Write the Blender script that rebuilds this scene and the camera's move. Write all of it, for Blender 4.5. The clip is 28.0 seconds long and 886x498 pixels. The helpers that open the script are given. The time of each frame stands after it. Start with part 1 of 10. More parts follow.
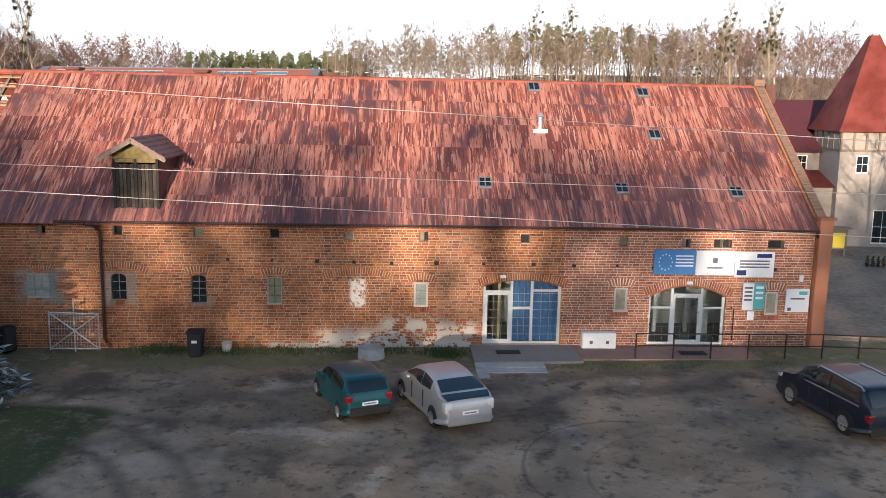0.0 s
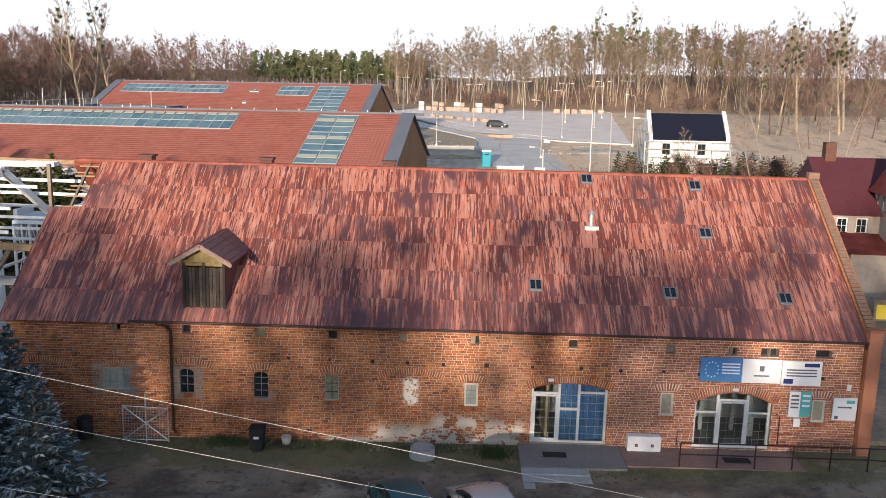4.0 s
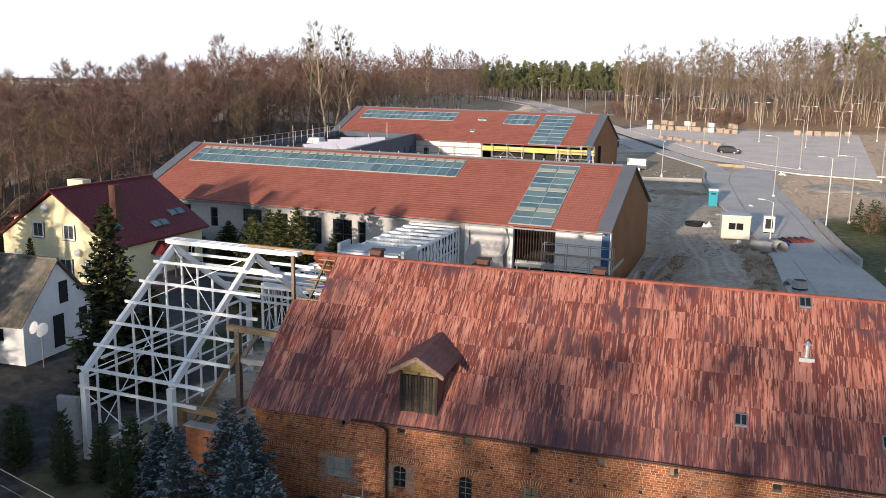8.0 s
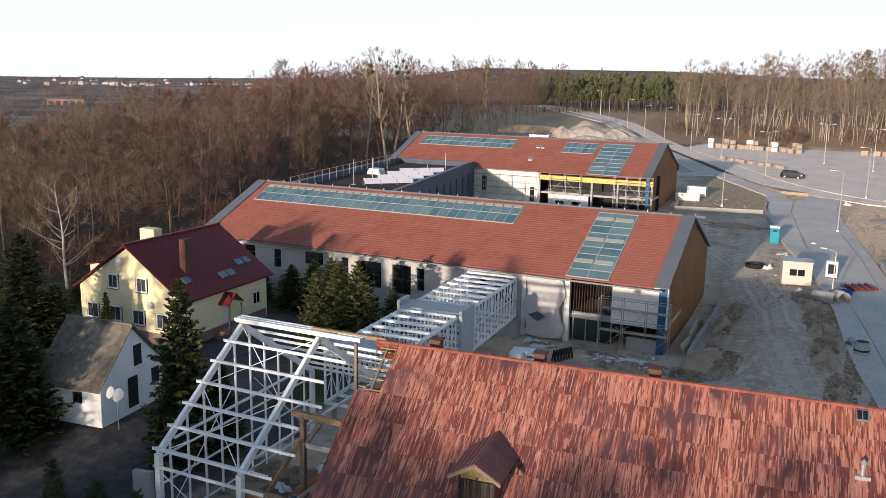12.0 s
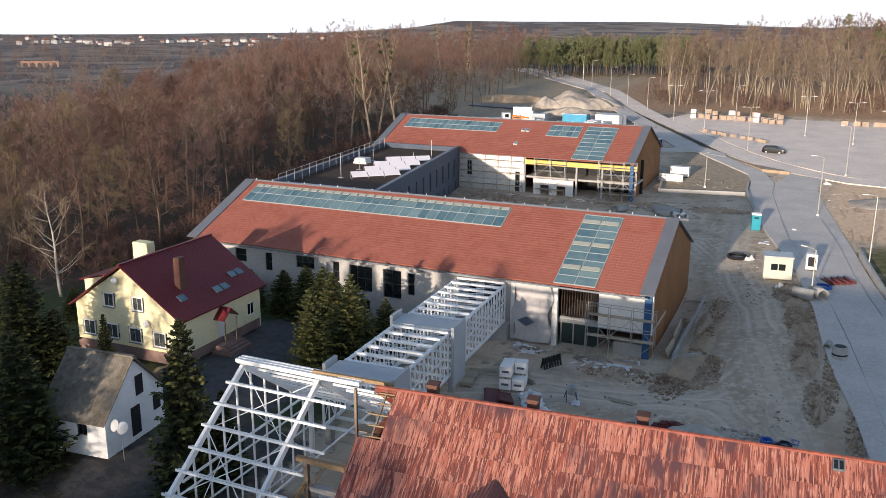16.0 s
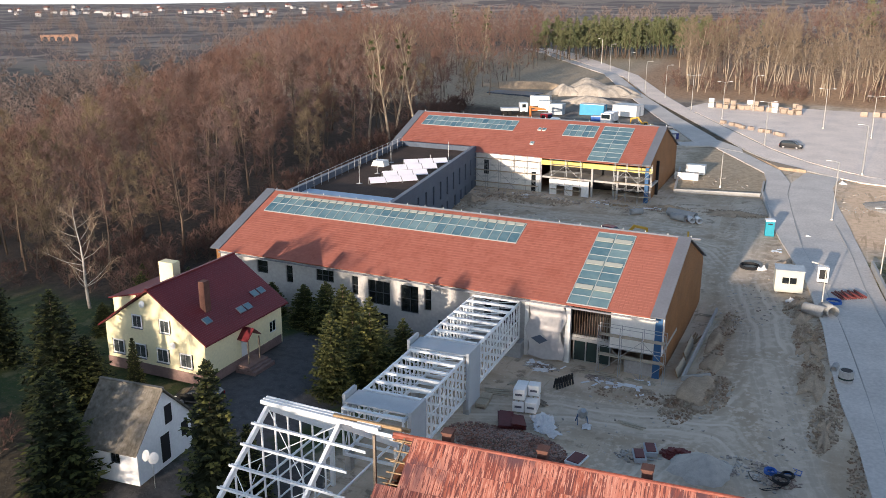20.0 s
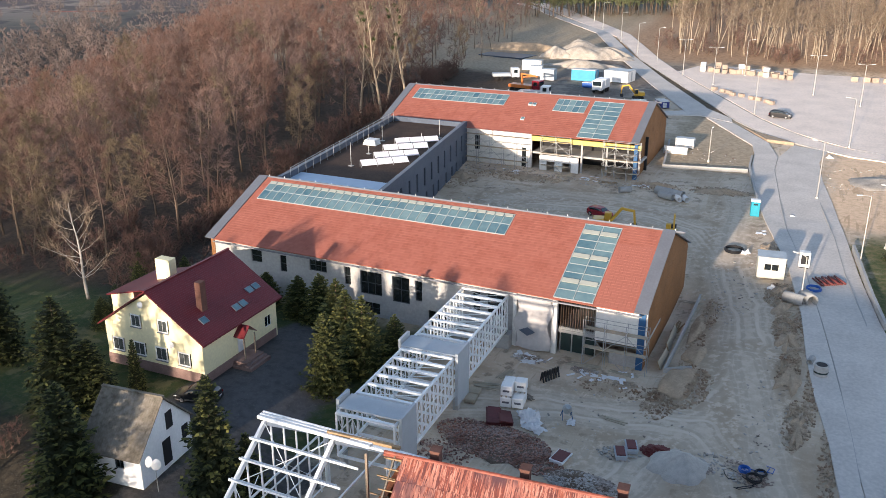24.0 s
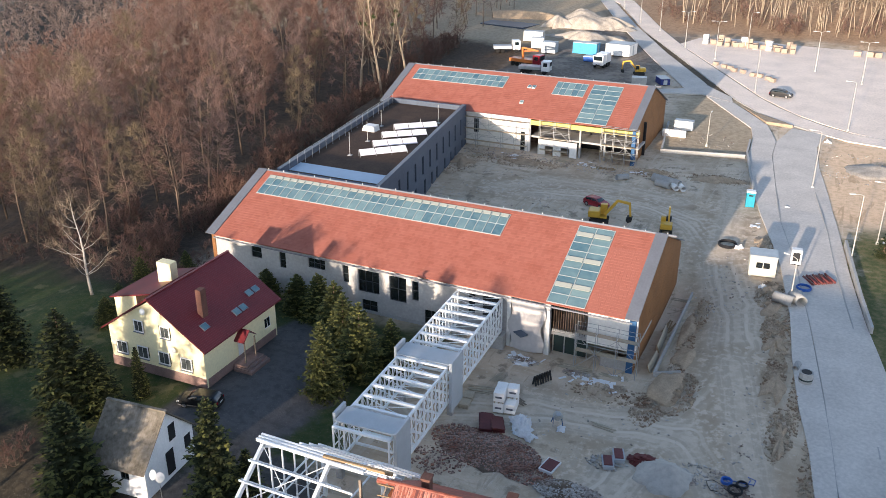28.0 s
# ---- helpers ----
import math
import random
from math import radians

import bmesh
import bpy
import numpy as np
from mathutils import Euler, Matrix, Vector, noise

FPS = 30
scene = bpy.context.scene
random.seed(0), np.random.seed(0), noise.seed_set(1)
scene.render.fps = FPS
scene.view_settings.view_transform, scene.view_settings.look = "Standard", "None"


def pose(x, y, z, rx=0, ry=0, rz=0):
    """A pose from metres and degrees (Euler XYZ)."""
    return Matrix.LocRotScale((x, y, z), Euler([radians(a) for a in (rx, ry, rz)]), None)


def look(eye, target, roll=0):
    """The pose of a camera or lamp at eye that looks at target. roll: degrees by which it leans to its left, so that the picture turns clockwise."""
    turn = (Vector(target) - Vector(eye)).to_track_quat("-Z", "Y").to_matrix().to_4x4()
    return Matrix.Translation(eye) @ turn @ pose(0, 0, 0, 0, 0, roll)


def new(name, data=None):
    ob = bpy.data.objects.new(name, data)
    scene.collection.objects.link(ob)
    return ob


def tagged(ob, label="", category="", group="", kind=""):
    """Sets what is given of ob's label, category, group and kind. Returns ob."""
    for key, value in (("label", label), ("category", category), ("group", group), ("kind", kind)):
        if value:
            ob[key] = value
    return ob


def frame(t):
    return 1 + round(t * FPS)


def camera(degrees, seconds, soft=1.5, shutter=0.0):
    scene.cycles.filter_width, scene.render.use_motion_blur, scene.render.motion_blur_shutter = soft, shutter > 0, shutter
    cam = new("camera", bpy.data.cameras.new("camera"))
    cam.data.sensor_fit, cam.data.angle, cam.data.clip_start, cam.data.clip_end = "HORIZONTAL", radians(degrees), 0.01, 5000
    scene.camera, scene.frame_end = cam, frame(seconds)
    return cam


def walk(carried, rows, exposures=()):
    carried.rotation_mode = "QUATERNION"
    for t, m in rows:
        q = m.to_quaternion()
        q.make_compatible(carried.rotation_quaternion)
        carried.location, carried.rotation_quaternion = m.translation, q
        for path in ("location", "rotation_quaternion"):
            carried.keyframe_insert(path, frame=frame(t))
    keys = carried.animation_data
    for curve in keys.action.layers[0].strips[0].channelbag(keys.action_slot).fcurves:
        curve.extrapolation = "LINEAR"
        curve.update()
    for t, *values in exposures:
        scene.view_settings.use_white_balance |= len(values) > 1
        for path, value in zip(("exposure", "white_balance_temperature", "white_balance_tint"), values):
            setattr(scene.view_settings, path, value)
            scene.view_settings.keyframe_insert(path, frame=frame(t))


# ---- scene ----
cam = camera(54.6, 28.0, soft=0.7)
METRES, EYE, TILT, LEAN, TURN = 41.0, 10.0, -9.5, 0.6, 0.0
PATH = [
    (0, (-0.505, -0.030, 9.055), (-0.604, 1.938, 8.714), 0.7),
    (0.5, (-0.462, -0.071, 9.599), (-0.561, 1.896, 9.250), 0.6),
    (1, (-0.419, -0.111, 10.142), (-0.518, 1.854, 9.786), 0.4),
    (1.5, (-0.412, -0.145, 10.693), (-0.520, 1.820, 10.334), 0.7),
    (2, (-0.405, -0.178, 11.243), (-0.522, 1.786, 10.882), 0.9),
    (2.5, (-0.374, -0.227, 11.787), (-0.515, 1.734, 11.422), 0.8),
    (4.5, (-0.235, -0.424, 14.349), (-0.519, 1.520, 13.973), 1.0),
    (5, (-0.130, -0.447, 15.022), (-0.484, 1.485, 14.644), 0.8),
    (5.5, (-0.004, -0.479, 15.718), (-0.442, 1.435, 15.340), 0.8),
    (6, (0.132, -0.51, 16.415), (-0.383, 1.384, 16.033), 1.0),
    (6.5, (0.332, -0.483, 16.939), (-0.268, 1.387, 16.559), 1.0),
    (7, (0.357, -0.608, 17.688), (-0.304, 1.24, 17.303), 1.0),
    (7.5, (0.338, -0.767, 18.286), (-0.362, 1.067, 17.899), 1.0),
    (8, (0.264, -0.826, 18.922), (-0.465, 0.996, 18.533), 1.1),
    (8.5, (0.226, -0.918, 19.479), (-0.535, 0.891, 19.092), 1.2),
    (9, (0.219, -0.98, 20.11), (-0.581, 0.811, 19.723), 1.1),
    (9.5, (0.184, -0.959, 20.706), (-0.645, 0.819, 20.317), 1.1),
    (10, (0.164, -1.012, 21.388), (-0.68, 0.758, 20.997), 1.1),
    (10.5, (0.119, -1.035, 21.973), (-0.73, 0.734, 21.584), 1.1),
    (11, (0.102, -1.099, 22.609), (-0.749, 0.669, 22.22), 1.1),
    (11.5, (0.127, -1.132, 23.252), (-0.725, 0.635, 22.86), 1.0),
    (12, (0.14, -1.163, 23.887), (-0.708, 0.605, 23.491), 1.0),
    (12.5, (0.173, -1.233, 24.473), (-0.677, 0.531, 24.064), 0.8),
    (14.5, (0.019, -1.375, 27.262), (-0.821, 0.377, 26.786), 0.8),
    (15, (-0.052, -1.483, 27.932), (-0.878, 0.274, 27.448), 0.6),
    (15.5, (-0.133, -1.529, 28.539), (-0.942, 0.234, 28.049), 0.5),
    (16, (-0.343, -1.653, 29.15), (-1.145, 0.11, 28.65), 0.3),
    (16.5, (-0.464, -1.756, 29.769), (-1.281, -0.003, 29.259), 0.5),
    (17, (-0.46, -1.72, 30.61), (-1.299, 0.02, 30.091), 0.6),
    (17.5, (-0.433, -1.779, 31.238), (-1.278, -0.042, 30.718), 0.4),
    (18, (-0.344, -1.848, 31.868), (-1.188, -0.112, 31.345), 0.3),
    (18.5, (-0.208, -1.87, 32.516), (-1.048, -0.135, 31.985), 0.1),
    (19, (-0.063, -1.982, 33.114), (-0.896, -0.245, 32.575), 0.0),
    (19.5, (0.042, -2.119, 33.697), (-0.787, -0.385, 33.146), 0.0),
    (20, (0.096, -2.275, 34.364), (-0.735, -0.547, 33.796), 0.1),
    (20.5, (0.204, -2.366, 34.979), (-0.627, -0.642, 34.397), 0.1),
    (21, (0.263, -2.41, 35.67), (-0.561, -0.687, 35.073), 0.1),
    (21.5, (0.333, -2.441, 36.228), (-0.486, -0.719, 35.622), 0.1),
    (23.5, (0.598, -2.465, 38.998), (-0.2, -0.757, 38.328), -0.1),
    (24, (0.657, -2.427, 39.608), (-0.145, -0.729, 38.921), -0.1),
    (24.5, (0.772, -2.357, 40.293), (-0.028, -0.665, 39.588), -0.1),
    (25, (0.82, -2.274, 40.927), (0.025, -0.59, 40.198), -0.0),
    (25.5, (0.91, -2.181, 41.604), (0.111, -0.507, 40.855), -0.1),
    (26, (1.015, -2.057, 42.319), (0.216, -0.394, 41.548), -0.1),
    (26.5, (1.092, -1.915, 42.991), (0.296, -0.255, 42.21), -0.1),
    (27, (1.164, -1.808, 43.655), (0.373, -0.148, 42.868), 0.0),
    (27.5, (1.176, -1.695, 44.418), (0.388, -0.035, 43.627), 0.0),
    (28, (1.128, -1.639, 45.108), (0.337, 0.018, 44.316), -0.0),
]
walk(cam, [(t, look(eye, target, roll)) for t, eye, target, roll in PATH],
     exposures=[(0, 1.3), (2, 1.2), (5, 0.98), (8, 0.84), (11, 0.72), (14, 0.8), (19, 1.1), (24, 1.42), (28, 1.52)])
import math as _m
# ================= world and light =================
SUN_EL, SUN_AZ = 7.5, 4.5          # elevation; azimuth of travel, degrees from +y towards +x
world = bpy.data.worlds.new("sky"); scene.world = world; world.use_nodes = True
wn = world.node_tree.nodes; wl = world.node_tree.links
sky = wn.new("ShaderNodeTexSky"); sky.sky_type = 'NISHITA'; sky.sun_disc = False
sky.sun_elevation = radians(SUN_EL); sky.sun_rotation = radians(180 + SUN_AZ); sky.air_density = 1.0; sky.dust_density = 1.0; sky.ozone_density = 3.0
hz = wn.new("ShaderNodeMix"); hz.data_type = "RGBA"; hz.inputs["B"].default_value = (5.0, 5.2, 5.75, 1); tcw = wn.new("ShaderNodeTexCoord"); spw = wn.new("ShaderNodeSeparateXYZ"); mrw = wn.new("ShaderNodeMapRange"); wl.new(tcw.outputs["Generated"], spw.inputs[0]); wl.new(spw.outputs[2], mrw.inputs["Value"]); mrw.inputs["From Min"].default_value = 0.0; mrw.inputs["From Max"].default_value = 0.7; mrw.inputs["To Min"].default_value = 0.88; mrw.inputs["To Max"].default_value = 0.0; wl.new(mrw.outputs["Result"], hz.inputs["Factor"])   # thin haze
wl.new(sky.outputs[0], hz.inputs["A"]); wl.new(hz.outputs["Result"], wn["Background"].inputs[0]); wn["Background"].inputs[1].default_value = 0.133
sun = new("sun", bpy.data.lights.new("sun", 'SUN')); sun.data.energy = 3.3; sun.data.angle = radians(0.8); sun.data.color = (1.0, 0.83, 0.68)
_d = Vector((_m.sin(radians(SUN_AZ)) * _m.cos(radians(SUN_EL)), _m.cos(radians(SUN_AZ)) * _m.cos(radians(SUN_EL)), -_m.sin(radians(SUN_EL))))
sun.matrix_world = Matrix.Translation((0, -60, 80)) @ _d.to_track_quat('-Z', 'Y').to_matrix().to_4x4()
scene.view_settings.exposure = 1.1

# ================= materials =================
def mat(name, col, rough=0.8, metal=0.0, var=0.25, scale=1.0, fine=12.0, bump=0.0, col2=None, spec=0.3, rand=0.0):
    """A weathered surface: two scales of noise mix col towards col2, and a fine relief."""
    m = bpy.data.materials.new(name); m.use_nodes = True
    nt = m.node_tree; N = nt.nodes; L = nt.links; b = N["Principled BSDF"]
    b.inputs["Roughness"].default_value = rough; b.inputs["Metallic"].default_value = metal
    b.inputs["Specular IOR Level"].default_value = spec
    geo = N.new("ShaderNodeNewGeometry")
    n1 = N.new("ShaderNodeTexNoise"); n1.inputs["Scale"].default_value = scale; n1.inputs["Detail"].default_value = 5
    n2 = N.new("ShaderNodeTexNoise"); n2.inputs["Scale"].default_value = fine; n2.inputs["Detail"].default_value = 3
    L.new(geo.outputs["Position"], n1.inputs["Vector"]); L.new(geo.outputs["Position"], n2.inputs["Vector"])
    add = N.new("ShaderNodeMath"); add.operation = 'ADD'; L.new(n1.outputs["Fac"], add.inputs[0]); L.new(n2.outputs["Fac"], add.inputs[1])
    src = add.outputs[0]
    if rand:
        oi = N.new("ShaderNodeObjectInfo"); ma = N.new("ShaderNodeMath"); ma.operation = 'MULTIPLY_ADD'
        L.new(oi.outputs["Random"], ma.inputs[0]); ma.inputs[1].default_value = rand; L.new(src, ma.inputs[2]); src = ma.outputs[0]
    mr = N.new("ShaderNodeMapRange"); mr.inputs["From Min"].default_value = 0.65; mr.inputs["From Max"].default_value = 1.35 + rand
    L.new(src, mr.inputs["Value"])
    mx = N.new("ShaderNodeMix"); mx.data_type = 'RGBA'
    c2 = col2 or tuple(c * (1 - var) for c in col); c1 = col if col2 else tuple(min(1, c * (1 + var * 0.6)) for c in col)
    mx.inputs["A"].default_value = (*c1, 1); mx.inputs["B"].default_value = (*c2, 1)
    L.new(mr.outputs["Result"], mx.inputs["Factor"]); L.new(mx.outputs["Result"], b.inputs["Base Color"])
    if bump:
        bp = N.new("ShaderNodeBump"); bp.inputs["Strength"].default_value = bump; bp.inputs["Distance"].default_value = 0.05
        L.new(n2.outputs["Fac"], bp.inputs["Height"]); L.new(bp.outputs["Normal"], b.inputs["Normal"])
    return m

def glass_mat(name, col=(0.05, 0.09, 0.1), rough=0.08):
    m = bpy.data.materials.new(name); m.use_nodes = True
    b = m.node_tree.nodes["Principled BSDF"]
    b.inputs["Base Color"].default_value = (*col, 1); b.inputs["Roughness"].default_value = rough; b.inputs["Specular IOR Level"].default_value = 0.8
    return m

M = {}
M["brick"] = mat("brick", (0.40, 0.155, 0.07), 0.9, var=0.45, scale=0.5, fine=6, bump=0.3)
M["mortar"] = mat("mortar", (0.42, 0.33, 0.26), 0.95, var=0.4, scale=0.7, fine=14, bump=0.3)
M["plaster"] = mat("plaster", (0.56, 0.50, 0.42), 0.95, var=0.35, scale=1.2, fine=9, bump=0.3)
M["rooftin"] = mat("rooftin", (0.30, 0.085, 0.055), 0.6, var=0.5, scale=0.6, fine=4, bump=0.2)
M["clay"] = mat("clay", (0.35, 0.12, 0.085), 0.75, var=0.22, scale=0.25, fine=3.0, bump=0.1)
M["clay_piece"] = mat("clay_piece", (0.365, 0.130, 0.092), 0.75, col2=(0.315, 0.112, 0.08), scale=0.25, fine=4, rand=0.3)
M["zinc"] = mat("zinc", (0.19, 0.20, 0.22), 0.5, 0.3, var=0.15, scale=0.5, fine=5)
M["render"] = mat("render", (0.43, 0.415, 0.395), 0.9, var=0.2, scale=0.3, fine=3)
M["white_render"] = mat("white_render", (0.78, 0.76, 0.72), 0.9, var=0.15, scale=0.4, fine=3)
M["slate"] = mat("slate", (0.085, 0.105, 0.14), 0.7, var=0.2, scale=0.5, fine=4)
M["wood_clad"] = mat("wood_clad", (0.26, 0.12, 0.045), 0.7, var=0.3, scale=0.4, fine=6)
M["yellow"] = mat("yellow", (0.84, 0.75, 0.47), 0.9, var=0.12, scale=0.3, fine=4)
M["maroon"] = mat("maroon", (0.12, 0.03, 0.03), 0.5, var=0.25, scale=0.4, fine=5)
M["white_paint"] = mat("white_paint", (0.80, 0.79, 0.76), 0.6, var=0.08, scale=0.6, fine=6)
M["steel"] = mat("steel", (0.84, 0.85, 0.84), 0.5, var=0.1, scale=0.8, fine=7)
M["galv"] = mat("galv", (0.48, 0.49, 0.48), 0.45, 0.6, var=0.2, scale=1, fine=9)
M["asbestos"] = mat("asbestos", (0.27, 0.24, 0.20), 0.95, col2=(0.10, 0.085, 0.06), scale=0.7, fine=3, bump=0.3)
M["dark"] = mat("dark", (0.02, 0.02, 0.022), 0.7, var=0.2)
M["timber"] = mat("timber", (0.33, 0.225, 0.125), 0.8, var=0.3, scale=1, fine=8)
M["old_timber"] = mat("old_timber", (0.23, 0.185, 0.14), 0.9, var=0.35, scale=1, fine=8)
M["concrete"] = mat("concrete", (0.40, 0.39, 0.37), 0.9, var=0.2, scale=0.4, fine=5, bump=0.15)
# roof panes vary to pale blue-green: sky reflection put into the colour
M["glass"] = glass_mat("glass", (0.014, 0.018, 0.02), .12); M["roofglass"] = mat("roofglass", (0.045, 0.11, 0.15), .1, col2=(0.20, 0.29, 0.29), scale=.22, fine=1.2, spec=.8, rand=.7)
M["roofgreen"] = mat("roofgreen", (0.075, 0.045, 0.03), 0.95, var=0.4, scale=0.5, fine=4)
M["solar"] = mat("solar", (0.75, 0.72, 0.76), 0.35, var=0.06)
M["blue"] = mat("blue", (0.03, 0.10, 0.22), 0.6, var=0.2); M["teal"] = mat("teal", (0.02, 0.28, 0.36), 0.5, var=0.15)

# ================= building helpers =================
def part(name, bm, material, parent=None, label="", m=None, smooth=False, kind=""):
    me = bpy.data.meshes.new(name); bm.to_mesh(me); bm.free()
    mats = material if isinstance(material, (list, tuple)) else [material]
    for k in mats: me.materials.append(k)
    if smooth:
        for p in me.polygons: p.use_smooth = True
    ob = new(name, me)
    if parent is not None: ob.parent = parent
    if m is not None: ob.matrix_basis = m
    if label: ob["label"] = label
    if kind: ob["kind"] = kind
    return ob

def shared(name, me, parent, m):
    ob = new(name, me); ob.parent = parent; ob.matrix_basis = m; return ob

def thing(name, m, label, category="", group="", kind=""):
    ob = new(name); ob.empty_display_size = 0.2; ob.matrix_basis = m
    return tagged(ob, label, category, group, kind)

def box(bm, x0, x1, y0, y1, z0, z1, mi=0):
    v = [bm.verts.new(p) for p in ((x0,y0,z0),(x1,y0,z0),(x1,y1,z0),(x0,y1,z0),(x0,y0,z1),(x1,y0,z1),(x1,y1,z1),(x0,y1,z1))]
    for q in ((0,3,2,1),(4,5,6,7),(0,1,5,4),(1,2,6,5),(2,3,7,6),(3,0,4,7)):
        f = bm.faces.new([v[i] for i in q]); f.material_index = mi
    return v

def B(x0, x1, y0, y1, z0, z1):
    bm = bmesh.new(); box(bm, x0, x1, y0, y1, z0, z1); return bm

def bevelled(bm, w, seg=1):
    bmesh.ops.bevel(bm, geom=bm.edges[:], offset=w, segments=seg, affect='EDGES', profile=0.6); return bm

def beam(bm, a, b, w, h=None, up=(0, 0, 1)):
    """A bar of section w x h from a to b."""
    a, b = Vector(a), Vector(b); h = h or w; d = (b - a).normalized(); u = Vector(up)
    if abs(d.dot(u)) > 0.98: u = Vector((1, 0, 0))
    s = d.cross(u).normalized() * (w / 2); t = s.cross(d).normalized() * (h / 2)
    v = [bm.verts.new(p + i * s + j * t) for p in (a, b) for i, j in ((-1,-1),(1,-1),(1,1),(-1,1))]
    for q in ((0,1,2,3),(7,6,5,4),(0,4,5,1),(1,5,6,2),(2,6,7,3),(3,7,4,0)): bm.faces.new([v[i] for i in q])

def tube(bm, pts, r, n=8, r2=None, cap=True):
    """A round tube along pts, tapering from r to r2."""
    rings = []; k = len(pts); pts = [Vector(p) for p in pts]
    for i, p in enumerate(pts):
        d = (pts[min(i+1,k-1)] - pts[max(i-1,0)]).normalized(); u = Vector((0,0,1)) if abs(d.z) < 0.9 else Vector((1,0,0))
        s = d.cross(u).normalized(); t = s.cross(d); rr = r if r2 is None else r + (r2 - r) * i / max(1, k-1)
        rings.append([bm.verts.new(p + rr * (_m.cos(2*_m.pi*j/n) * s + _m.sin(2*_m.pi*j/n) * t)) for j in range(n)])
    for i in range(k-1):
        for j in range(n):
            bm.faces.new((rings[i][j], rings[i][(j+1)%n], rings[i+1][(j+1)%n], rings[i+1][j]))
    if cap: bm.faces.new(rings[0][::-1]); bm.faces.new(rings[-1])

def prism(bm, prof, x0, x1, axis=0):
    """Extrudes a closed profile of (y, z) pairs from x0 to x1 (axis 1: profile is x, z along y)."""
    pt = (lambda s, a, b: (s, a, b)) if axis == 0 else (lambda s, a, b: (a, s, b))
    A = [bm.verts.new(pt(x0, *p)) for p in prof]; C = [bm.verts.new(pt(x1, *p)) for p in prof]; n = len(prof)
    bm.faces.new(A); bm.faces.new(C[::-1])
    for i in range(n): bm.faces.new((A[i], C[i], C[(i+1)%n], A[(i+1)%n]))
    bmesh.ops.recalc_face_normals(bm, faces=bm.faces)
    return bm

def holed_wall(bm, u0, u1, z0, z1, holes, y0, y1):
    """A wall in the x-z plane from y0 to y1, with rectangular holes (x0, x1, z0, z1) through it."""
    us = sorted({u0, u1, *[h[i] for h in holes for i in (0, 1) if u0 < h[i] < u1]}); zs = sorted({z0, z1, *[h[i] for h in holes for i in (2, 3) if z0 < h[i] < z1]})
    solid = lambda i, j: 0 <= i < len(us)-1 and 0 <= j < len(zs)-1 and not any(h[0] < (us[i]+us[i+1])/2 < h[1] and h[2] < (zs[j]+zs[j+1])/2 < h[3] for h in holes)
    cache = {}
    def V(u, y, z):
        k = (round(u,4), round(y,4), round(z,4))
        if k not in cache: cache[k] = bm.verts.new((u, y, z))
        return cache[k]
    for i in range(len(us)-1):
        for j in range(len(zs)-1):
            if not solid(i, j): continue
            a, b, c, d = us[i], us[i+1], zs[j], zs[j+1]
            bm.faces.new((V(a,y0,c), V(b,y0,c), V(b,y0,d), V(a,y0,d))); bm.faces.new((V(a,y1,d), V(b,y1,d), V(b,y1,c), V(a,y1,c)))
            if not solid(i-1,j): bm.faces.new((V(a,y0,d), V(a,y1,d), V(a,y1,c), V(a,y0,c)))
            if not solid(i+1,j): bm.faces.new((V(b,y0,c), V(b,y1,c), V(b,y1,d), V(b,y0,d)))
            if not solid(i,j-1): bm.faces.new((V(a,y1,c), V(b,y1,c), V(b,y0,c), V(a,y0,c)))
            if not solid(i,j+1): bm.faces.new((V(a,y0,d), V(b,y0,d), V(b,y1,d), V(a,y1,d)))
    return bm

def ss(a, b, v):
    k = min(1.0, max(0.0, (v - a) / (b - a))); return k * k * (3 - 2 * k)

def G(x, y):
    """Height of the ground."""
    e = ss(-14, -4, x)
    z = 2.3 * (e * ss(42, 88, y) + (1 - e) * ss(82, 112, y)) + 0.5 * ss(95, 120, y) + max(0.0, min(y, 330) - 120) * 0.045
    w = -74 - 0.45 * max(0, y - 60)
    z -= 30 * ss(0, 130, w - x) * ss(20, 90, y + 20)               # valley beyond the houses
    z += 7 * ss(232, 300, y) * ss(-60, 20, x)                        # wooded bank
    far = _m.hypot(x, y); az = _m.degrees(_m.atan2(x, y)); z += 13 * ss(1500, 2400, far) * ss(-32, -24, az) * ss(0, -14, az) * ss(-100, 0, y)
    z += 26 * ss(900, 2600, far) * ss(-42, -26, az) - 8 * ss(300, 800, far) * ss(-42, -26, az)
    z += 1.15 * ss(-38, -44, x) * ss(30, 37, y) * (1 - ss(61, 69, y)) * ss(-82, -74, x)   # garden plateau
    z -= 0.22 * (1 - ss(34, 44, y))                                  # yard, a little below the sill
    return z

def relief(x, y):
    """Height of the ground with the roll of the far country."""
    r = _m.hypot(x, y); z = G(x, y)
    return z + 14 * noise.noise((x * .0011, y * .0011, 7)) * ss(700, 1800, r) + 1.5 * noise.noise((x * .004, y * .004, 2)) if r > 700 else z

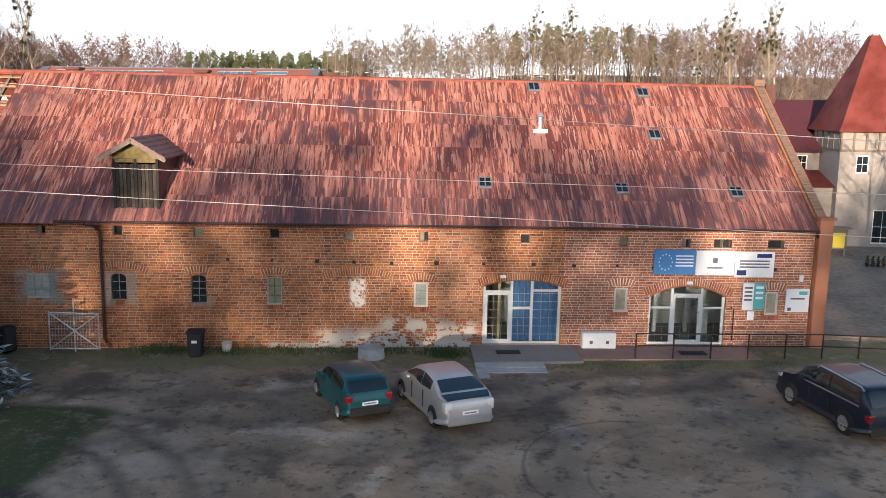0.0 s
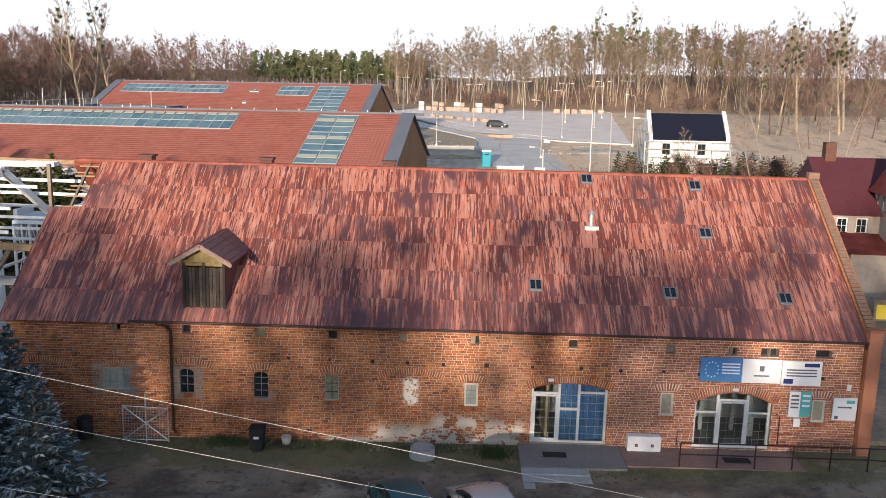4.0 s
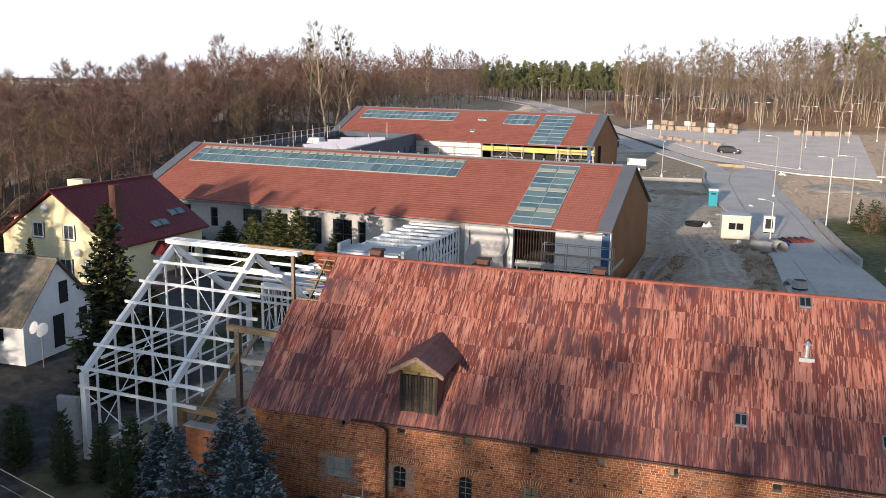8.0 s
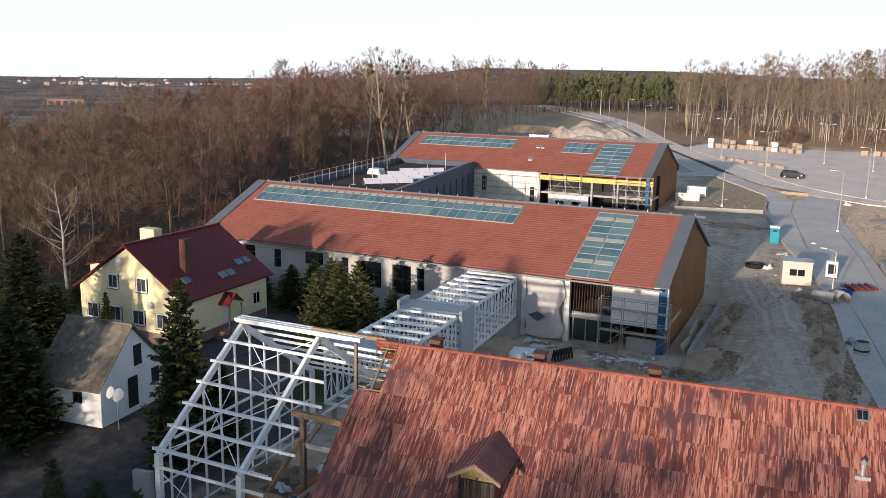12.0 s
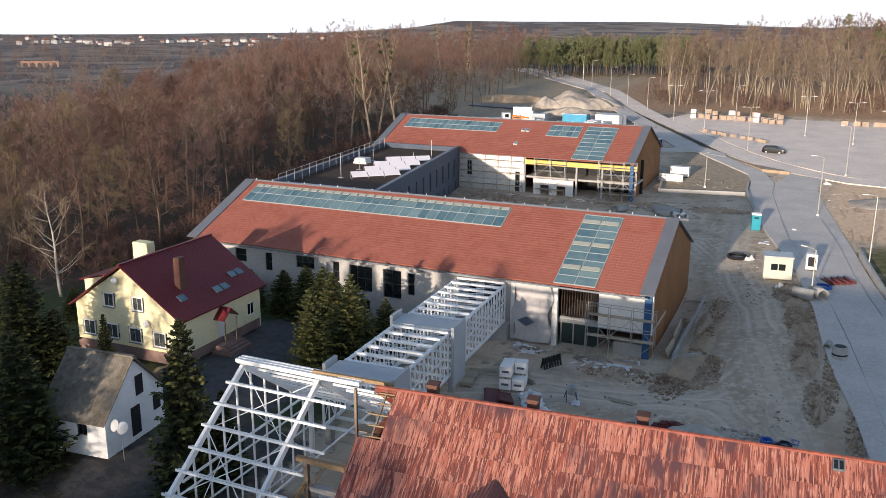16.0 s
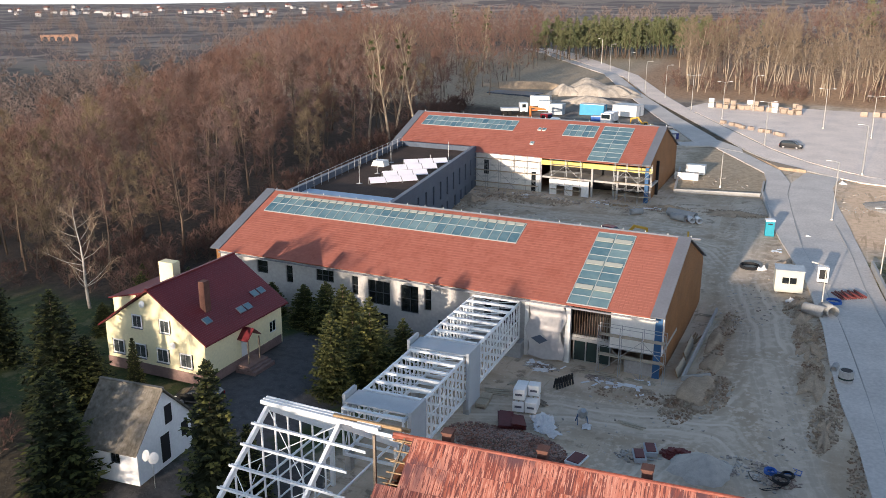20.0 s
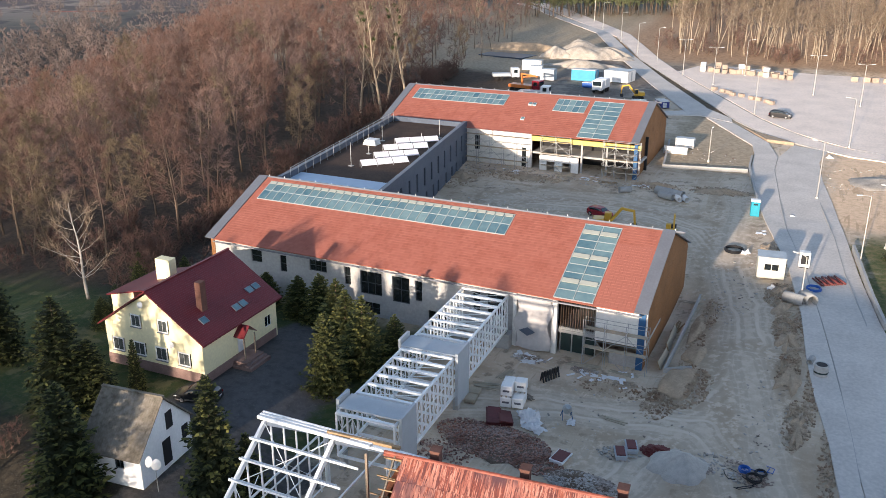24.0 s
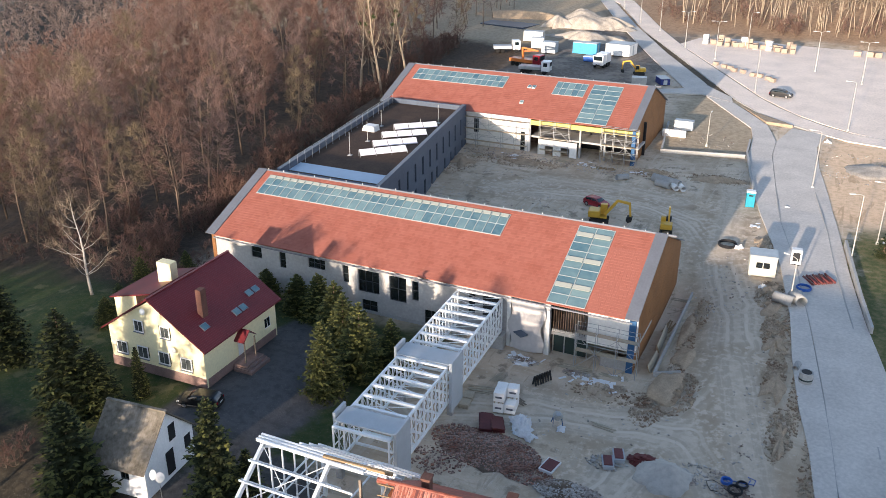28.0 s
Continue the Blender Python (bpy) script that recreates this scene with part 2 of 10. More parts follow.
# ================= ground =================
def terrain():
    xs, ys = [], []
    def axis(lo, hi, near_lo, near_hi, step):
        a = [near_lo + i * step for i in range(int((near_hi - near_lo) / step) + 1)]
        s = step; v = near_hi
        while v < hi: s *= 1.22; v += s; a.append(v)
        s = step; v = near_lo
        while v > lo: s *= 1.22; v -= s; a.insert(0, v)
        return a
    xs = axis(-4500, 4500, -96, 44, 2.0); ys = axis(-4500, 4600, -14, 262, 2.0)
    verts = []; 
    for y in ys:
        for x in xs:
            z = G(x, y); r = _m.hypot(x, y)
            if r < 400: z += 0.10 * (noise.noise((x * 0.3, y * 0.3, 0)) + 0.5 * noise.noise((x, y, 3))) * ss(38, 46, y)
            elif r > 700: z += 14 * noise.noise((x * 0.0011, y * 0.0011, 7)) * ss(700, 1800, r) + 1.5 * noise.noise((x * 0.004, y * 0.004, 2))
            verts.append((x, y, z))
    n = len(xs); faces = [(j*n+i, j*n+i+1, (j+1)*n+i+1, (j+1)*n+i) for j in range(len(ys)-1) for i in range(n-1)]
    me = bpy.data.meshes.new("ground"); me.from_pydata(verts, [], faces); me.materials.append(ground_material())
    for p in me.polygons: p.use_smooth = True
    return tagged(new("ground", me), "bare brown earth, sandy building site and fields", "ground", kind="structure")

def ground_material():
    m = bpy.data.materials.new("earth"); m.use_nodes = True; nt = m.node_tree; N = nt.nodes; L = nt.links; b = N["Principled BSDF"]
    b.inputs["Roughness"].default_value = 0.95; b.inputs["Specular IOR Level"].default_value = 0.15
    geo = N.new("ShaderNodeNewGeometry"); sep = N.new("ShaderNodeSeparateXYZ"); L.new(geo.outputs["Position"], sep.inputs[0])
    def nz(s, d=5):
        n = N.new("ShaderNodeTexNoise"); n.inputs["Scale"].default_value = s; n.inputs["Detail"].default_value = d; n.inputs["Roughness"].default_value = 0.62; L.new(geo.outputs["Position"], n.inputs["Vector"]); return n.outputs["Fac"]
    def rng(src, a, c, smooth=True):
        r = N.new("ShaderNodeMapRange"); r.interpolation_type = 'SMOOTHSTEP' if smooth else 'LINEAR'; r.inputs["From Min"].default_value = a; r.inputs["From Max"].default_value = c; L.new(src, r.inputs["Value"]); return r.outputs["Result"]
    def mul(a, c, op='MULTIPLY'):
        k = N.new("ShaderNodeMath"); k.operation = op; k.use_clamp = True; L.new(a, k.inputs[0])
        if isinstance(c, (int, float)): k.inputs[1].default_value = c
        else: L.new(c, k.inputs[1])
        return k.outputs[0]
    def mix(f, a, c):
        k = N.new("ShaderNodeMix"); k.data_type = 'RGBA'
        if isinstance(f, float): k.inputs["Factor"].default_value = f
        else: L.new(f, k.inputs["Factor"])
        for s, v in (("A", a), ("B", c)):
            if isinstance(v, tuple): k.inputs[s].default_value = (*v, 1)
            else: L.new(v, k.inputs[s])
        return k.outputs["Result"]
    X, Y = sep.outputs[0], sep.outputs[1]
    big, mid, small, tiny = nz(0.05), nz(0.22), nz(1.3), nz(7.0)
    def wob(src, amt):     # edge made uneven by noise
        k = N.new("ShaderNodeMath"); k.operation = 'MULTIPLY_ADD'; L.new(mid, k.inputs[0]); k.inputs[1].default_value = amt; L.new(src, k.inputs[2]); return k.outputs[0]
    Xw, Yw = wob(X, 10.0), wob(Y, 10.0)
    earth = mix(rng(mid, 0.35, 0.65), (0.66, 0.54, 0.41), (0.50, 0.395, 0.285))
    earth = mix(rng(small, 0.5, 0.75), earth, (0.56, 0.47, 0.355)); earth = mix(mul(rng(nz(0.6), 0.54, 0.66), 0.7), earth, (0.17, 0.13, 0.095))
    yard = mix(rng(mid, 0.35, 0.62), (0.20, 0.145, 0.10), (0.31, 0.235, 0.165)); yard = mix(rng(small, 0.52, 0.72), yard, (0.085, 0.068, 0.055)); yard = mix(rng(nz(0.5), 0.56, 0.66), yard, (0.34, 0.28, 0.215)); yard = mix(mul(rng(nz(3.2), 0.56, 0.68), 0.7), yard, (0.065, 0.052, 0.043)); yard = mix(mul(rng(nz(.32), .52, .66), .75), yard, (0.075, 0.06, 0.05)); yard = mix(mul(rng(nz(.18), .54, .62), .5), yard, (0.40, 0.33, 0.255))
    def ring(cx, cy, r, w, amt):      # wheel track worn along a curve
        v = N.new("ShaderNodeVectorMath"); v.operation = 'DISTANCE'; cmb = N.new("ShaderNodeCombineXYZ"); L.new(X, cmb.inputs[0]); L.new(Y, cmb.inputs[1]); L.new(cmb.outputs[0], v.inputs[0]); v.inputs[1].default_value = (cx, cy, 0)
        wb = N.new("ShaderNodeMath"); wb.operation = 'MULTIPLY_ADD'; L.new(mid, wb.inputs[0]); wb.inputs[1].default_value = min(5.0, r * .16); L.new(v.outputs["Value"], wb.inputs[2]); k = N.new("ShaderNodeMath"); k.operation = 'SUBTRACT'; L.new(wb.outputs[0], k.inputs[0]); k.inputs[1].default_value = r + min(5.0, r * .16) * .5; a = N.new("ShaderNodeMath"); a.operation = 'ABSOLUTE'; L.new(k.outputs[0], a.inputs[0])
        q = N.new("ShaderNodeMath"); q.operation = 'MULTIPLY_ADD'; L.new(small, q.inputs[0]); q.inputs[1].default_value = w * 1.6; L.new(a.outputs[0], q.inputs[2])
        return mul(rng(q.outputs[0], w * 1.9, w * 0.7), amt)
    yard = mix(mul(ring(3.9, 21.0, 3.35, .09, 0.5), rng(X, 4.6, 3.9)), yard, (0.04, 0.034, 0.03)); yard = mix(mul(ring(5.6, 20.4, 3.4, .08, 0.3), rng(X, 4.6, 3.9)), yard, (0.05, 0.042, 0.036))
    for cx, cy, r, w, am in ((-11, 58, 32.6, .8, .5), (-11, 58, 34.6, .9, .5), (-9, 60, 38.6, .9, .4), (-14.5, 15.5, 6.4, .4, .6), (-14.5, 15.5, 7.9, .4, .5), (4, 50, 27.2, .8, .3)): yard = mix(mul(ring(cx, cy, r, w, am), rng(Y, 32, 30)), yard, (0.06, 0.049, 0.041))
    yard = mix(mul(rng(mul(rng(X, -10, -12.5), rng(Y, 25, 23.5)), 0.3, 0.8), rng(small, 0.3, 0.5)), yard, (0.05, 0.058, 0.026)); yard = mix(mul(rng(mul(rng(X, -9, -12), rng(Y, 19.5, 18)), 0.3, 0.8), rng(small, 0.4, 0.55)), yard, (0.045, 0.04, 0.034))
    def streaks(sx, sy, a, c):      # marks drawn out along the traffic
        mp = N.new("ShaderNodeMapping"); mp.inputs["Scale"].default_value = (sx, sy, 1); mp.inputs["Rotation"].default_value = (0, 0, .12); L.new(geo.outputs["Position"], mp.inputs["Vector"]); n = N.new("ShaderNodeTexNoise"); n.inputs["Scale"].default_value = 1; n.inputs["Detail"].default_value = 5; n.inputs["Roughness"].default_value = .6; n.inputs["Distortion"].default_value = .6; L.new(mp.outputs[0], n.inputs["Vector"]); return rng(n.outputs["Fac"], a, c)
    earth = mix(mul(streaks(.09, .6, .54, .68), .6), earth, (0.40, 0.305, 0.21)); earth = mix(mul(streaks(.8, .10, .54, .66), .6), earth, (0.62, 0.53, 0.42)); earth = mix(mul(streaks(1.6, .2, .58, .68), .5), earth, (0.34, 0.265, 0.19)); earth = mix(mul(rng(nz(.13), .52, .64), .55), earth, (0.42, 0.315, 0.215)); earth = mix(mul(rng(nz(2.6), .6, .7), .5), earth, (0.68, 0.62, 0.53))
    col = mix(rng(Yw, 44, 46), yard, earth)
    sand = mix(rng(small, 0.4, 0.7), (0.76, 0.55, 0.37), (0.60, 0.42, 0.27)); sand = mix(mul(streaks(.5, .12, .55, .62), .6), sand, (0.42, 0.28, 0.17))
    col = mix(mul(rng(Yw, 118, 126), rng(Xw, 2, 7)), col, sand)
    dry = mix(rng(small, 0.35, 0.7), (0.44, 0.355, 0.25), (0.30, 0.24, 0.165))
    col = mix(mul(rng(Yw, 140, 144), mul(rng(Xw, -27, -21), rng(Xw, -5, -9))), col, dry)
    mud = mix(rng(small, 0.35, 0.7), (0.15, 0.125, 0.105), (0.25, 0.215, 0.18)); mud = mix(mul(rng(nz(.12), .52, .62), .6), mud, (0.36, 0.31, 0.25)); col = mix(mul(rng(Yw, 158, 163), mul(rng(Xw, -30, -33), rng(Yw, 246, 236))), col, mud)
    verge = mix(rng(small, 0.4, 0.65), (0.075, 0.062, 0.045), (0.16, 0.12, 0.08)); vd_ = N.new("ShaderNodeMath"); vd_.operation = 'MULTIPLY_ADD'; L.new(Y, vd_.inputs[0]); vd_.inputs[1].default_value = .52; L.new(X, vd_.inputs[2]); col = mix(mul(mul(rng(vd_.outputs[0], 62.5, 64), rng(vd_.outputs[0], 72.5, 71.5)), rng(Y, 172, 176)), col, verge)
    grass = mix(rng(small, 0.35, 0.7), (0.085, 0.105, 0.04), (0.20, 0.165, 0.085))
    bw = N.new("ShaderNodeMath"); bw.operation = 'MULTIPLY_ADD'; L.new(X, bw.inputs[0]); bw.inputs[1].default_value = -0.105; L.new(Y, bw.inputs[2]); bws = N.new("ShaderNodeMath"); bws.operation = 'MULTIPLY_ADD'; L.new(small, bws.inputs[0]); bws.inputs[1].default_value = 1.6; L.new(bw.outputs[0], bws.inputs[2]); strip = mul(mul(rng(bws.outputs[0], 29.6, 30.5), rng(bws.outputs[0], 33.4, 33.0)), rng(small, 0.3, 0.5)); strip = mul(strip, 0.8)
    col = mix(strip, col, grass)
    # lawn and drive; leaf mould near-black, with the trees' shade put into its colour
    lawn = mix(rng(small, 0.35, 0.7), (0.042, 0.064, 0.022), (0.078, 0.085, 0.034)); lawn = mix(mul(rng(nz(.4), .54, .64), .7), lawn, (0.16, 0.14, 0.07)); col = mix(mul(mul(rng(Xw, -27, -30), rng(Yw, 80, 74)), rng(Y, 20, 24)), col, lawn); shaded_mould = mix(rng(small, 0.4, 0.65), (0.042, 0.036, 0.026), (0.075, 0.06, 0.04)); col = mix(mul(mul(rng(Xw, -64, -60), rng(Xw, -36, -38)), mul(rng(Yw, 22, 26), rng(Yw, 47, 43))), col, shaded_mould); drive = mix(rng(small, 0.4, 0.7), (0.115, 0.107, 0.103), (0.08, 0.075, 0.073)); col = mix(mul(mul(rng(X, -50.5, -49.5), rng(Xw, -32, -34)), mul(rng(Yw, 48, 50), rng(Yw, 73, 71))), col, drive); col = mix(mul(mul(rng(Xw, -39, -38), rng(Xw, -27, -28)), mul(rng(Y, 22, 24), rng(Yw, 53, 51))), col, mix(rng(small, .4, .65), (0.075, 0.069, 0.064), (0.12, 0.108, 0.096)))
    col = mix(mul(rng(Xw, 9, 11), mul(rng(Yw, 70, 75), rng(Yw, 124, 118))), col, grass)
    leaf = mix(rng(small, 0.35, 0.7), (0.10, 0.072, 0.05), (0.055, 0.042, 0.032))
    col = mix(mul(rng(Xw, -62, -69), rng(Yw, 66, 74)), col, leaf)
    leaf2 = mix(rng(small, 0.35, 0.7), (0.44, 0.29, 0.18), (0.27, 0.175, 0.11)); col = mix(mul(rng(Yw, 232, 242), rng(X, -75, -60)), col, leaf2); col = mix(mul(rng(Yw, 205, 215), rng(X, -60, -75)), col, dry)
    lot = mix(rng(mid, 0.35, 0.65), (0.30, 0.255, 0.205), (0.24, 0.21, 0.18))
    far = mix(rng(nz(0.004, 3), 0.42, 0.6), (0.21, 0.175, 0.145), (0.31, 0.25, 0.20)); far = mix(rng(nz(0.012, 4), 0.47, 0.53), far, (0.13, 0.105, 0.098))
    d = N.new("ShaderNodeVectorMath"); d.operation = 'LENGTH'; L.new(geo.outputs["Position"], d.inputs[0])
    far = mix(rng(d.outputs["Value"], 900, 560), far, mix(rng(nz(.02, 3), .45, .6), (0.060, 0.062, 0.055), (0.11, 0.10, 0.08)))
    col = mix(rng(d.outputs["Value"], 330, 420), col, far)
    col = mix(mul(rng(tiny, 0.55, 0.75), 0.35), col, (0.30, 0.27, 0.23))
    def vm(op_, a, c):
        k = N.new("ShaderNodeVectorMath"); k.operation = op_; L.new(a, k.inputs[0])
        if isinstance(c, tuple): k.inputs[1].default_value = c
        else: L.new(c, k.inputs[1])
        return k
    flat = N.new("ShaderNodeCombineXYZ"); L.new(X, flat.inputs[0]); L.new(Y, flat.inputs[1])
    def lane(pts):      # distance from a worn lane's middle line
        best = None
        for p, q in zip(pts, pts[1:]):
            dx, dy = q[0] - p[0], q[1] - p[1]; pa = vm('SUBTRACT', flat.outputs[0], (p[0], p[1], 0)).outputs[0]; h = mul(vm('DOT_PRODUCT', pa, (dx, dy, 0)).outputs["Value"], 1 / (dx * dx + dy * dy)); h.node.use_clamp = True
            sc = N.new("ShaderNodeVectorMath"); sc.operation = 'SCALE'; sc.inputs[0].default_value = (dx, dy, 0); L.new(h, sc.inputs["Scale"]); dd = vm('DISTANCE', pa, sc.outputs[0]).outputs["Value"]
            if best is None: best = dd
            else: k = N.new("ShaderNodeMath"); k.operation = 'SMOOTH_MIN'; L.new(best, k.inputs[0]); L.new(dd, k.inputs[1]); k.inputs[2].default_value = 1.2; best = k.outputs[0]
        k = N.new("ShaderNodeMath"); k.operation = 'MULTIPLY_ADD'; L.new(nz(.16, 2), k.inputs[0]); k.inputs[1].default_value = 1.4; L.new(best, k.inputs[2]); return k.outputs[0]
    def groove(d, at, w):
        k = N.new("ShaderNodeMath"); k.operation = 'SUBTRACT'; L.new(d, k.inputs[0]); k.inputs[1].default_value = at + .7; a = N.new("ShaderNodeMath"); a.operation = 'ABSOLUTE'; L.new(k.outputs[0], a.inputs[0]); return rng(a.outputs[0], w, w * .4)
    for pts, wd, ruts in (([(-14, 46), (-11.3, 53), (-9.3, 61.8), (-6.3, 66.6), (-4.4, 72), (-4.4, 79), (-6.2, 88.3), (-9.9, 102), (-14.7, 110), (-22, 114), (-31, 114.5), (-44, 112)], 3.0, (.55, .95, 1.5, 2.1, 2.5)), ([(-30, 58), (-20, 62.5), (-12, 63.5), (-6.5, 63), (-2, 57), (1, 48)], 2.6, (.6, 1.0, 1.9, 2.3)), ([(-4.4, 76), (-2.2, 66), (.2, 57), (3, 47)], 1.8, (.7, 1.05, 1.5)), ([(-9.9, 102), (-10.5, 110), (-11, 120), (-12.5, 127)], 1.8, (.7, 1.05)), ([(-44, 112), (-38, 118), (-28, 119), (-18, 117)], 1.8, (.7, 1.05))):
        d_ = lane(pts); col = mix(mul(mul(rng(d_, wd + 3.4, wd + 1.6), rng(small, .38, .54)), .6), col, (0.38, 0.29, 0.20)); col = mix(mul(rng(d_, wd + 1.3, wd - .2), .8), col, mix(rng(small, .4, .65), (0.60, 0.505, 0.395), (0.53, 0.44, 0.34)))
        for at in ruts: col = mix(mul(mul(groove(d_, at, .24), rng(small, .34, .56)), .7), col, (0.43, 0.35, 0.265) if at not in (.95, 1.0) else (0.68, 0.59, 0.48))
    L.new(col, b.inputs["Base Color"])
    bp = N.new("ShaderNodeBump"); bp.inputs["Strength"].default_value = 0.5; bp.inputs["Distance"].default_value = 0.12
    L.new(mul(small, tiny, 'ADD'), bp.inputs["Height"]); L.new(bp.outputs["Normal"], b.inputs["Normal"])
    return m
terrain()

def strip_mesh(name, left, right, material, label, lift=0.12, thick=0.35, step=2.0, kind="structure", category="road"):
    """A paved ribbon between two polylines of equal length, laid on the ground as a slab."""
    L0, R0 = [], []
    for k in range(len(left) - 1):
        n = max(1, int((Vector(left[k+1]) - Vector(left[k])).length / step))
        for i in range(n):
            t = i / n; L0.append(Vector(left[k]).lerp(Vector(left[k+1]), t)); R0.append(Vector(right[k]).lerp(Vector(right[k+1]), t))
    L0.append(Vector(left[-1])); R0.append(Vector(right[-1]))
    bm = bmesh.new(); W = 6; rows = []
    for a, b in zip(L0, R0):
        row = []
        for i in range(W + 1):
            p = a.lerp(b, i / W); row.append(bm.verts.new((p.x, p.y, G(p.x, p.y) + lift + 0.06)))
        rows.append(row)
    for r0, r1 in zip(rows, rows[1:]):
        for i in range(W): bm.faces.new((r0[i], r0[i+1], r1[i+1], r1[i]))
    ex = bmesh.ops.extrude_face_region(bm, geom=bm.faces[:]); 
    for v in ex["geom"]:
        if isinstance(v, bmesh.types.BMVert): v.co.z -= thick
    bmesh.ops.recalc_face_normals(bm, faces=bm.faces)
    return tagged(part(name, bm, material, smooth=False), label, category, kind=kind)
M["asphalt"] = mat("asphalt", (0.57, 0.525, 0.475), 0.9, var=0.22, scale=0.25, fine=3.5, bump=0.1)
M["paving"] = mat("paving", (0.80, 0.68, 0.58), 0.9, var=0.2, scale=0.2, fine=3.0, bump=0.1)
PAVE_OUT = [(7.6, 40), (4.1, 59.4), (3.2, 64.9), (1.8, 70.9), (.6, 78.2), (-.5, 87.5), (-2.8, 100.8), (-7.0, 116.5), (-9.5, 127.2), (-11.9, 141.2), (-12.4, 150.0), (-13.4, 155.7), (-24.3, 173.5)]
PAVE_IN = [(9.4, 40), (5.7, 60.1), (4.9, 66), (3.9, 72), (2.7, 79), (1.2, 88.0), (-1.0, 101), (-4.2, 114.5), (-6.4, 128.6), (-8.4, 142), (-8.6, 149.5), (-11.0, 158.3), (-18.6, 170.4)]
ROAD_IN = [(9.5, 40), (5.8, 60.1), (4.0, 72), (1.3, 88.0), (-.9, 101), (-4.1, 114.5), (-6.3, 128.6), (-8.3, 142), (-8.5, 149.5), (-6.8, 158)]
ROAD_OUT = [(15.5, 40), (12.4, 60), (10.4, 72), (7.0, 88.0), (4.9, 101), (3.2, 113), (.9, 128), (-1.0, 138.6), (-2.1, 149), (-1.0, 156.5)]
strip_mesh("pavement", PAVE_OUT, PAVE_IN, M["asphalt"], "pale grey concrete pavement beside the road", lift=.14, category="pavement")
strip_mesh("road", ROAD_IN, ROAD_OUT, M["asphalt"], "pale dusty concrete-block road", lift=.08)
ACC_L = [(-131, 364), (-101, 316), (-67.2, 268.8), (-51.0, 232.1), (-36.7, 206.2), (-24.4, 183.6), (-18.3, 172.6), (-13.7, 166.0), (-7.2, 160.2), (-2.6, 156.9), (2.4, 154.1), (14, 151.6)]
ACC_R = [(-126, 368), (-95, 320), (-64.4, 274.8), (-46.6, 234.5), (-35.6, 212.5), (-20.9, 187.0), (-15.0, 176.8), (-11.0, 171.0), (-6.0, 165.3), (-2.0, 161.6), (2.6, 158.6), (14, 155.4)]
strip_mesh("road", ACC_L, ACC_R, M["paving"], "pale winding access road", lift=.11)
strip_mesh("pavement", [(-135, 360), (-105, 314), (-75.3, 274.5), (-57.9, 235.1), (-42.8, 203.8), (-29.5, 178.0), (-28.6, 176.0)], [(-132, 362), (-102, 315), (-71.5, 275.8), (-54.9, 238.7), (-39.7, 208.1), (-26.2, 183.2), (-24.4, 178.6)], M["asphalt"], "pale footpath beside the access road", lift=.13, category="pavement")
strip_mesh("road", [(-40, 171.2), (-31, 173.2), (-25.4, 174.6), (-18.9, 171.0)], [(-40, 174.0), (-31.5, 176.6), (-25.4, 181.5), (-19.6, 174.4)], M["asphalt"], "short pale side road into the yard", lift=.10)
strip_mesh("parking_lot", [(-39.0, 219.0), (-35.4, 213.2), (-20.4, 187.4), (-14.6, 177.2), (-7.4, 167.6), (-1.8, 162.6), (2.8, 159.2), (8, 157.4), (14, 155.9)], [(-35.5, 228), (-27.3, 229.8), (-20, 228.4), (-13.5, 227.0), (-3.3, 226.2), (4, 226.4), (8, 226.4), (12, 226), (15, 225)], M["paving"], "wide pale paved parking lot", lift=0.05, category="parking lot")

# ================= old barn =================
BARN = Matrix.Translation((-6.96, 31.0, 0)) @ Matrix.Rotation(radians(6.0), 4, "Z") @ Matrix.Rotation(radians(0.45), 4, "Y")
BU0, BU1, BD, EAVE, RIDGE, RV = -14.1, 19.5, 14.2, 4.5, 9.8, 7.1
barn = thing("barn", BARN, "old red-brick barn with a rusty red sheet-metal roof", "barn")
D1, D2 = (6.43, 9.42, -0.06, 2.44), (12.82, 15.82, -0.06, 2.26)
WIN = [(-10.45, -9.35, 1.62, 2.52), (-7.38, -6.82, 1.58, 2.58), (-4.47, -3.9, 1.49, 2.55), (-1.68, -1.12, 1.43, 2.48), (3.8, 4.34, 1.38, 2.33), (11.45, 11.97, 1.25, 2.19), (17.35, 17.87, 1.16, 2.08)]
SQ = [(u - 0.17, u + 0.17, z - 0.17, z + 0.17) for u, z in ((-9.8, 4.2), (-7.06, 4.18), (-4.15, 4.15), (-1.37, 4.12), (1.35, 4.08), (4.15, 4.08), (7.96, 4.04), (11.7, 3.97), (14.1, 3.93), (15.35, 3.93), (15.7, 3.93), (17.45, 3.92), (17.75, 3.92))]
bm = holed_wall(bmesh.new(), BU0, BU1, -0.6, EAVE, WIN + SQ + [D1, D2], 0.06, 0.5)
part("front_wall", bm, M["mortar"], barn)
bm = bmesh.new(); prism(bm, [(0.5, -0.6), (BD, -0.6), (BD, EAVE), (RV + 2, EAVE + 3.2), (4.2, EAVE + 3.0), (0.5, EAVE)], BU0 + 0.02, BU0 + 0.45); part("gable_wall", bm, M["brick"], barn)
bm = bmesh.new(); prism(bm, [(-0.1, -0.6), (BD, -0.6), (BD, EAVE), (RV, RIDGE + 0.22), (-0.1, EAVE + 0.15)], BU1 - 0.4, BU1 + 0.12); part("gable_wall", bm, M["brick"], barn)
part("rear_wall", B(BU0 + 0.46, BU1 - 0.41, BD - 0.45, BD - 0.01, -0.6, EAVE - 0.1), M["brick"], barn)
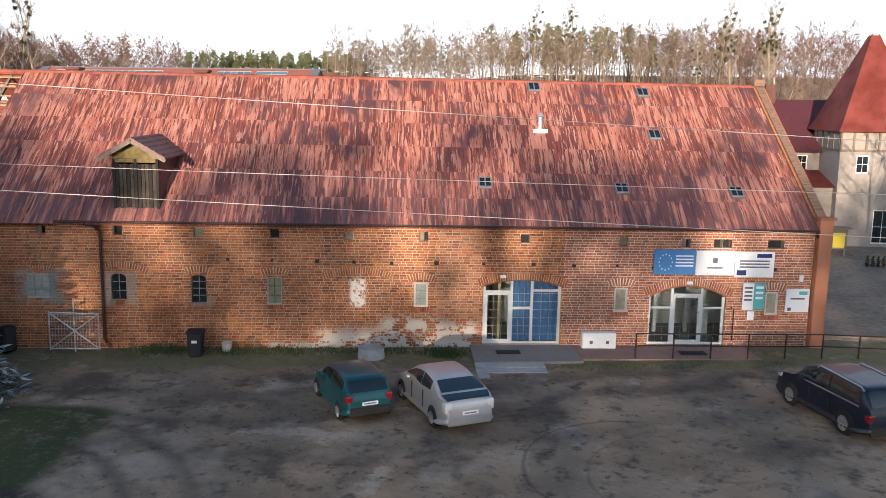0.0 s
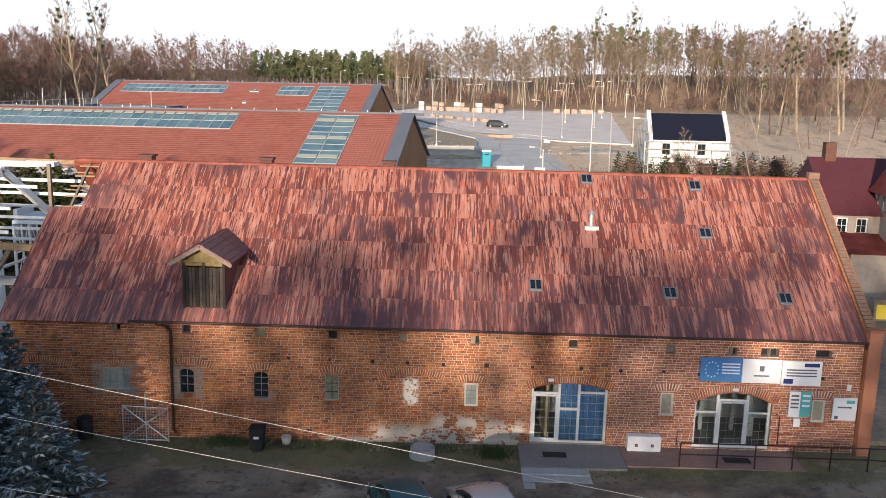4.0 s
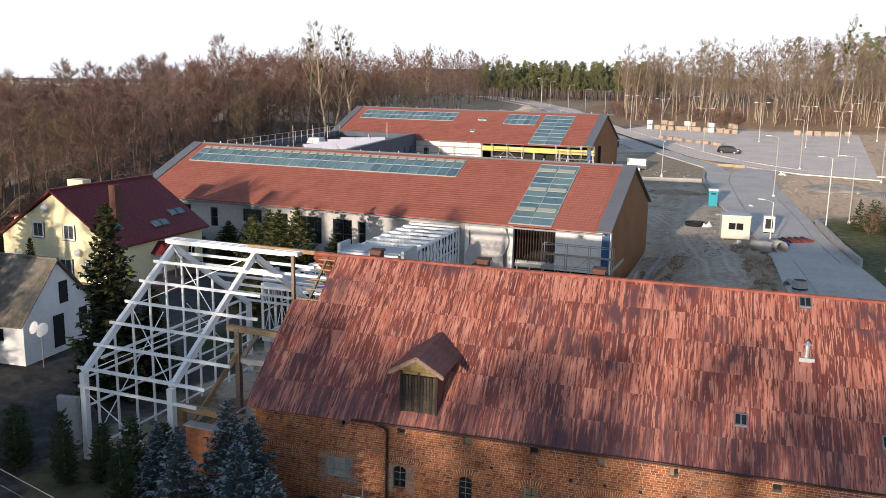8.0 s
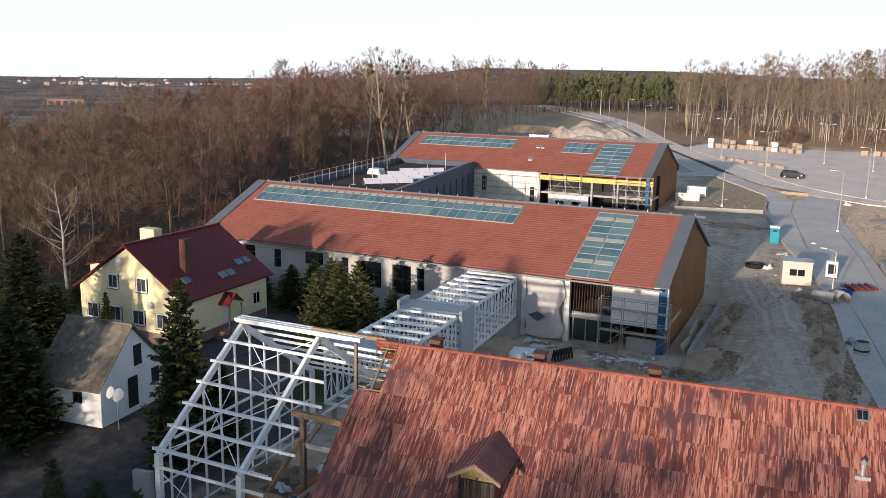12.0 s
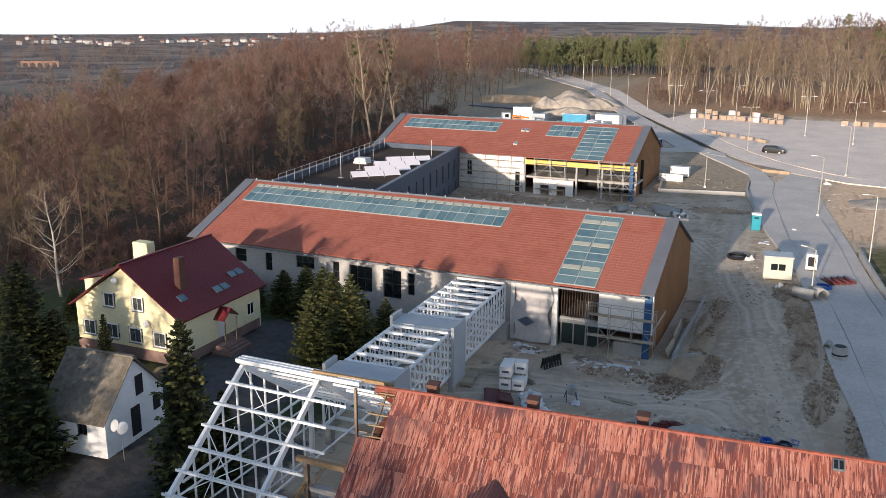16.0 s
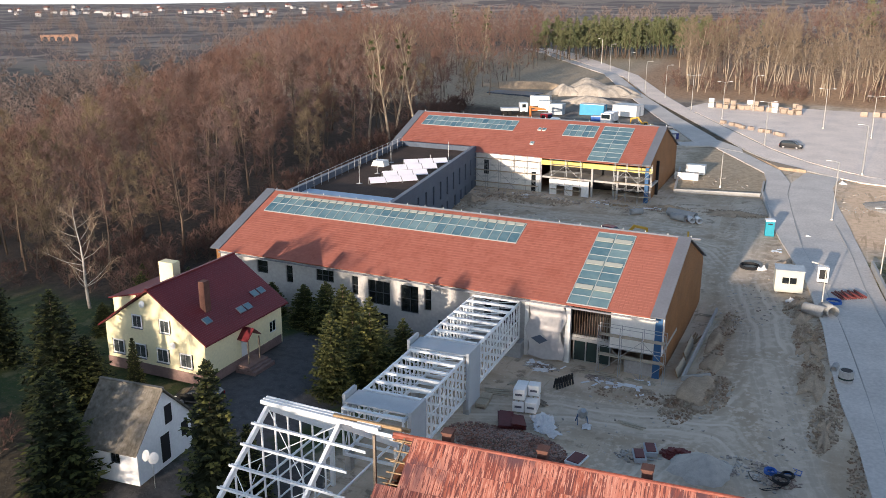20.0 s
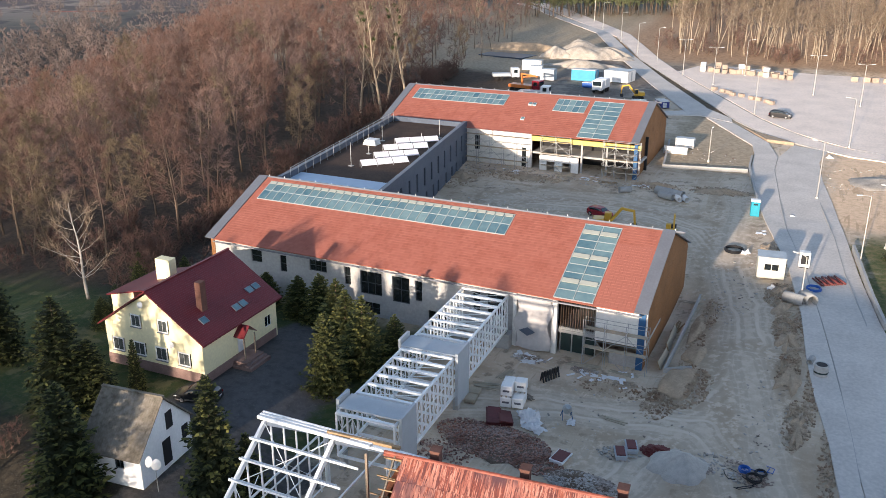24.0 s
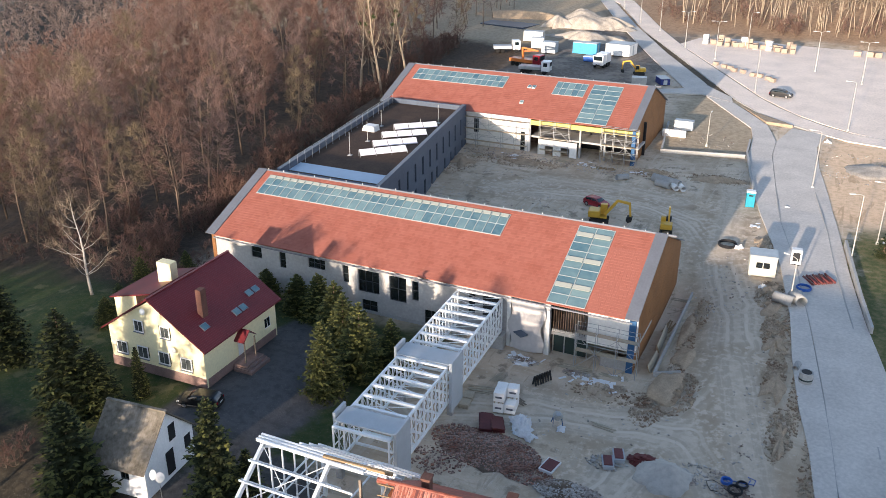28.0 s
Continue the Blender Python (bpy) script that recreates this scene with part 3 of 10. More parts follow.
def roof_plane(y0, z0, y1, z1, x0, x1, th=0.12):
    n = Vector((0, -(z1 - z0), (y1 - y0))).normalized() * th
    return prism(bmesh.new(), [(y0, z0), (y1, z1), (y1 + n.y, z1 + n.z), (y0 + n.y, z0 + n.z)], x0, x1)
SL = (RIDGE - EAVE) / RV
vs = 4.5; part("roof_front", roof_plane(-0.12, EAVE - 0.12 * SL, vs, EAVE + vs * SL, BU0 - 0.1, BU1 - 0.42), M["rooftin"], barn, "rust-streaked red metal sheets"); part("roof_front", roof_plane(vs, EAVE + vs * SL, RV, RIDGE, BU0 + 1.25, BU1 - 0.42), M["rooftin"], barn)
for i in range(5): part("batten", B(BU0 + .2, BU0 + 1.24, vs + .3 + i * .52, vs + .36 + i * .52, EAVE + (vs + .3 + i * .52) * SL + .03, EAVE + (vs + .3 + i * .52) * SL + .1), M["timber"], barn)
br = bmesh.new(); beam(br, (BU0 + .6, vs, EAVE + vs * SL - .02), (BU0 + .6, RV, RIDGE - .02), .1, .12); part("rafter", br, M["old_timber"], barn)
part("roof_rear", roof_plane(BD + 0.4, EAVE - 0.4 * SL, RV, RIDGE, BU0 - 0.15, BU1 - 0.42), M["rooftin"], barn)

# ================= new halls =================
def hall(x0, x1, ye, ze, yr, zr, base, glass_rows, name, label):
    h = thing(name, Matrix.Identity(4), label, "building")
    yb = 2 * yr - ye
    part("roof_front", roof_plane(ye - 0.3, ze - 0.12, yr, zr, x0 + 1.3, x1 - 1.3, 0.1), M["clay"], h, "bright orange clay tiles")
    part("roof_rear", roof_plane(yb + 0.3, ze - 0.12, yr, zr, x0 + 1.3, x1 - 1.3, 0.1), M["clay"], h)
    for a, b in ((x0, x0 + 1.3), (x1 - 1.3, x1)):
        for yy in (ye - 0.35, yb + 0.35):
            part("verge", roof_plane(yy, ze - 0.02, yr, zr + 0.12, a, b, 0.12), M["zinc"], h, "grey metal verge")
    for a, b in ((x0 + 0.3, x0 + 0.8), (x1 - 0.8, x1 - 0.3)):
        bm = prism(bmesh.new(), [(ye + 0.3, base - 1), (yb - 0.3, base - 1), (yb - 0.3, ze + 0.04), (yr, zr - 0.02), (ye + 0.3, ze + 0.04)], a, b)
        part("gable_wall", bm, M["wood_clad"], h, "vertical orange-brown wood cladding")
    part("rear_wall", B(x0 + 0.8, x1 - 0.8, yb - 0.8, yb - 0.4, base - 1, ze - 0.2), M["render"], h)
    return h
hall1 = hall(-65.5, -13.3, 72.3, 6.2, 83.2, 10.85, 0, None, "exhibition_hall", "long new hall with an orange tiled roof and unfinished pale walls")
hall2 = hall(-73.4, -27.6, 129.0, 9.1, 140.0, 13.6, 2.9, None, "exhibition_hall", "far new hall with an orange tiled roof and scaffolded white front")

# ================= trees =================
M["bark"] = mat("bark", (0.15, 0.11, 0.08), 0.95, var=0.35, scale=0.8, fine=6, bump=0.3)
M["bark_pale"] = mat("bark_pale", (0.36, 0.29, 0.21), 0.9, var=0.35, scale=0.7, fine=5)
M["bark_birch"] = mat("bark_birch", (0.52, 0.48, 0.42), 0.85, col2=(0.25, 0.22, 0.19), scale=1.5, fine=4)
M["twig"] = mat("twig", (0.225, 0.132, 0.103), 0.95, col2=(0.095, 0.060, 0.050), scale=0.06, fine=0.4, rand=0.5, spec=0.1)
M["twig_grey"] = mat("twig_grey", (0.30, 0.225, 0.155), 0.95, col2=(0.17, 0.13, 0.095), scale=0.06, fine=0.4, rand=0.5, spec=0.1)
M["twig_olive"] = mat("twig_olive", (0.215, 0.162, 0.10), 0.95, col2=(0.13, 0.10, 0.07), scale=0.06, fine=0.4, rand=0.5, spec=0.1); M["twig_rose"] = mat("twig_rose", (0.235, 0.15, 0.122), 0.95, col2=(0.14, 0.10, 0.09), scale=0.06, fine=0.4, rand=0.5, spec=0.1)
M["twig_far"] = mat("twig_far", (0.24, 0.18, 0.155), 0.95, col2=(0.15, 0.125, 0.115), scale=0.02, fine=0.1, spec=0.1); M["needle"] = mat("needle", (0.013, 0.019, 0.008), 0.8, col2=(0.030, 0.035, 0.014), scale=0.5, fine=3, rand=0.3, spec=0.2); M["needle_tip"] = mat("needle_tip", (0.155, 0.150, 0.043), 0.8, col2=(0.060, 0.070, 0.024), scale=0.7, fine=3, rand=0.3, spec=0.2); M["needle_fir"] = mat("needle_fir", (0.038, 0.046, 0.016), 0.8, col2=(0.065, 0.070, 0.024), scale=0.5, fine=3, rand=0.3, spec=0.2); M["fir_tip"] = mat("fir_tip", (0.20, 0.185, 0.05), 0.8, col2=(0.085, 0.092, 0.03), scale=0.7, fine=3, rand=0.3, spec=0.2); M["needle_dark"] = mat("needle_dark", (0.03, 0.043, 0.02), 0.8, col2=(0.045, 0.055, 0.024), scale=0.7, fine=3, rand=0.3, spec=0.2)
M["needle_blue"] = mat("needle_blue", (0.075, 0.10, 0.11), 0.8, col2=(0.035, 0.052, 0.058), scale=0.8, fine=3, spec=0.2); M["blue_tip"] = mat("blue_tip", (0.31, 0.37, 0.39), 0.8, col2=(0.17, 0.215, 0.235), scale=0.8, fine=3, spec=0.2)
M["thuja"] = mat("thuja", (0.028, 0.048, 0.016), 0.85, col2=(0.05, 0.06, 0.02), scale=0.8, fine=4, rand=0.3)
M["pine"] = mat("pine", (0.095, 0.12, 0.055), 0.85, col2=(0.17, 0.165, 0.08), scale=0.05, fine=0.4, rand=0.4)
M["mistletoe"] = mat("mistletoe", (0.06, 0.075, 0.025), 0.9, var=0.3)

def rv(r):
    return Vector((r.gauss(0, 1), r.gauss(0, 1), r.gauss(0, 1)))

def bare_tree(seed, h, trunk_r, spread, clear, limbs, subs, twigs, tw=0.055, tl=0.9, lift=0.7, mist=0):
    """Trunk mesh and crown mesh of a leafless tree of height h."""
    r = random.Random(seed); tb, cb = bmesh.new(), bmesh.new()
    pts = []; p = Vector((0, 0, -0.4)); d = Vector((r.gauss(0, .03), r.gauss(0, .03), 1))
    n = 7
    for i in range(n + 1):
        pts.append(p.copy()); d += Vector((r.gauss(0, .05), r.gauss(0, .05), 0)); d.normalize(); p = p + d * (h * 0.93 / n)
    tube(tb, pts, trunk_r, 6, trunk_r * 0.12)
    def at(t):
        k = min(n - 1e-6, t * n); i = int(k); return pts[i].lerp(pts[i + 1], k - i)
    def twig(o, dd, ln):
        s = dd.cross(rv(r)).normalized() * tw * 0.5; e = o + dd * ln
        cb.faces.new((cb.verts.new(o - s), cb.verts.new(o + s), cb.verts.new(e)))
    for i in range(limbs):
        t = clear + (1 - clear) * (i + r.random()) / limbs; o = at(min(t, 0.98)); a = i * 2.4 + r.gauss(0, .4)
        k = _m.sin(_m.pi * min(1, (t - clear) / (1 - clear) * 0.78 + 0.2)); ln = spread * (0.45 + 0.75 * k) * r.uniform(.75, 1.15)
        dd = Vector((_m.cos(a), _m.sin(a), lift * r.uniform(.7, 1.4))).normalized()
        mid = o + dd * ln * 0.5; dd2 = (dd + Vector((0, 0, 0.5 * lift))).normalized(); end = mid + dd2 * ln * 0.55
        rr = trunk_r * (1 - t * 0.85) * 0.45 + 0.012
        tube(tb, [o, mid, end], rr, 4, rr * 0.2, cap=False)
        for j in range(subs):
            q = r.uniform(0.25, 1.0); b0 = o.lerp(mid, q * 2) if q < .5 else mid.lerp(end, q * 2 - 1)
            bd = (dd2 + rv(r) * 0.55 + Vector((0, 0, 0.3))).normalized(); bl = ln * r.uniform(.22, .45); b1 = b0 + bd * bl
            s = bd.cross(rv(r)).normalized() * 0.035
            cb.faces.new((cb.verts.new(b0 - s), cb.verts.new(b0 + s), cb.verts.new(b1)))
            for _ in range(twigs):
                w = b0.lerp(b1, r.uniform(.15, 1)); twig(w, (bd + rv(r) * 0.65 + Vector((0, 0, .25))).normalized(), tl * r.uniform(.5, 1.3))
    for i in range(mist):
        c = at(r.uniform(.6, .92)) + Vector((r.uniform(-1, 1), r.uniform(-1, 1), r.uniform(-.5, 1))) * spread * 0.45
        for _ in range(70):
            dd = rv(r).normalized(); s = dd.cross(rv(r)).normalized() * 0.09; o = c + dd * r.uniform(0, .25)
            f = cb.faces.new((cb.verts.new(o - s), cb.verts.new(o + s), cb.verts.new(o + dd * r.uniform(.3, .55)))); f.material_index = 1
    return tb, cb

def leaf_spray(cb, b0, dd, ln, w, r, mi=0):
    """One narrow, pointed spray of needles."""
    s = dd.cross(Vector((r.gauss(0, .35), r.gauss(0, .35), 1))).normalized() * w; m2 = b0 + dd * ln * .4
    f = cb.faces.new((cb.verts.new(b0), cb.verts.new(m2 + s), cb.verts.new(b0 + dd * ln), cb.verts.new(m2 - s))); f.material_index = mi

def conifer(seed, h, w, levels, per, droop=0.25, taper=1.0, fan=8, bw=0.05, low=.04, rise=.25):
    """Trunk and crown of a spruce: separate whorls of boughs, each a flat frond with side sprays and hanging twigs,
    paler at the tips: new growth, plus tip light and inner shade put into the colours.
    """
    r = random.Random(seed); tb, cb = bmesh.new(), bmesh.new()
    tube(tb, [(0, 0, -0.3), (0, 0, h * 0.5), (0, 0, h * 0.97)], w * 0.045 + 0.05, 6, 0.02)
    lean = [r.uniform(.8, 1.15) for _ in range(9)]
    for i in range(levels):
        t = i / (levels - 1); z = h * (low + (.96 - low) * t); rad = (w * (1 - t) ** taper + .12) * r.uniform(.78, 1.16)
        k = max(4, int(per * (0.4 + 0.6 * (1 - t))))
        for j in range(k):
            a = 6.283 * (j + r.random() * 0.7) / k + i * 1.3; ln = rad * r.uniform(.72, 1.1) * lean[int(a * 9 / 6.2832) % 9]
            d = Vector((_m.cos(a), _m.sin(a), 0)); side = Vector((-d.y, d.x, 0)); o = Vector((0, 0, z + r.uniform(-.5, .5) * h / levels))
            axis = lambda q: o + d * (ln * q) + Vector((0, 0, ln * (-droop * q * (1.6 - q * .9) + rise * max(0, q - .55) ** 1.5 + .25 * t * q)))
            s = Vector((0, 0, bw * .35)); cb.faces.new((cb.verts.new(axis(0) - s), cb.verts.new(axis(0) + s), cb.verts.new(axis(.95))))
            for f in range(fan):
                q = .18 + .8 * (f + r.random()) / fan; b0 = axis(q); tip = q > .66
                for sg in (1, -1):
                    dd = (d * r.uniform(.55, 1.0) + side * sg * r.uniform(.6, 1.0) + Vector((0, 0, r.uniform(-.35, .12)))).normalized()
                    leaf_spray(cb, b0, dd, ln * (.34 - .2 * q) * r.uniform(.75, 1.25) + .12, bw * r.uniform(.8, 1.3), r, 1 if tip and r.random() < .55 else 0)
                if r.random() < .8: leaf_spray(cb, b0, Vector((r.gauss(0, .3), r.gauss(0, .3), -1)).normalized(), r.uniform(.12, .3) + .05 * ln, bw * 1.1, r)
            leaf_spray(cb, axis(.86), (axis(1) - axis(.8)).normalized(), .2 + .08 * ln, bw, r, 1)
    return tb, cb

def alder(seed, h, trunk_r, spread, low, clumps, subs, twigs, tw=.05, tl=1.1, sides=6, limb_sides=3, full=1.0):
    """A leafless broad-crowned tree: limbs rise to clumps of fine twigs that fill an egg-shaped crown."""
    r = random.Random(seed); tb, cb = bmesh.new(), bmesh.new(); pts = []; p = Vector((0, 0, -.4)); d = Vector((r.gauss(0, .04), r.gauss(0, .04), 1)); n = 6
    for i in range(n + 1): pts.append(p.copy()); d += Vector((r.gauss(0, .06), r.gauss(0, .06), 0)); d.normalize(); p = p + d * (h * .95 / n)
    tube(tb, pts, trunk_r, sides, trunk_r * .1)
    def at(z):
        k = min(n - 1e-6, max(0, (z + .4) / (h * .95) * n)); i = int(k); return pts[i].lerp(pts[i + 1], k - i)
    lobes = [(r.uniform(0, 6.283), r.uniform(low, 1), r.uniform(.12, .34)) for _ in range(5)]
    for c in range(clumps):
        t = low + (1 - low) * ((c + r.random()) / clumps) ** .85; e = (t - low) / (1 - low); a = c * 2.4 + r.gauss(0, .35)
        R = spread * max(.1, _m.sin(_m.pi * min(1, .16 + .84 * e ** .9)) ** .65) * (.55 + .45 * r.random() ** .5)
        for la, lt, amt in lobes: R *= 1 + amt * _m.exp(-((t - lt) * 6) ** 2) * _m.cos(a - la)
        ax = at(h * t); C = Vector((ax.x + R * _m.cos(a), ax.y + R * _m.sin(a), h * t + r.gauss(0, .25)))
        o = at(max(h * .1, h * t - R * r.uniform(.55, 1.0))); out = (C - o).normalized(); mid = o.lerp(C, .5) - Vector((0, 0, .08 * R)); rr = trunk_r * (1 - t * .8) * .36 + .01
        tube(tb, [o, mid, C], rr, limb_sides, rr * .25, cap=False)
        for j in range(subs):
            b0 = mid.lerp(C, r.uniform(.1, .95)); bd = (out * (1 - .65 * full) + (C - at(h * (low + 1) * .46)).normalized() * .8 * full + rv(r) * .58 + Vector((0, 0, .24 - .16 * full))).normalized(); bl = (.7 + .14 * spread) * r.uniform(.6, 1.25); b1 = b0 + bd * bl; s = bd.cross(rv(r)).normalized() * tw * .8
            cb.faces.new((cb.verts.new(b0 - s), cb.verts.new(b0 + s), cb.verts.new(b1)))
            for _ in range(twigs):
                q = b0.lerp(b1, r.uniform(.2, 1)); dd = (bd + rv(r) * (.7 + .15 * full) + Vector((0, 0, .18 - .13 * full))).normalized(); s = dd.cross(rv(r)).normalized() * tw * .5
                cb.faces.new((cb.verts.new(q - s), cb.verts.new(q + s), cb.verts.new(q + dd * tl * r.uniform(.45, 1.2))))
    return tb, cb

def pine(seed, h, w):
    """A forest pine: bare trunk and a flat crown of needle clumps."""
    r = random.Random(seed); tb, cb = bmesh.new(), bmesh.new()
    tube(tb, [(0, 0, -.3), (r.gauss(0,.2), r.gauss(0,.2), h * .5), (0, 0, h * .95)], 0.2, 5, 0.04)
    for i in range(46):
        z = h * r.uniform(.36, 1.0); k = w * (1.15 - (z / h - .45) * 1.35) * r.uniform(.2, 1); a = r.uniform(0, 6.283); c = Vector((_m.cos(a) * k, _m.sin(a) * k, z))
        for _ in range(16):
            dd = rv(r).normalized(); dd.z = abs(dd.z) * .8; s = dd.cross(rv(r)).normalized() * 0.22; o = c + rv(r) * 0.3
            cb.faces.new((cb.verts.new(o - s), cb.verts.new(o + s), cb.verts.new(o + dd * r.uniform(.5, .9))))
    return tb, cb

def tree_kind(pair, mats, name, label, category="tree", group=""):
    """Builds the meshes of a tree once and returns a function that plants a copy as one thing."""
    tm, cm = bpy.data.meshes.new(name + "_trunk"), bpy.data.meshes.new(name + "_crown")
    pair[0].to_mesh(tm); pair[1].to_mesh(cm); pair[0].free(); pair[1].free(); tm.materials.append(mats[0])
    for k in mats[1:]: cm.materials.append(k)
    for p in tm.polygons: p.use_smooth = True
    def plant(x, y, s=1.0, a=0.0, z=None, sz=None, lab=None):
        m = Matrix.Translation((x, y, (G(x, y) if z is None else z) - 0.05)) @ Matrix.Rotation(a, 4, 'Z') @ Matrix.Diagonal((s, s, sz or s, 1))
        o = thing(name, m, lab or label, category, group)
        for nm, me in (("trunk", tm), ("crown", cm)): shared(nm, me, o, Matrix.Identity(4))
        return o
    plant.meshes = (tm, cm)
    return plant

rng = random.Random(11)
wood = [tree_kind(alder(s, 19, .2, sp, lo, 34, 8, 12, tw=0.047, tl=1.1), (M["bark"], M[tw_]), "bare_tree", "leafless brown alder in the woods", group="woodland trees") for s, tw_, sp, lo in ((1, "twig", 4.6, .34), (2, "twig_olive", 4.0, .36), (3, "twig_rose", 5.2, .32), (4, "twig", 3.8, .4), (14, "twig_rose", 4.4, .3), (15, "twig", 5.2, .36))]
slim = [tree_kind(alder(s, 20, .16, 2.6, .5, 16, 6, 8, tw=0.05, tl=1.2, full=0), (M["bark_pale"], M["twig_grey"]), "bare_tree", "tall slender leafless tree with a pale trunk", group="woodland trees") for s in (5, 6, 7)]
poplar = [tree_kind(bare_tree(s, 27, .34, 3.6, .3, 20, 6, 10, tw=0.05, tl=1.0, lift=1.3, mist=m_), (M["bark_pale"], M["twig_grey"], M["mistletoe"]), "poplar", "tall bare poplar with mistletoe clumps", group="poplars") for s, m_ in ((8, 5), (9, 16))]
birch = tree_kind(alder(12, 12, .2, 3.4, .3, 20, 6, 9, tw=0.03, tl=1.3, full=0), (M["bark_birch"], M["twig_grey"]), "birch", "leafless white-barked birch at the edge of the woods")
pines = [tree_kind(pine(s, 19, 2.6), (M["bark"], M["pine"]), "pine", "green forest pine on the far rise", group="pines") for s in (21, 22)]
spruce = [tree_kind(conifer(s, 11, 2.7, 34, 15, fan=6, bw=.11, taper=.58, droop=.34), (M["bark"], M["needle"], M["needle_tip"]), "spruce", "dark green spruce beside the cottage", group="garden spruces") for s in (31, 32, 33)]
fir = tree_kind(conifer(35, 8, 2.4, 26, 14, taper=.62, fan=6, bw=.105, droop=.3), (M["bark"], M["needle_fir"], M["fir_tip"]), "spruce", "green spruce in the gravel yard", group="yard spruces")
blue = tree_kind(conifer(36, 6.5, 2.2, 20, 14, droop=.1, taper=.8, fan=8, bw=0.06), (M["bark"], M["needle_blue"], M["blue_tip"]), "blue_spruce", "silvery blue spruce in front of the barn", group="blue spruces")
thuja = tree_kind(conifer(37, 5, .8, 22, 9, droop=-.7, taper=.5, fan=3, bw=0.07), (M["bark"], M["thuja"], M["thuja"]), "thuja", "narrow dark thuja in a hedge row", group="thujas")
bush = tree_kind(bare_tree(40, 3.0, .06, 1.4, .08, 12, 5, 8, tw=0.03, tl=0.6), (M["bark"], M["twig"]), "shrub", "leafless brown shrub at the edge of the wood", category="shrub", group="shrubs")

def in_wood(x, y):
    """The plan of the woods west of the halls."""
    return x < -78 - 0.12 * max(0, y - 90) + 6 * noise.noise((x * .05, y * .05, 1)) and not (y < 72 and x > -98)
count = 0; far_list = []; valley_list = []
for j in range(41):
    for i in range(45):
        x = -76 - i * 7.6 + rng.uniform(-3, 3) + 3.8 * (j % 2); y = 58 + j * 7.6 + rng.uniform(-3, 3)
        if not in_wood(x, y) or x < -92 - 1.12 * y or rng.random() < .06: continue
        s = rng.uniform(.62, .98) + (.14 if rng.random() < .15 else 0)
        if count < 190 and i < 12 and j < 24: wood[rng.randrange(6)](x, y, s, rng.uniform(0, 6.28), sz=s * rng.uniform(.9, 1.1)); count += 1
        else: (far_list if i < 24 else valley_list).append((x, y, s, rng.uniform(0, 6.28)))
for k in range(80):
    x = rng.uniform(-50, 62); y = 238 + rng.expovariate(1 / 13.0) + max(0, (-x - 10) * 0.3)
    slim[rng.randrange(3)](x, y, rng.uniform(.58, .86), rng.uniform(0, 6.28))
bank_list = [(rng.uniform(-45, 75), 243 + rng.expovariate(1 / 16.0), rng.uniform(.6, 1.05), rng.uniform(0, 6.28)) for k in range(130)]
under_list = [(rng.uniform(-52, 75), 236 + rng.expovariate(1 / 9.0), rng.uniform(.6, 1.6), rng.uniform(0, 6.28)) for k in range(80)] + [(-76 - abs(rng.gauss(0, 2.5)) - .12 * max(0, yy - 90), yy, rng.uniform(.7, 1.8), rng.uniform(0, 6.28)) for yy in [rng.uniform(74, 200) for k in range(120)]]
under_list = [(x, y + (max(0, (-x - 10) * .3) if y > 230 else 0), s, a) for x, y, s, a in under_list]
for k in range(26): pines[k % 2](rng.uniform(0, 60), rng.uniform(268, 310), rng.uniform(.7, .95), k)
for k in range(190): far_list.append((rng.uniform(-50, 110), rng.uniform(262, 335), rng.uniform(.68, .9), rng.uniform(0, 6.28)))
for k in range(560):
    az_, d_ = radians(rng.uniform(-60, -27)), rng.uniform(430, 1500); valley_list.append((d_ * _m.sin(az_), d_ * _m.cos(az_), rng.uniform(.6, 1.1), rng.uniform(0, 6.28)))
for k in range(400):
    az_, d_ = radians(rng.uniform(-31, 12)), rng.uniform(430, 1500); valley_list.append((d_ * _m.sin(az_), d_ * _m.cos(az_), rng.uniform(.8, 1.3), rng.uniform(0, 6.28)))
for k in range(320):
    az_, d_ = radians(rng.choice((-55, -49, -44, -38, -33, -28)) + rng.gauss(0, 1.2)), rng.uniform(1500, 2900); valley_list.append((d_ * _m.sin(az_), d_ * _m.cos(az_), rng.uniform(.8, 1.3), rng.uniform(0, 6.28)))
for k in range(300): valley_list.append((rng.uniform(-330, -130), rng.uniform(300, 620), rng.uniform(.4, .75), rng.uniform(0, 6.28)))
for k in range(110): far_list.append((rng.uniform(42, 130), rng.uniform(150, 300), rng.uniform(.75, 1.0), rng.uniform(0, 6.28)))
for x, y in ((-84, 148), (-86, 153), (-88, 146), (-82, 156), (-91, 158)): poplar[0](x, y, rng.uniform(.85, 1.0), rng.uniform(0, 6.28))
for x, y, s in ((-134, 290, .8), (-128, 300, .75), (-122, 284, .8), (-112, 262, .5), (12, 262, 1.0), (20, 258, .95), (26, 265, 1.0), (44, 176, .8), (50, 184, .95), (57, 180, .9), (61, 190, 1.0), (39, 170, .6)): poplar[1](x, y, s, rng.uniform(0, 6.28))
for k in range(210):
    u = rng.random(); x = -112 + 62 * u; pines[rng.randrange(2)](x + rng.uniform(-4, 4), 302 + 26 * u + rng.expovariate(1 / 25.0), rng.uniform(.5, .78), rng.uniform(0, 6.28))

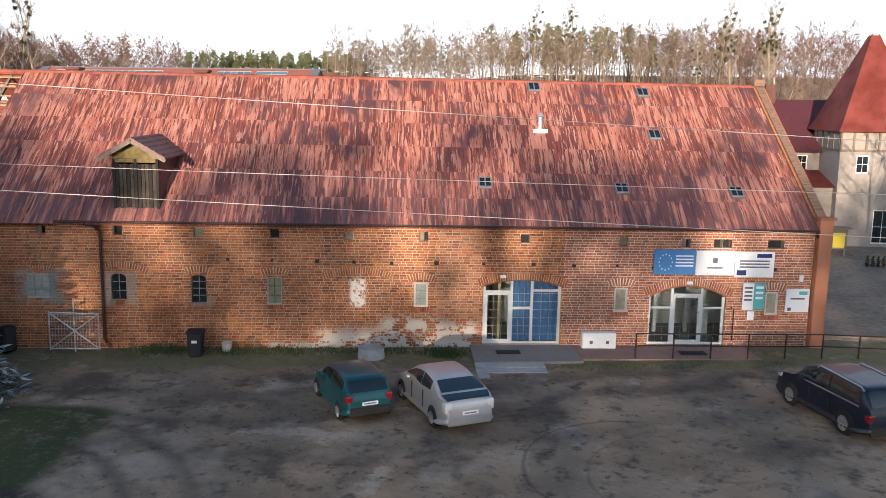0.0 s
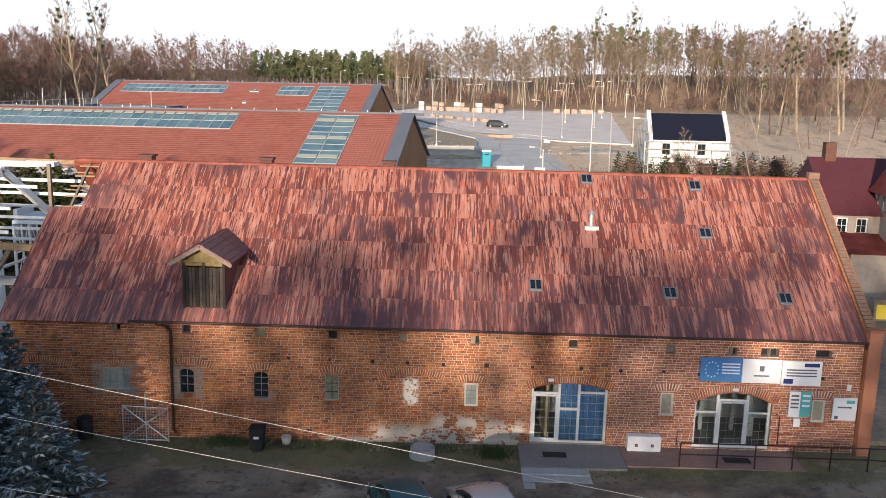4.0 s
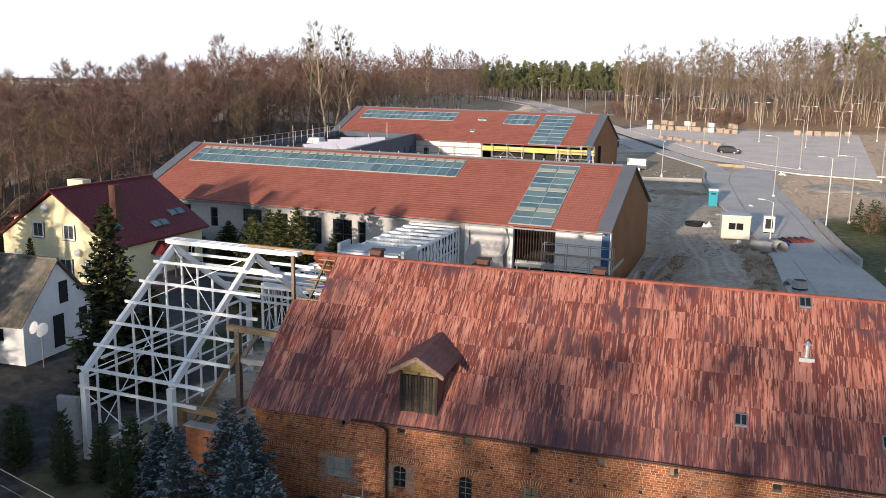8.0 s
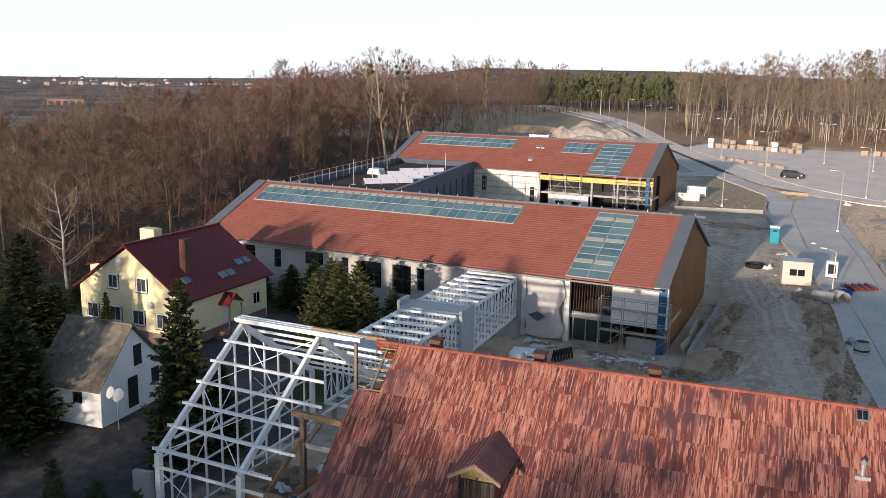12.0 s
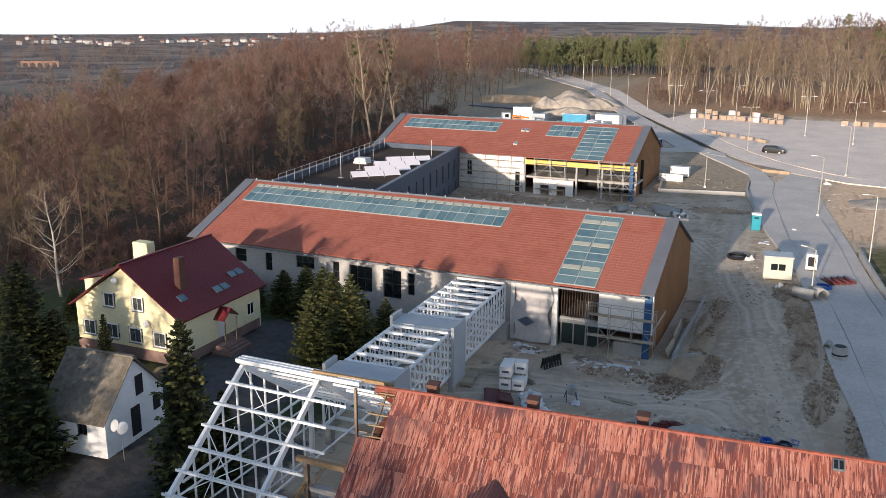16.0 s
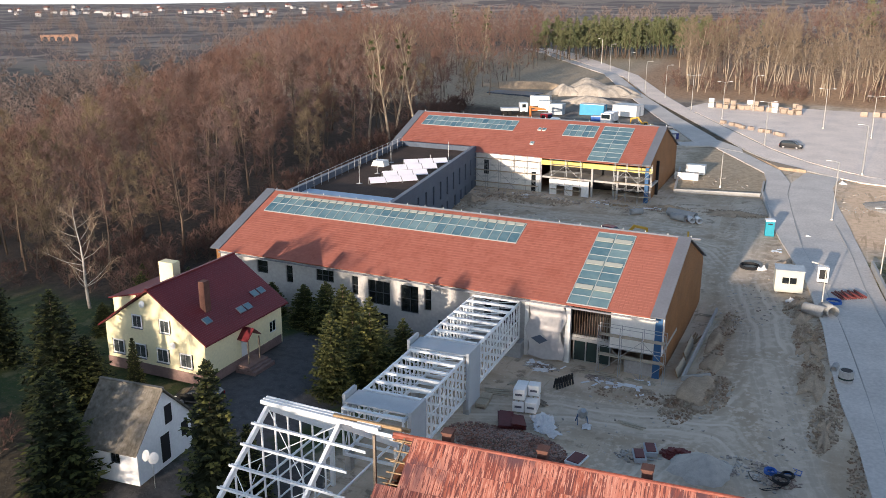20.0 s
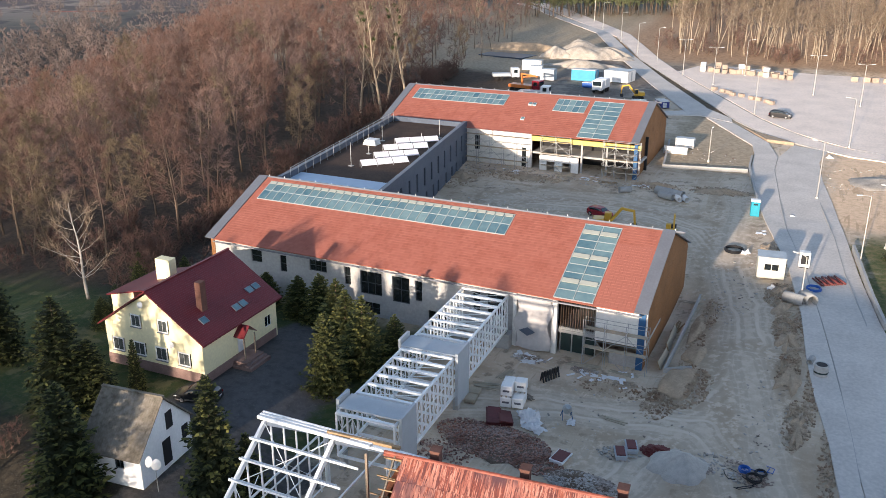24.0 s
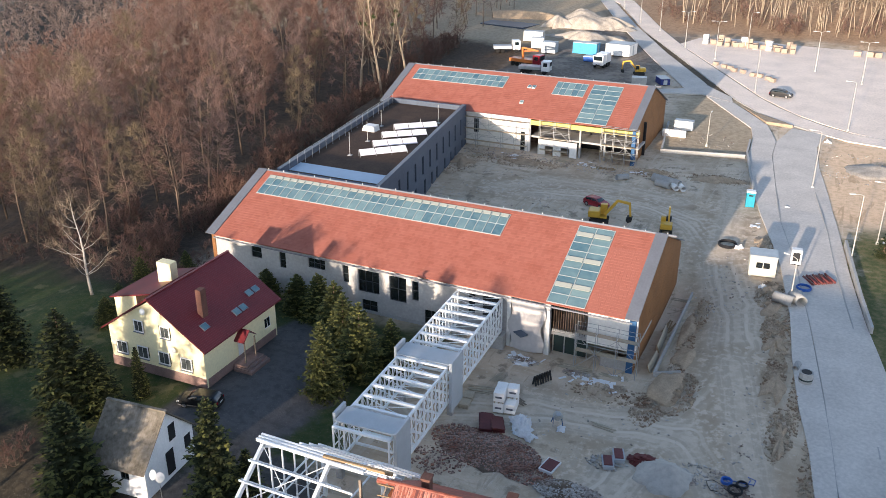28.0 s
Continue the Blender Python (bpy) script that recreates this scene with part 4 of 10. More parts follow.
def joined_trees(places, kinds, name, label, mats=None):
    """Many far trees as one mesh."""
    V, F, o = [], [], 0; mi = []
    for n_, (x, y, s, a) in enumerate(places):
        z = relief(x, y) - .05; c, sn = _m.cos(a) * s, _m.sin(a) * s
        for slot, me in enumerate(kinds[n_ % len(kinds)].meshes):
            co = np.empty(len(me.vertices) * 3); me.vertices.foreach_get("co", co); co = co.reshape(-1, 3)
            V.append(np.stack([co[:, 0] * c - co[:, 1] * sn + x, co[:, 0] * sn + co[:, 1] * c + y, co[:, 2] * s + z], 1))
            F += [tuple(v + o for v in p.vertices) for p in me.polygons]; mi += [slot] * len(me.polygons); o += len(co)
    me = bpy.data.meshes.new(name); me.from_pydata(np.concatenate(V).tolist(), [], F)
    for k in mats or (M["bark"], M["twig"]): me.materials.append(k)
    me.polygons.foreach_set("material_index", mi)
    return tagged(new(name, me), label, "woods", kind="stuff")
small_wood = [tree_kind(alder(s, 19, .2, 4.9, .34, 18, 4, 4, tw=0.10, tl=1.4, sides=3), (M["bark"], M["twig"]), "bare_tree", "x") for s in (51, 52, 53)]
tiny_wood = [tree_kind(alder(s, 15, .2, 5.6, .12, 16, 3, 5, tw=0.34, tl=2.2, sides=3), (M["bark"], M["twig"]), "bare_tree", "x") for s in (54, 55)]
joined_trees(far_list, small_wood, "far_woods", "far leafless brown woods"); rb = random.Random(77)
for b_ in range(26):      # belts of trees across the far country
    az = radians(rb.uniform(-60, -22)); d = rb.uniform(520, 1900); tx, ty = rb.uniform(.5, 1), rb.uniform(.2, .9)
    for k in range(14): valley_list.append((d * _m.sin(az) + tx * 11 * (k - 7) + rb.gauss(0, 6), d * _m.cos(az) + ty * 11 * (k - 7) + rb.gauss(0, 8), rb.uniform(.8, 1.3), rb.uniform(0, 6.28)))
# valley twigs greyer than the near ones: the haze is put into their colour
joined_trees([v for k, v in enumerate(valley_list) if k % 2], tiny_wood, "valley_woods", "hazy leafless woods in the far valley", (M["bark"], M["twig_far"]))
joined_trees(bank_list, slim[:2], "bank_woods", "leafless tan woods on the bank", (M["bark_pale"], M["twig_grey"])); joined_trees(under_list, [bush], "undergrowth", "leafless brown undergrowth at the wood edge")
# single garden and yard trees
birch(-73.5, 61.0, 1.0, 0.3); wood[1](-93, 70, .5, 2.0)

# ================= barn: details =================
def wall_nodes(m):
    """Masks on the barn wall in its own metres: whitewash and old plaster with ragged edges, soot and rusty stains."""
    N = m.node_tree.nodes; L = m.node_tree.links
    tc = N.new("ShaderNodeTexCoord"); sp = N.new("ShaderNodeSeparateXYZ"); L.new(tc.outputs["Object"], sp.inputs[0])
    def nz(s, d=5, vec=None):
        n = N.new("ShaderNodeTexNoise"); n.inputs["Scale"].default_value = s; n.inputs["Detail"].default_value = d; n.inputs["Roughness"].default_value = .65; L.new(vec or tc.outputs["Object"], n.inputs["Vector"]); return n.outputs["Fac"]
    def rng_(src, a, c):
        r = N.new("ShaderNodeMapRange"); r.interpolation_type = 'SMOOTHSTEP'; r.inputs["From Min"].default_value = a; r.inputs["From Max"].default_value = c; L.new(src, r.inputs["Value"]); return r.outputs["Result"]
    def op(a, c, o='MULTIPLY'):
        k = N.new("ShaderNodeMath"); k.operation = o; k.use_clamp = True; L.new(a, k.inputs[0])
        if isinstance(c, float): k.inputs[1].default_value = c
        else: L.new(c, k.inputs[1])
        return k.outputs[0]
    U, Zc = sp.outputs[0], sp.outputs[2]
    def rect(u0, u1, z0, z1, s): return op(op(rng_(U, u0 - s, u0 + s), rng_(U, u1 + s, u1 - s)), op(rng_(Zc, z0 - s, z0 + s), rng_(Zc, z1 + s, z1 - s)))
    return N, L, nz, rng_, op, rect
WHITE = [(2.6, 4.4, .35, .95, .3), (4.2, 6.2, .2, .8, .3), (.2, 3.6, -.3, .45, .35), (3.4, 6.3, -.3, .2, .25), (-1.6, .6, -.35, -.05, .15)]
SOLID = [(1.42, 1.98, 1.38, 2.46, .09)]
GREY = [(-7.75, -6.45, 1.35, 2.65, .12), (-10.8, -9.0, 1.4, 2.7, .12), (-4.65, -3.72, 1.35, 1.75, .1)]
def brickwork_material(name, cols, fresh=0.0, mortar=False):
    m = bpy.data.materials.new(name); m.use_nodes = True; b = m.node_tree.nodes["Principled BSDF"]; b.inputs["Roughness"].default_value = 0.92; b.inputs["Specular IOR Level"].default_value = 0.12
    N, L, nz, rng_, op, rect = wall_nodes(m)
    def mix(f, a, c, blend='MIX'):
        k = N.new("ShaderNodeMix"); k.data_type = 'RGBA'; k.blend_type = blend; L.new(f, k.inputs["Factor"]); L.new(a, k.inputs["A"]); k.inputs["B"].default_value = (*c, 1); return k.outputs["Result"]
    geo = N.new("ShaderNodeNewGeometry"); oi = N.new("ShaderNodeObjectInfo"); rnd = N.new("ShaderNodeMath"); rnd.operation = 'ADD'; L.new(geo.outputs["Random Per Island"], rnd.inputs[0]); L.new(oi.outputs["Random"], rnd.inputs[1]); fr = N.new("ShaderNodeMath"); fr.operation = 'FRACT'; L.new(rnd.outputs[0], fr.inputs[0])
    ramp = N.new("ShaderNodeValToRGB"); ramp.color_ramp.interpolation = 'LINEAR'; e = ramp.color_ramp.elements; e[0].color = (*cols[0], 1); e[1].color = (*cols[-1], 1)
    for i, c in enumerate(cols[1:-1]): e.new((i + 1) / (len(cols) - 1)).color = (*c, 1)
    L.new(nz(9.0, 3) if mortar else fr.outputs[0], ramp.inputs[0]); col = ramp.outputs[0]
    n1, n2, n3, n4 = nz(.5), nz(1.7), nz(.9, 3), nz(6.0, 3)
    jit = N.new("ShaderNodeMath"); jit.operation = 'MULTIPLY_ADD'; L.new(fr.outputs[0] if not mortar else n4, jit.inputs[0]); jit.inputs[1].default_value = .16; L.new(n2, jit.inputs[2]); n2b = jit.outputs[0]
    col = mix(op(rng_(n1, .48, .62), .7 - fresh), col, (.66, .60, .58), 'MULTIPLY'); col = mix(op(rng_(n2, .57, .70), .6 - fresh), col, (.55, .49, .47), 'MULTIPLY')
    col = mix(op(rng_(n3, .58, .70), .7), col, (.52, .20, .06) if not mortar else (.5, .34, .2))
    if not fresh:
        for w in GREY: col = mix(op(op(rect(*w), rng_(n2, .40, .52)), .6), col, (.30, .275, .24))
        for w in WHITE: col = mix(op(rect(*w), rng_(n2b, .525, .57)), col, (.55, .49, .42))
        for w in SOLID: col = mix(op(rect(*w), rng_(n4, .38, .50)), col, (.66, .62, .55))
    L.new(mix(op(rng_(n4, .58, .75), .4), col, (.75, .7, .66), 'MULTIPLY'), b.inputs["Base Color"])
    bp = N.new("ShaderNodeBump"); bp.inputs["Strength"].default_value = .4; bp.inputs["Distance"].default_value = .01; L.new(nz(22.0, 2), bp.inputs["Height"]); L.new(bp.outputs["Normal"], b.inputs["Normal"])
    return m
def island_mat(name, c1, c2, c3, rough=0.9, stain=(0.62, 0.5, 0.45)):
    """Colour varies piece by piece within one mesh, with stains."""
    m = bpy.data.materials.new(name); m.use_nodes = True; N = m.node_tree.nodes; L = m.node_tree.links; b = N["Principled BSDF"]
    b.inputs["Roughness"].default_value = rough; b.inputs["Specular IOR Level"].default_value = 0.15
    geo = N.new("ShaderNodeNewGeometry"); ramp = N.new("ShaderNodeValToRGB"); ramp.color_ramp.elements[0].color = (*c1, 1); ramp.color_ramp.elements[1].color = (*c2, 1)
    e = ramp.color_ramp.elements.new(0.55); e.color = (*c3, 1); L.new(geo.outputs["Random Per Island"], ramp.inputs[0])
    n = N.new("ShaderNodeTexNoise"); n.inputs["Scale"].default_value = 0.55; n.inputs["Detail"].default_value = 6; L.new(geo.outputs["Position"], n.inputs["Vector"])
    mr = N.new("ShaderNodeMapRange"); mr.inputs["From Min"].default_value = 0.46; mr.inputs["From Max"].default_value = 0.66; L.new(n.outputs["Fac"], mr.inputs["Value"])
    mx = N.new("ShaderNodeMix"); mx.data_type = 'RGBA'; mx.blend_type = 'MULTIPLY'; L.new(mr.outputs["Result"], mx.inputs["Factor"]); L.new(ramp.outputs[0], mx.inputs["A"]); mx.inputs["B"].default_value = (*stain, 1)
    L.new(mx.outputs["Result"], b.inputs["Base Color"]); return m
M["bricks"] = brickwork_material("bricks", ((.40, .135, .055), (.30, .095, .042), (.36, .15, .075), (.23, .075, .04), (.43, .16, .06), (.16, .062, .042), (.34, .115, .05)))
M["bricks_new"] = brickwork_material("bricks_new", ((.43, .165, .085), (.35, .125, .07), (.28, .10, .06), (.45, .19, .11), (.23, .085, .055), (.39, .145, .078)), .45)
M["wall_mortar"] = brickwork_material("wall_mortar", ((.58, .47, .34), (.47, .37, .27), (.64, .53, .39)), 0.0, True)
M["mortar_new"] = brickwork_material("mortar_new", ((.70, .62, .52), (.62, .53, .45), (.73, .66, .57)), .5, True)
for o_ in barn.children:
    if o_.name == "front_wall": o_.data.materials[0] = M["wall_mortar"]
HOLES = WIN + SQ + [D1, D2]; BL, BH = 0.285, 0.1; JT = 0.021
ARCH = [(-7.05, 2.82, 2.0, .26, .2), (-4.18, 2.66, .86, .1, .24), (-1.38, 2.62, .86, .1, .24), (1.7, 2.66, 2.5, .24, .24), (4.07, 2.44, .9, .1, .26), (7.93, 2.46, 3.3, .24, .27), (11.71, 2.30, .86, .1, .28), (14.32, 2.30, 3.3, .42, .28), (17.61, 2.18, .86, .1, .28), (-9.9, 2.72, .8, .08, .16), (-12.8, 2.72, 2.2, .26, .22)]
rb = random.Random(5); near, rest, new_rest = [], [], []
def cut(x0, x1, z0, z1):
    """Pieces of a brick left over beside the openings."""
    out = [(x0, x1, z0, z1)]
    for h in HOLES:
        nxt = []
        for a, b, c, d in out:
            if b <= h[0] or a >= h[1] or d <= h[2] or c >= h[3]: nxt.append((a, b, c, d)); continue
            if a < h[0] - .03: nxt.append((a, h[0], c, d))
            if b > h[1] + .03: nxt.append((h[1], b, c, d))
            aa, bb = max(a, h[0]), min(b, h[1])
            if c < h[2] - .02: nxt.append((aa, bb, c, h[2]))
            if d > h[3] + .02: nxt.append((aa, bb, h[3], d))
        out = nxt
    return out
for c in range(int((EAVE + 0.4) / BH)):
    z0 = -0.45 + c * BH; k = c % 2; x = BU0 + (0 if k else BL * .75)
    n_ = 0
    while x < BU1 - .42:
        w = (BL if n_ % 2 == 0 else BL * .5) if c % 2 else BL; w *= rb.uniform(.95, 1.05); n_ += 1
        a, b = x + JT / 2, min(x + w, BU1 - .41) - JT / 2; x += w
        if b - a < .05: continue
        for q in cut(a, b, z0 + rb.uniform(0, .003), z0 + BH - JT):
            (near if (4.5 < q[0] < 6.2 and z0 > 0.9 and len(near) < 300) else new_rest if q[0] > 9.45 and z0 > -.1 else rest).append(q)
def brick_mesh(lst, name, material, label=""):
    V, F = [], []
    for x0, x1, z0, z1 in lst:
        y = 0.042 + rb.uniform(-.009, .009); o = len(V)
        V += [(x0,y,z0),(x1,y,z0),(x1,y,z1),(x0,y,z1),(x0,.07,z0),(x1,.07,z0),(x1,.07,z1),(x0,.07,z1)]
        F += [(o,o+1,o+2,o+3),(o+4,o+5,o+1,o),(o+1,o+5,o+6,o+2),(o+3,o+2,o+6,o+7),(o+4,o,o+3,o+7)]
    me = bpy.data.meshes.new(name); me.from_pydata(V, [], F); me.materials.append(material)
    ob = new(name, me); ob.parent = barn; ob["kind"] = "stuff"; return ob
brick_mesh(rest, "brickwork", M["bricks"]); brick_mesh(new_rest, "brickwork", M["bricks_new"])
part("mortar_bed", holed_wall(bmesh.new(), 9.45, BU1 - 0.42, -0.1, EAVE - .02, HOLES, 0.056, 0.2), M["mortar_new"], barn)
def arch(u, z, w, s, hh):
    """A segmental arch of bricks on edge."""
    bm = bmesh.new(); n = int(w / 0.088)
    for i in range(n):
        a = u - w / 2 + w * i / n + .012; b = u - w / 2 + w * (i + 1) / n - .012; k = ((a + b) / 2 - u) / (w / 2); zz = z - s * k * k; t = k * hh * (.22 + s / w * 2.2); dz = -s * k * .09
        v = [bm.verts.new(p) for p in ((a,.024,zz-dz),(b,.024,zz+dz),(b+t,.024,zz+hh+dz),(a+t,.024,zz+hh-dz),(a,.07,zz-dz),(b,.07,zz+dz),(b+t,.07,zz+hh+dz),(a+t,.07,zz+hh-dz))]
        for q in ((0,1,2,3),(4,5,1,0),(1,5,6,2),(3,2,6,7),(4,0,3,7)): bm.faces.new([v[j] for j in q])
    part("brick_arch", bm, M["bricks_new"] if u > 10 else M["bricks"], barn); bm = bmesh.new(); row = []
    for i in range(17):
        k = -1 + i / 8; x = u + k * w / 2; zz = z - s * k * k; t = k * hh * (.22 + s / w * 2.2); row.append((bm.verts.new((x, .033, zz + .004)), bm.verts.new((x + t, .033, zz + hh - .004))))
    for p, q in zip(row, row[1:]): bm.faces.new((p[0], q[0], q[1], p[1]))
    part("arch_mortar", bm, M["mortar_new"] if u > 10 else M["wall_mortar"], barn)
for a_ in ARCH: arch(*a_)
for h in WIN[1:]:      # brick-on-edge sills
    bm = bmesh.new(); n = int((h[1] - h[0] + .2) / .085)
    for i in range(n): box(bm, h[0] - .1 + i * .085, h[0] - .1 + i * .085 + .07, .012, .07, h[2] - .17, h[2] - .01)
    part("brick_sill", bm, M["bricks_new"] if h[0] > 10 else M["bricks"], barn)
# put-log holes: mostly near-black blocks for the shade inside, some of old timber
for i in range(20):
    u = -13.0 + i * 1.62 + rb.uniform(-.25, .25); w = rb.uniform(.05, .085); zc = 3.2 - .012 * i + rb.uniform(-.03, .03)
    if u < 19: part("putlog_hole", B(u - w, u + w, 0.024, 0.07, zc - w * .9, zc + w * .9), M["dark"] if rb.random() < .7 else M["old_timber"], barn)
# windows
def window(u0, u1, z0, z1, nx, nz, fr, name="window", glass=None, parent=None, y=0.16, w=0.045, bars=None, arched=False, sill=False):
    o = new(name); o.parent = parent; o["label"] = "small barred barn window" if nx > 1 else "small framed window"
    for a, b, c, d in ((u0, u0+w, z0, z1), (u1-w, u1, z0, z1), (u0+w, u1-w, z0, z0+w), (u0+w, u1-w, z1-w, z1)): part("frame", B(a, b, y, y+.06, c, d), fr, o)
    bt = bars or fr
    for i in range(1, nx): x = u0 + (u1-u0) * i / nx; part("bar", B(x-.013, x+.013, y-.012, y+.012, z0+w, z1-w), bt, o)
    for i in range(1, nz): z = z0 + (z1-z0) * i / nz; part("bar", B(u0+w, u1-w, y-.008, y+.008, z-.013, z+.013), bt, o)
    part("pane", B(u0+w, u1-w, y+.024, y+.03, z0+w, z1-w), glass or M["glass"], o)
    if sill: part("sill", B(u0-.06, u1+.06, y-.14, y, z0-.06, z0-.003), M["zinc"], o)
    if arched:
        um = (u0 + u1) / 2; hw = (u1 - u0) / 2; bm = bmesh.new()
        prism(bm, [(u0, z1 - .16), (u0, z1), (u1, z1), (u1, z1 - .16)] + [(um + hw * _m.cos(_m.pi * i / 8), z1 - .16 + .15 * _m.sin(_m.pi * i / 8)) for i in range(1, 8)], .05, .15, axis=1); part("arch_infill", bm, M["bricks"], o)
    return o
M["iron"] = mat("iron", (0.05, 0.045, 0.042), 0.7, 0.4, var=0.3); M["bar_grey"] = mat("bar_grey", (0.26, 0.26, 0.25), .7, .2, var=.3)
M["cloudy_pane"] = mat("cloudy_pane", (0.30, 0.33, 0.30), .35, col2=(0.20, 0.22, 0.20), scale=3, fine=12); M["green_pane"] = mat("green_pane", (0.13, 0.15, 0.10), .4, col2=(0.28, 0.25, 0.17), scale=2.5, fine=6); M["tan_pane"] = mat("tan_pane", (0.24, 0.21, 0.16), .3, col2=(0.36, 0.33, 0.27), scale=2.5, fine=5); M["grey_frame"] = mat("grey_frame", (0.36, 0.35, 0.32), .8, var=.3); M["cream_frame"] = mat("cream_frame", (0.55, 0.50, 0.42), .7, var=.15)
spec_ = [(4, 3, M["grey_frame"], M["cloudy_pane"], M["bar_grey"]), (2, 3, M["iron"], None, M["bar_grey"]), (2, 4, M["iron"], None, M["bar_grey"]), (2, 3, M["grey_frame"], M["green_pane"], M["iron"]), (2, 3, M["cream_frame"], M["cloudy_pane"], M["bar_grey"]), (1, 1, M["cream_frame"], M["tan_pane"], None), (1, 1, M["cream_frame"], M["tan_pane"], None)]
for k, w_ in enumerate(WIN): nx_, nz_, fr_, gl_, br_ = spec_[k]; window(*w_, nx_, nz_, fr_, parent=barn, glass=gl_, bars=br_, y=.10 if k > 3 else .16, w=.075 if k > 3 else .045, arched=k in (1, 2))
# a near-black plate in each vent hole stands for its inner shade
for h in SQ: part("vent_hole", B(h[0]+.005, h[1]-.005, .34, .36, h[2]+.005, h[3]-.005), M["dark"], barn)
for h in (SQ[2], SQ[4], SQ[7]): part("hatch", B(h[0]+.01, h[1]-.01, .2, .23, h[2]+.01, h[3]-.01), M["green_pane"] if h is SQ[2] else M["old_timber"], barn)
for h in (SQ[5], SQ[8], SQ[0]): part("hatch", B(h[0]+.01, h[0]+.19, .12, .15, h[2]+.01, h[3]-.01), M["old_timber"], barn)
# glazed entrances
def clear_glass():
    m = bpy.data.materials.new("clear_glass"); m.use_nodes = True; N = m.node_tree.nodes; L = m.node_tree.links; N.remove(N["Principled BSDF"])
    t = N.new("ShaderNodeBsdfTransparent"); t.inputs[0].default_value = (.9, .93, .93, 1); g = N.new("ShaderNodeBsdfGlossy"); g.inputs["Roughness"].default_value = .03; fr = N.new("ShaderNodeFresnel"); fr.inputs[0].default_value = 1.45; x = N.new("ShaderNodeMixShader")
    L.new(fr.outputs[0], x.inputs[0]); L.new(t.outputs[0], x.inputs[1]); L.new(g.outputs[0], x.inputs[2]); L.new(x.outputs[0], N["Material Output"].inputs[0]); return m
M["door_white"] = mat("door_white", (0.62, 0.62, 0.60), .5, var=.08, scale=.8, fine=6); M["clear_glass"] = clear_glass(); M["curtain"] = mat("curtain", (0.12, 0.27, 0.52), .8, var=.25, scale=1.5, fine=10); M["grille"] = mat("grille", (0.62, 0.62, 0.60), .4, .3, var=.1); M["tan_wall"] = mat("tan_wall", (0.62, 0.46, 0.26), .9, var=.15)
def entrance(D, rise, cols, rails, leaf, curtains, lamp_u):
    u0, u1, z0, z1 = D; o = new("entrance"); o.parent = barn; o["label"] = "white-framed glazed entrance with grilles under a brick arch"; W = M["door_white"]; y = .2; um = (u0 + u1) / 2
    top = lambda u: z1 - rise * ((u - um) / (u1 - u0) * 2) ** 2
    cs = [u0 + (u1 - u0) * k for k in cols]
    for i, c in enumerate(cs):
        c0 = c if i == 0 else c - .1 if i == len(cs) - 1 else c - .05; part("post", B(c0, c0 + .1, y, y + .09, z0, top(c) if 0 < i < len(cs) - 1 else z1 - rise - .01), W, o)
    for i, (a, b) in enumerate(zip(cs, cs[1:])):
        a_, b_ = a + (.1 if i == 0 else .05), b - (.1 if i == len(cs) - 2 else .05); zs = [z0 + .04] + [z0 + r for r in rails[i]] + [z1]
        for j, z in enumerate(zs[:-1]): part("rail", B(a_, b_, y + .004, y + .085, z - .04, z + .045), W, o)
        for lo, hi in zip(zs, zs[1:]):
            part("pane", B(a_, b_, y + .035, y + .041, lo + .045, hi - .04), M["clear_glass"], o)
        for z in [z0 + .36 + .32 * q for q in range(7)]:
            if z < z1 - .25: part("grille_bar", B(a_, b_, y + .05, y + .062, z - .009, z + .009), M["grille"], o)
        for q in (1, 2): x = a_ + (b_ - a_) * q / 3; part("grille_bar", B(x - .007, x + .007, y + .05, y + .06, z0 + .1, z1 - .3), M["grille"], o)
    a, b = cs[leaf], cs[leaf + 1]; zt = z0 + rails[leaf][-1]
    for x in (a + (.1 if leaf == 0 else .05), b - .05 - .085): part("door_stile", B(x, x + .085, y - .02, y + .003, z0 + .1, zt - .045), W, o)
    for z in (z0 + .1, zt - .125): part("door_rail", B(a + .19, b - .14, y - .018, y + .003, z, z + .08), W, o)
    hb = bmesh.new(); tube(hb, [(b - .12, y - .02, z0 + .82), (b - .12, y - .08, z0 + .86), (b - .12, y - .08, z0 + 1.28), (b - .12, y - .02, z0 + 1.32)], .018, 6); part("handle", hb, M["grille"], o)
    bm = bmesh.new(); prism(bm, [(u0, z1 - rise), (u0, z1 + .02), (u1, z1 + .02), (u1, z1 - rise)] + [(u1 - (u1 - u0) * i / 14, top(u1 - (u1 - u0) * i / 14)) for i in range(1, 14)], .05, .34, axis=1); part("arch_infill", bm, M["bricks_new"] if u0 > 10 else M["bricks"], o)
    for p, q in curtains:
        bm = bmesh.new(); n = int((q - p) / .045); vt = []
        for i in range(n + 1):
            x = p + (q - p) * i / n; yy = .46 + .035 * _m.sin(i * 1.25) + .012 * _m.sin(i * .37); vt.append((bm.verts.new((x, yy, z0 + .06)), bm.verts.new((x, yy, z1 - .03))))
        for s, t in zip(vt, vt[1:]): bm.faces.new((s[0], t[0], t[1], s[1]))
        part("curtain", bm, M["curtain"], o, "pleated blue curtain")
    part("lamp", bevelled(B(lamp_u - .12, lamp_u + .12, -.09, .02, z1 + .1, z1 + .22), .03), M["white_paint"], o, "small white wall lamp")
entrance(D1, .24, (0, .37, .63, 1), ((2.03,), (1.40,), (2.08,)), 0, ((7.62, 8.28), (8.32, 9.38)), 7.15); entrance(D2, .42, (0, .31, .70, 1), ((1.45,), (1.96,), (1.45,)), 1, (), 14.32)
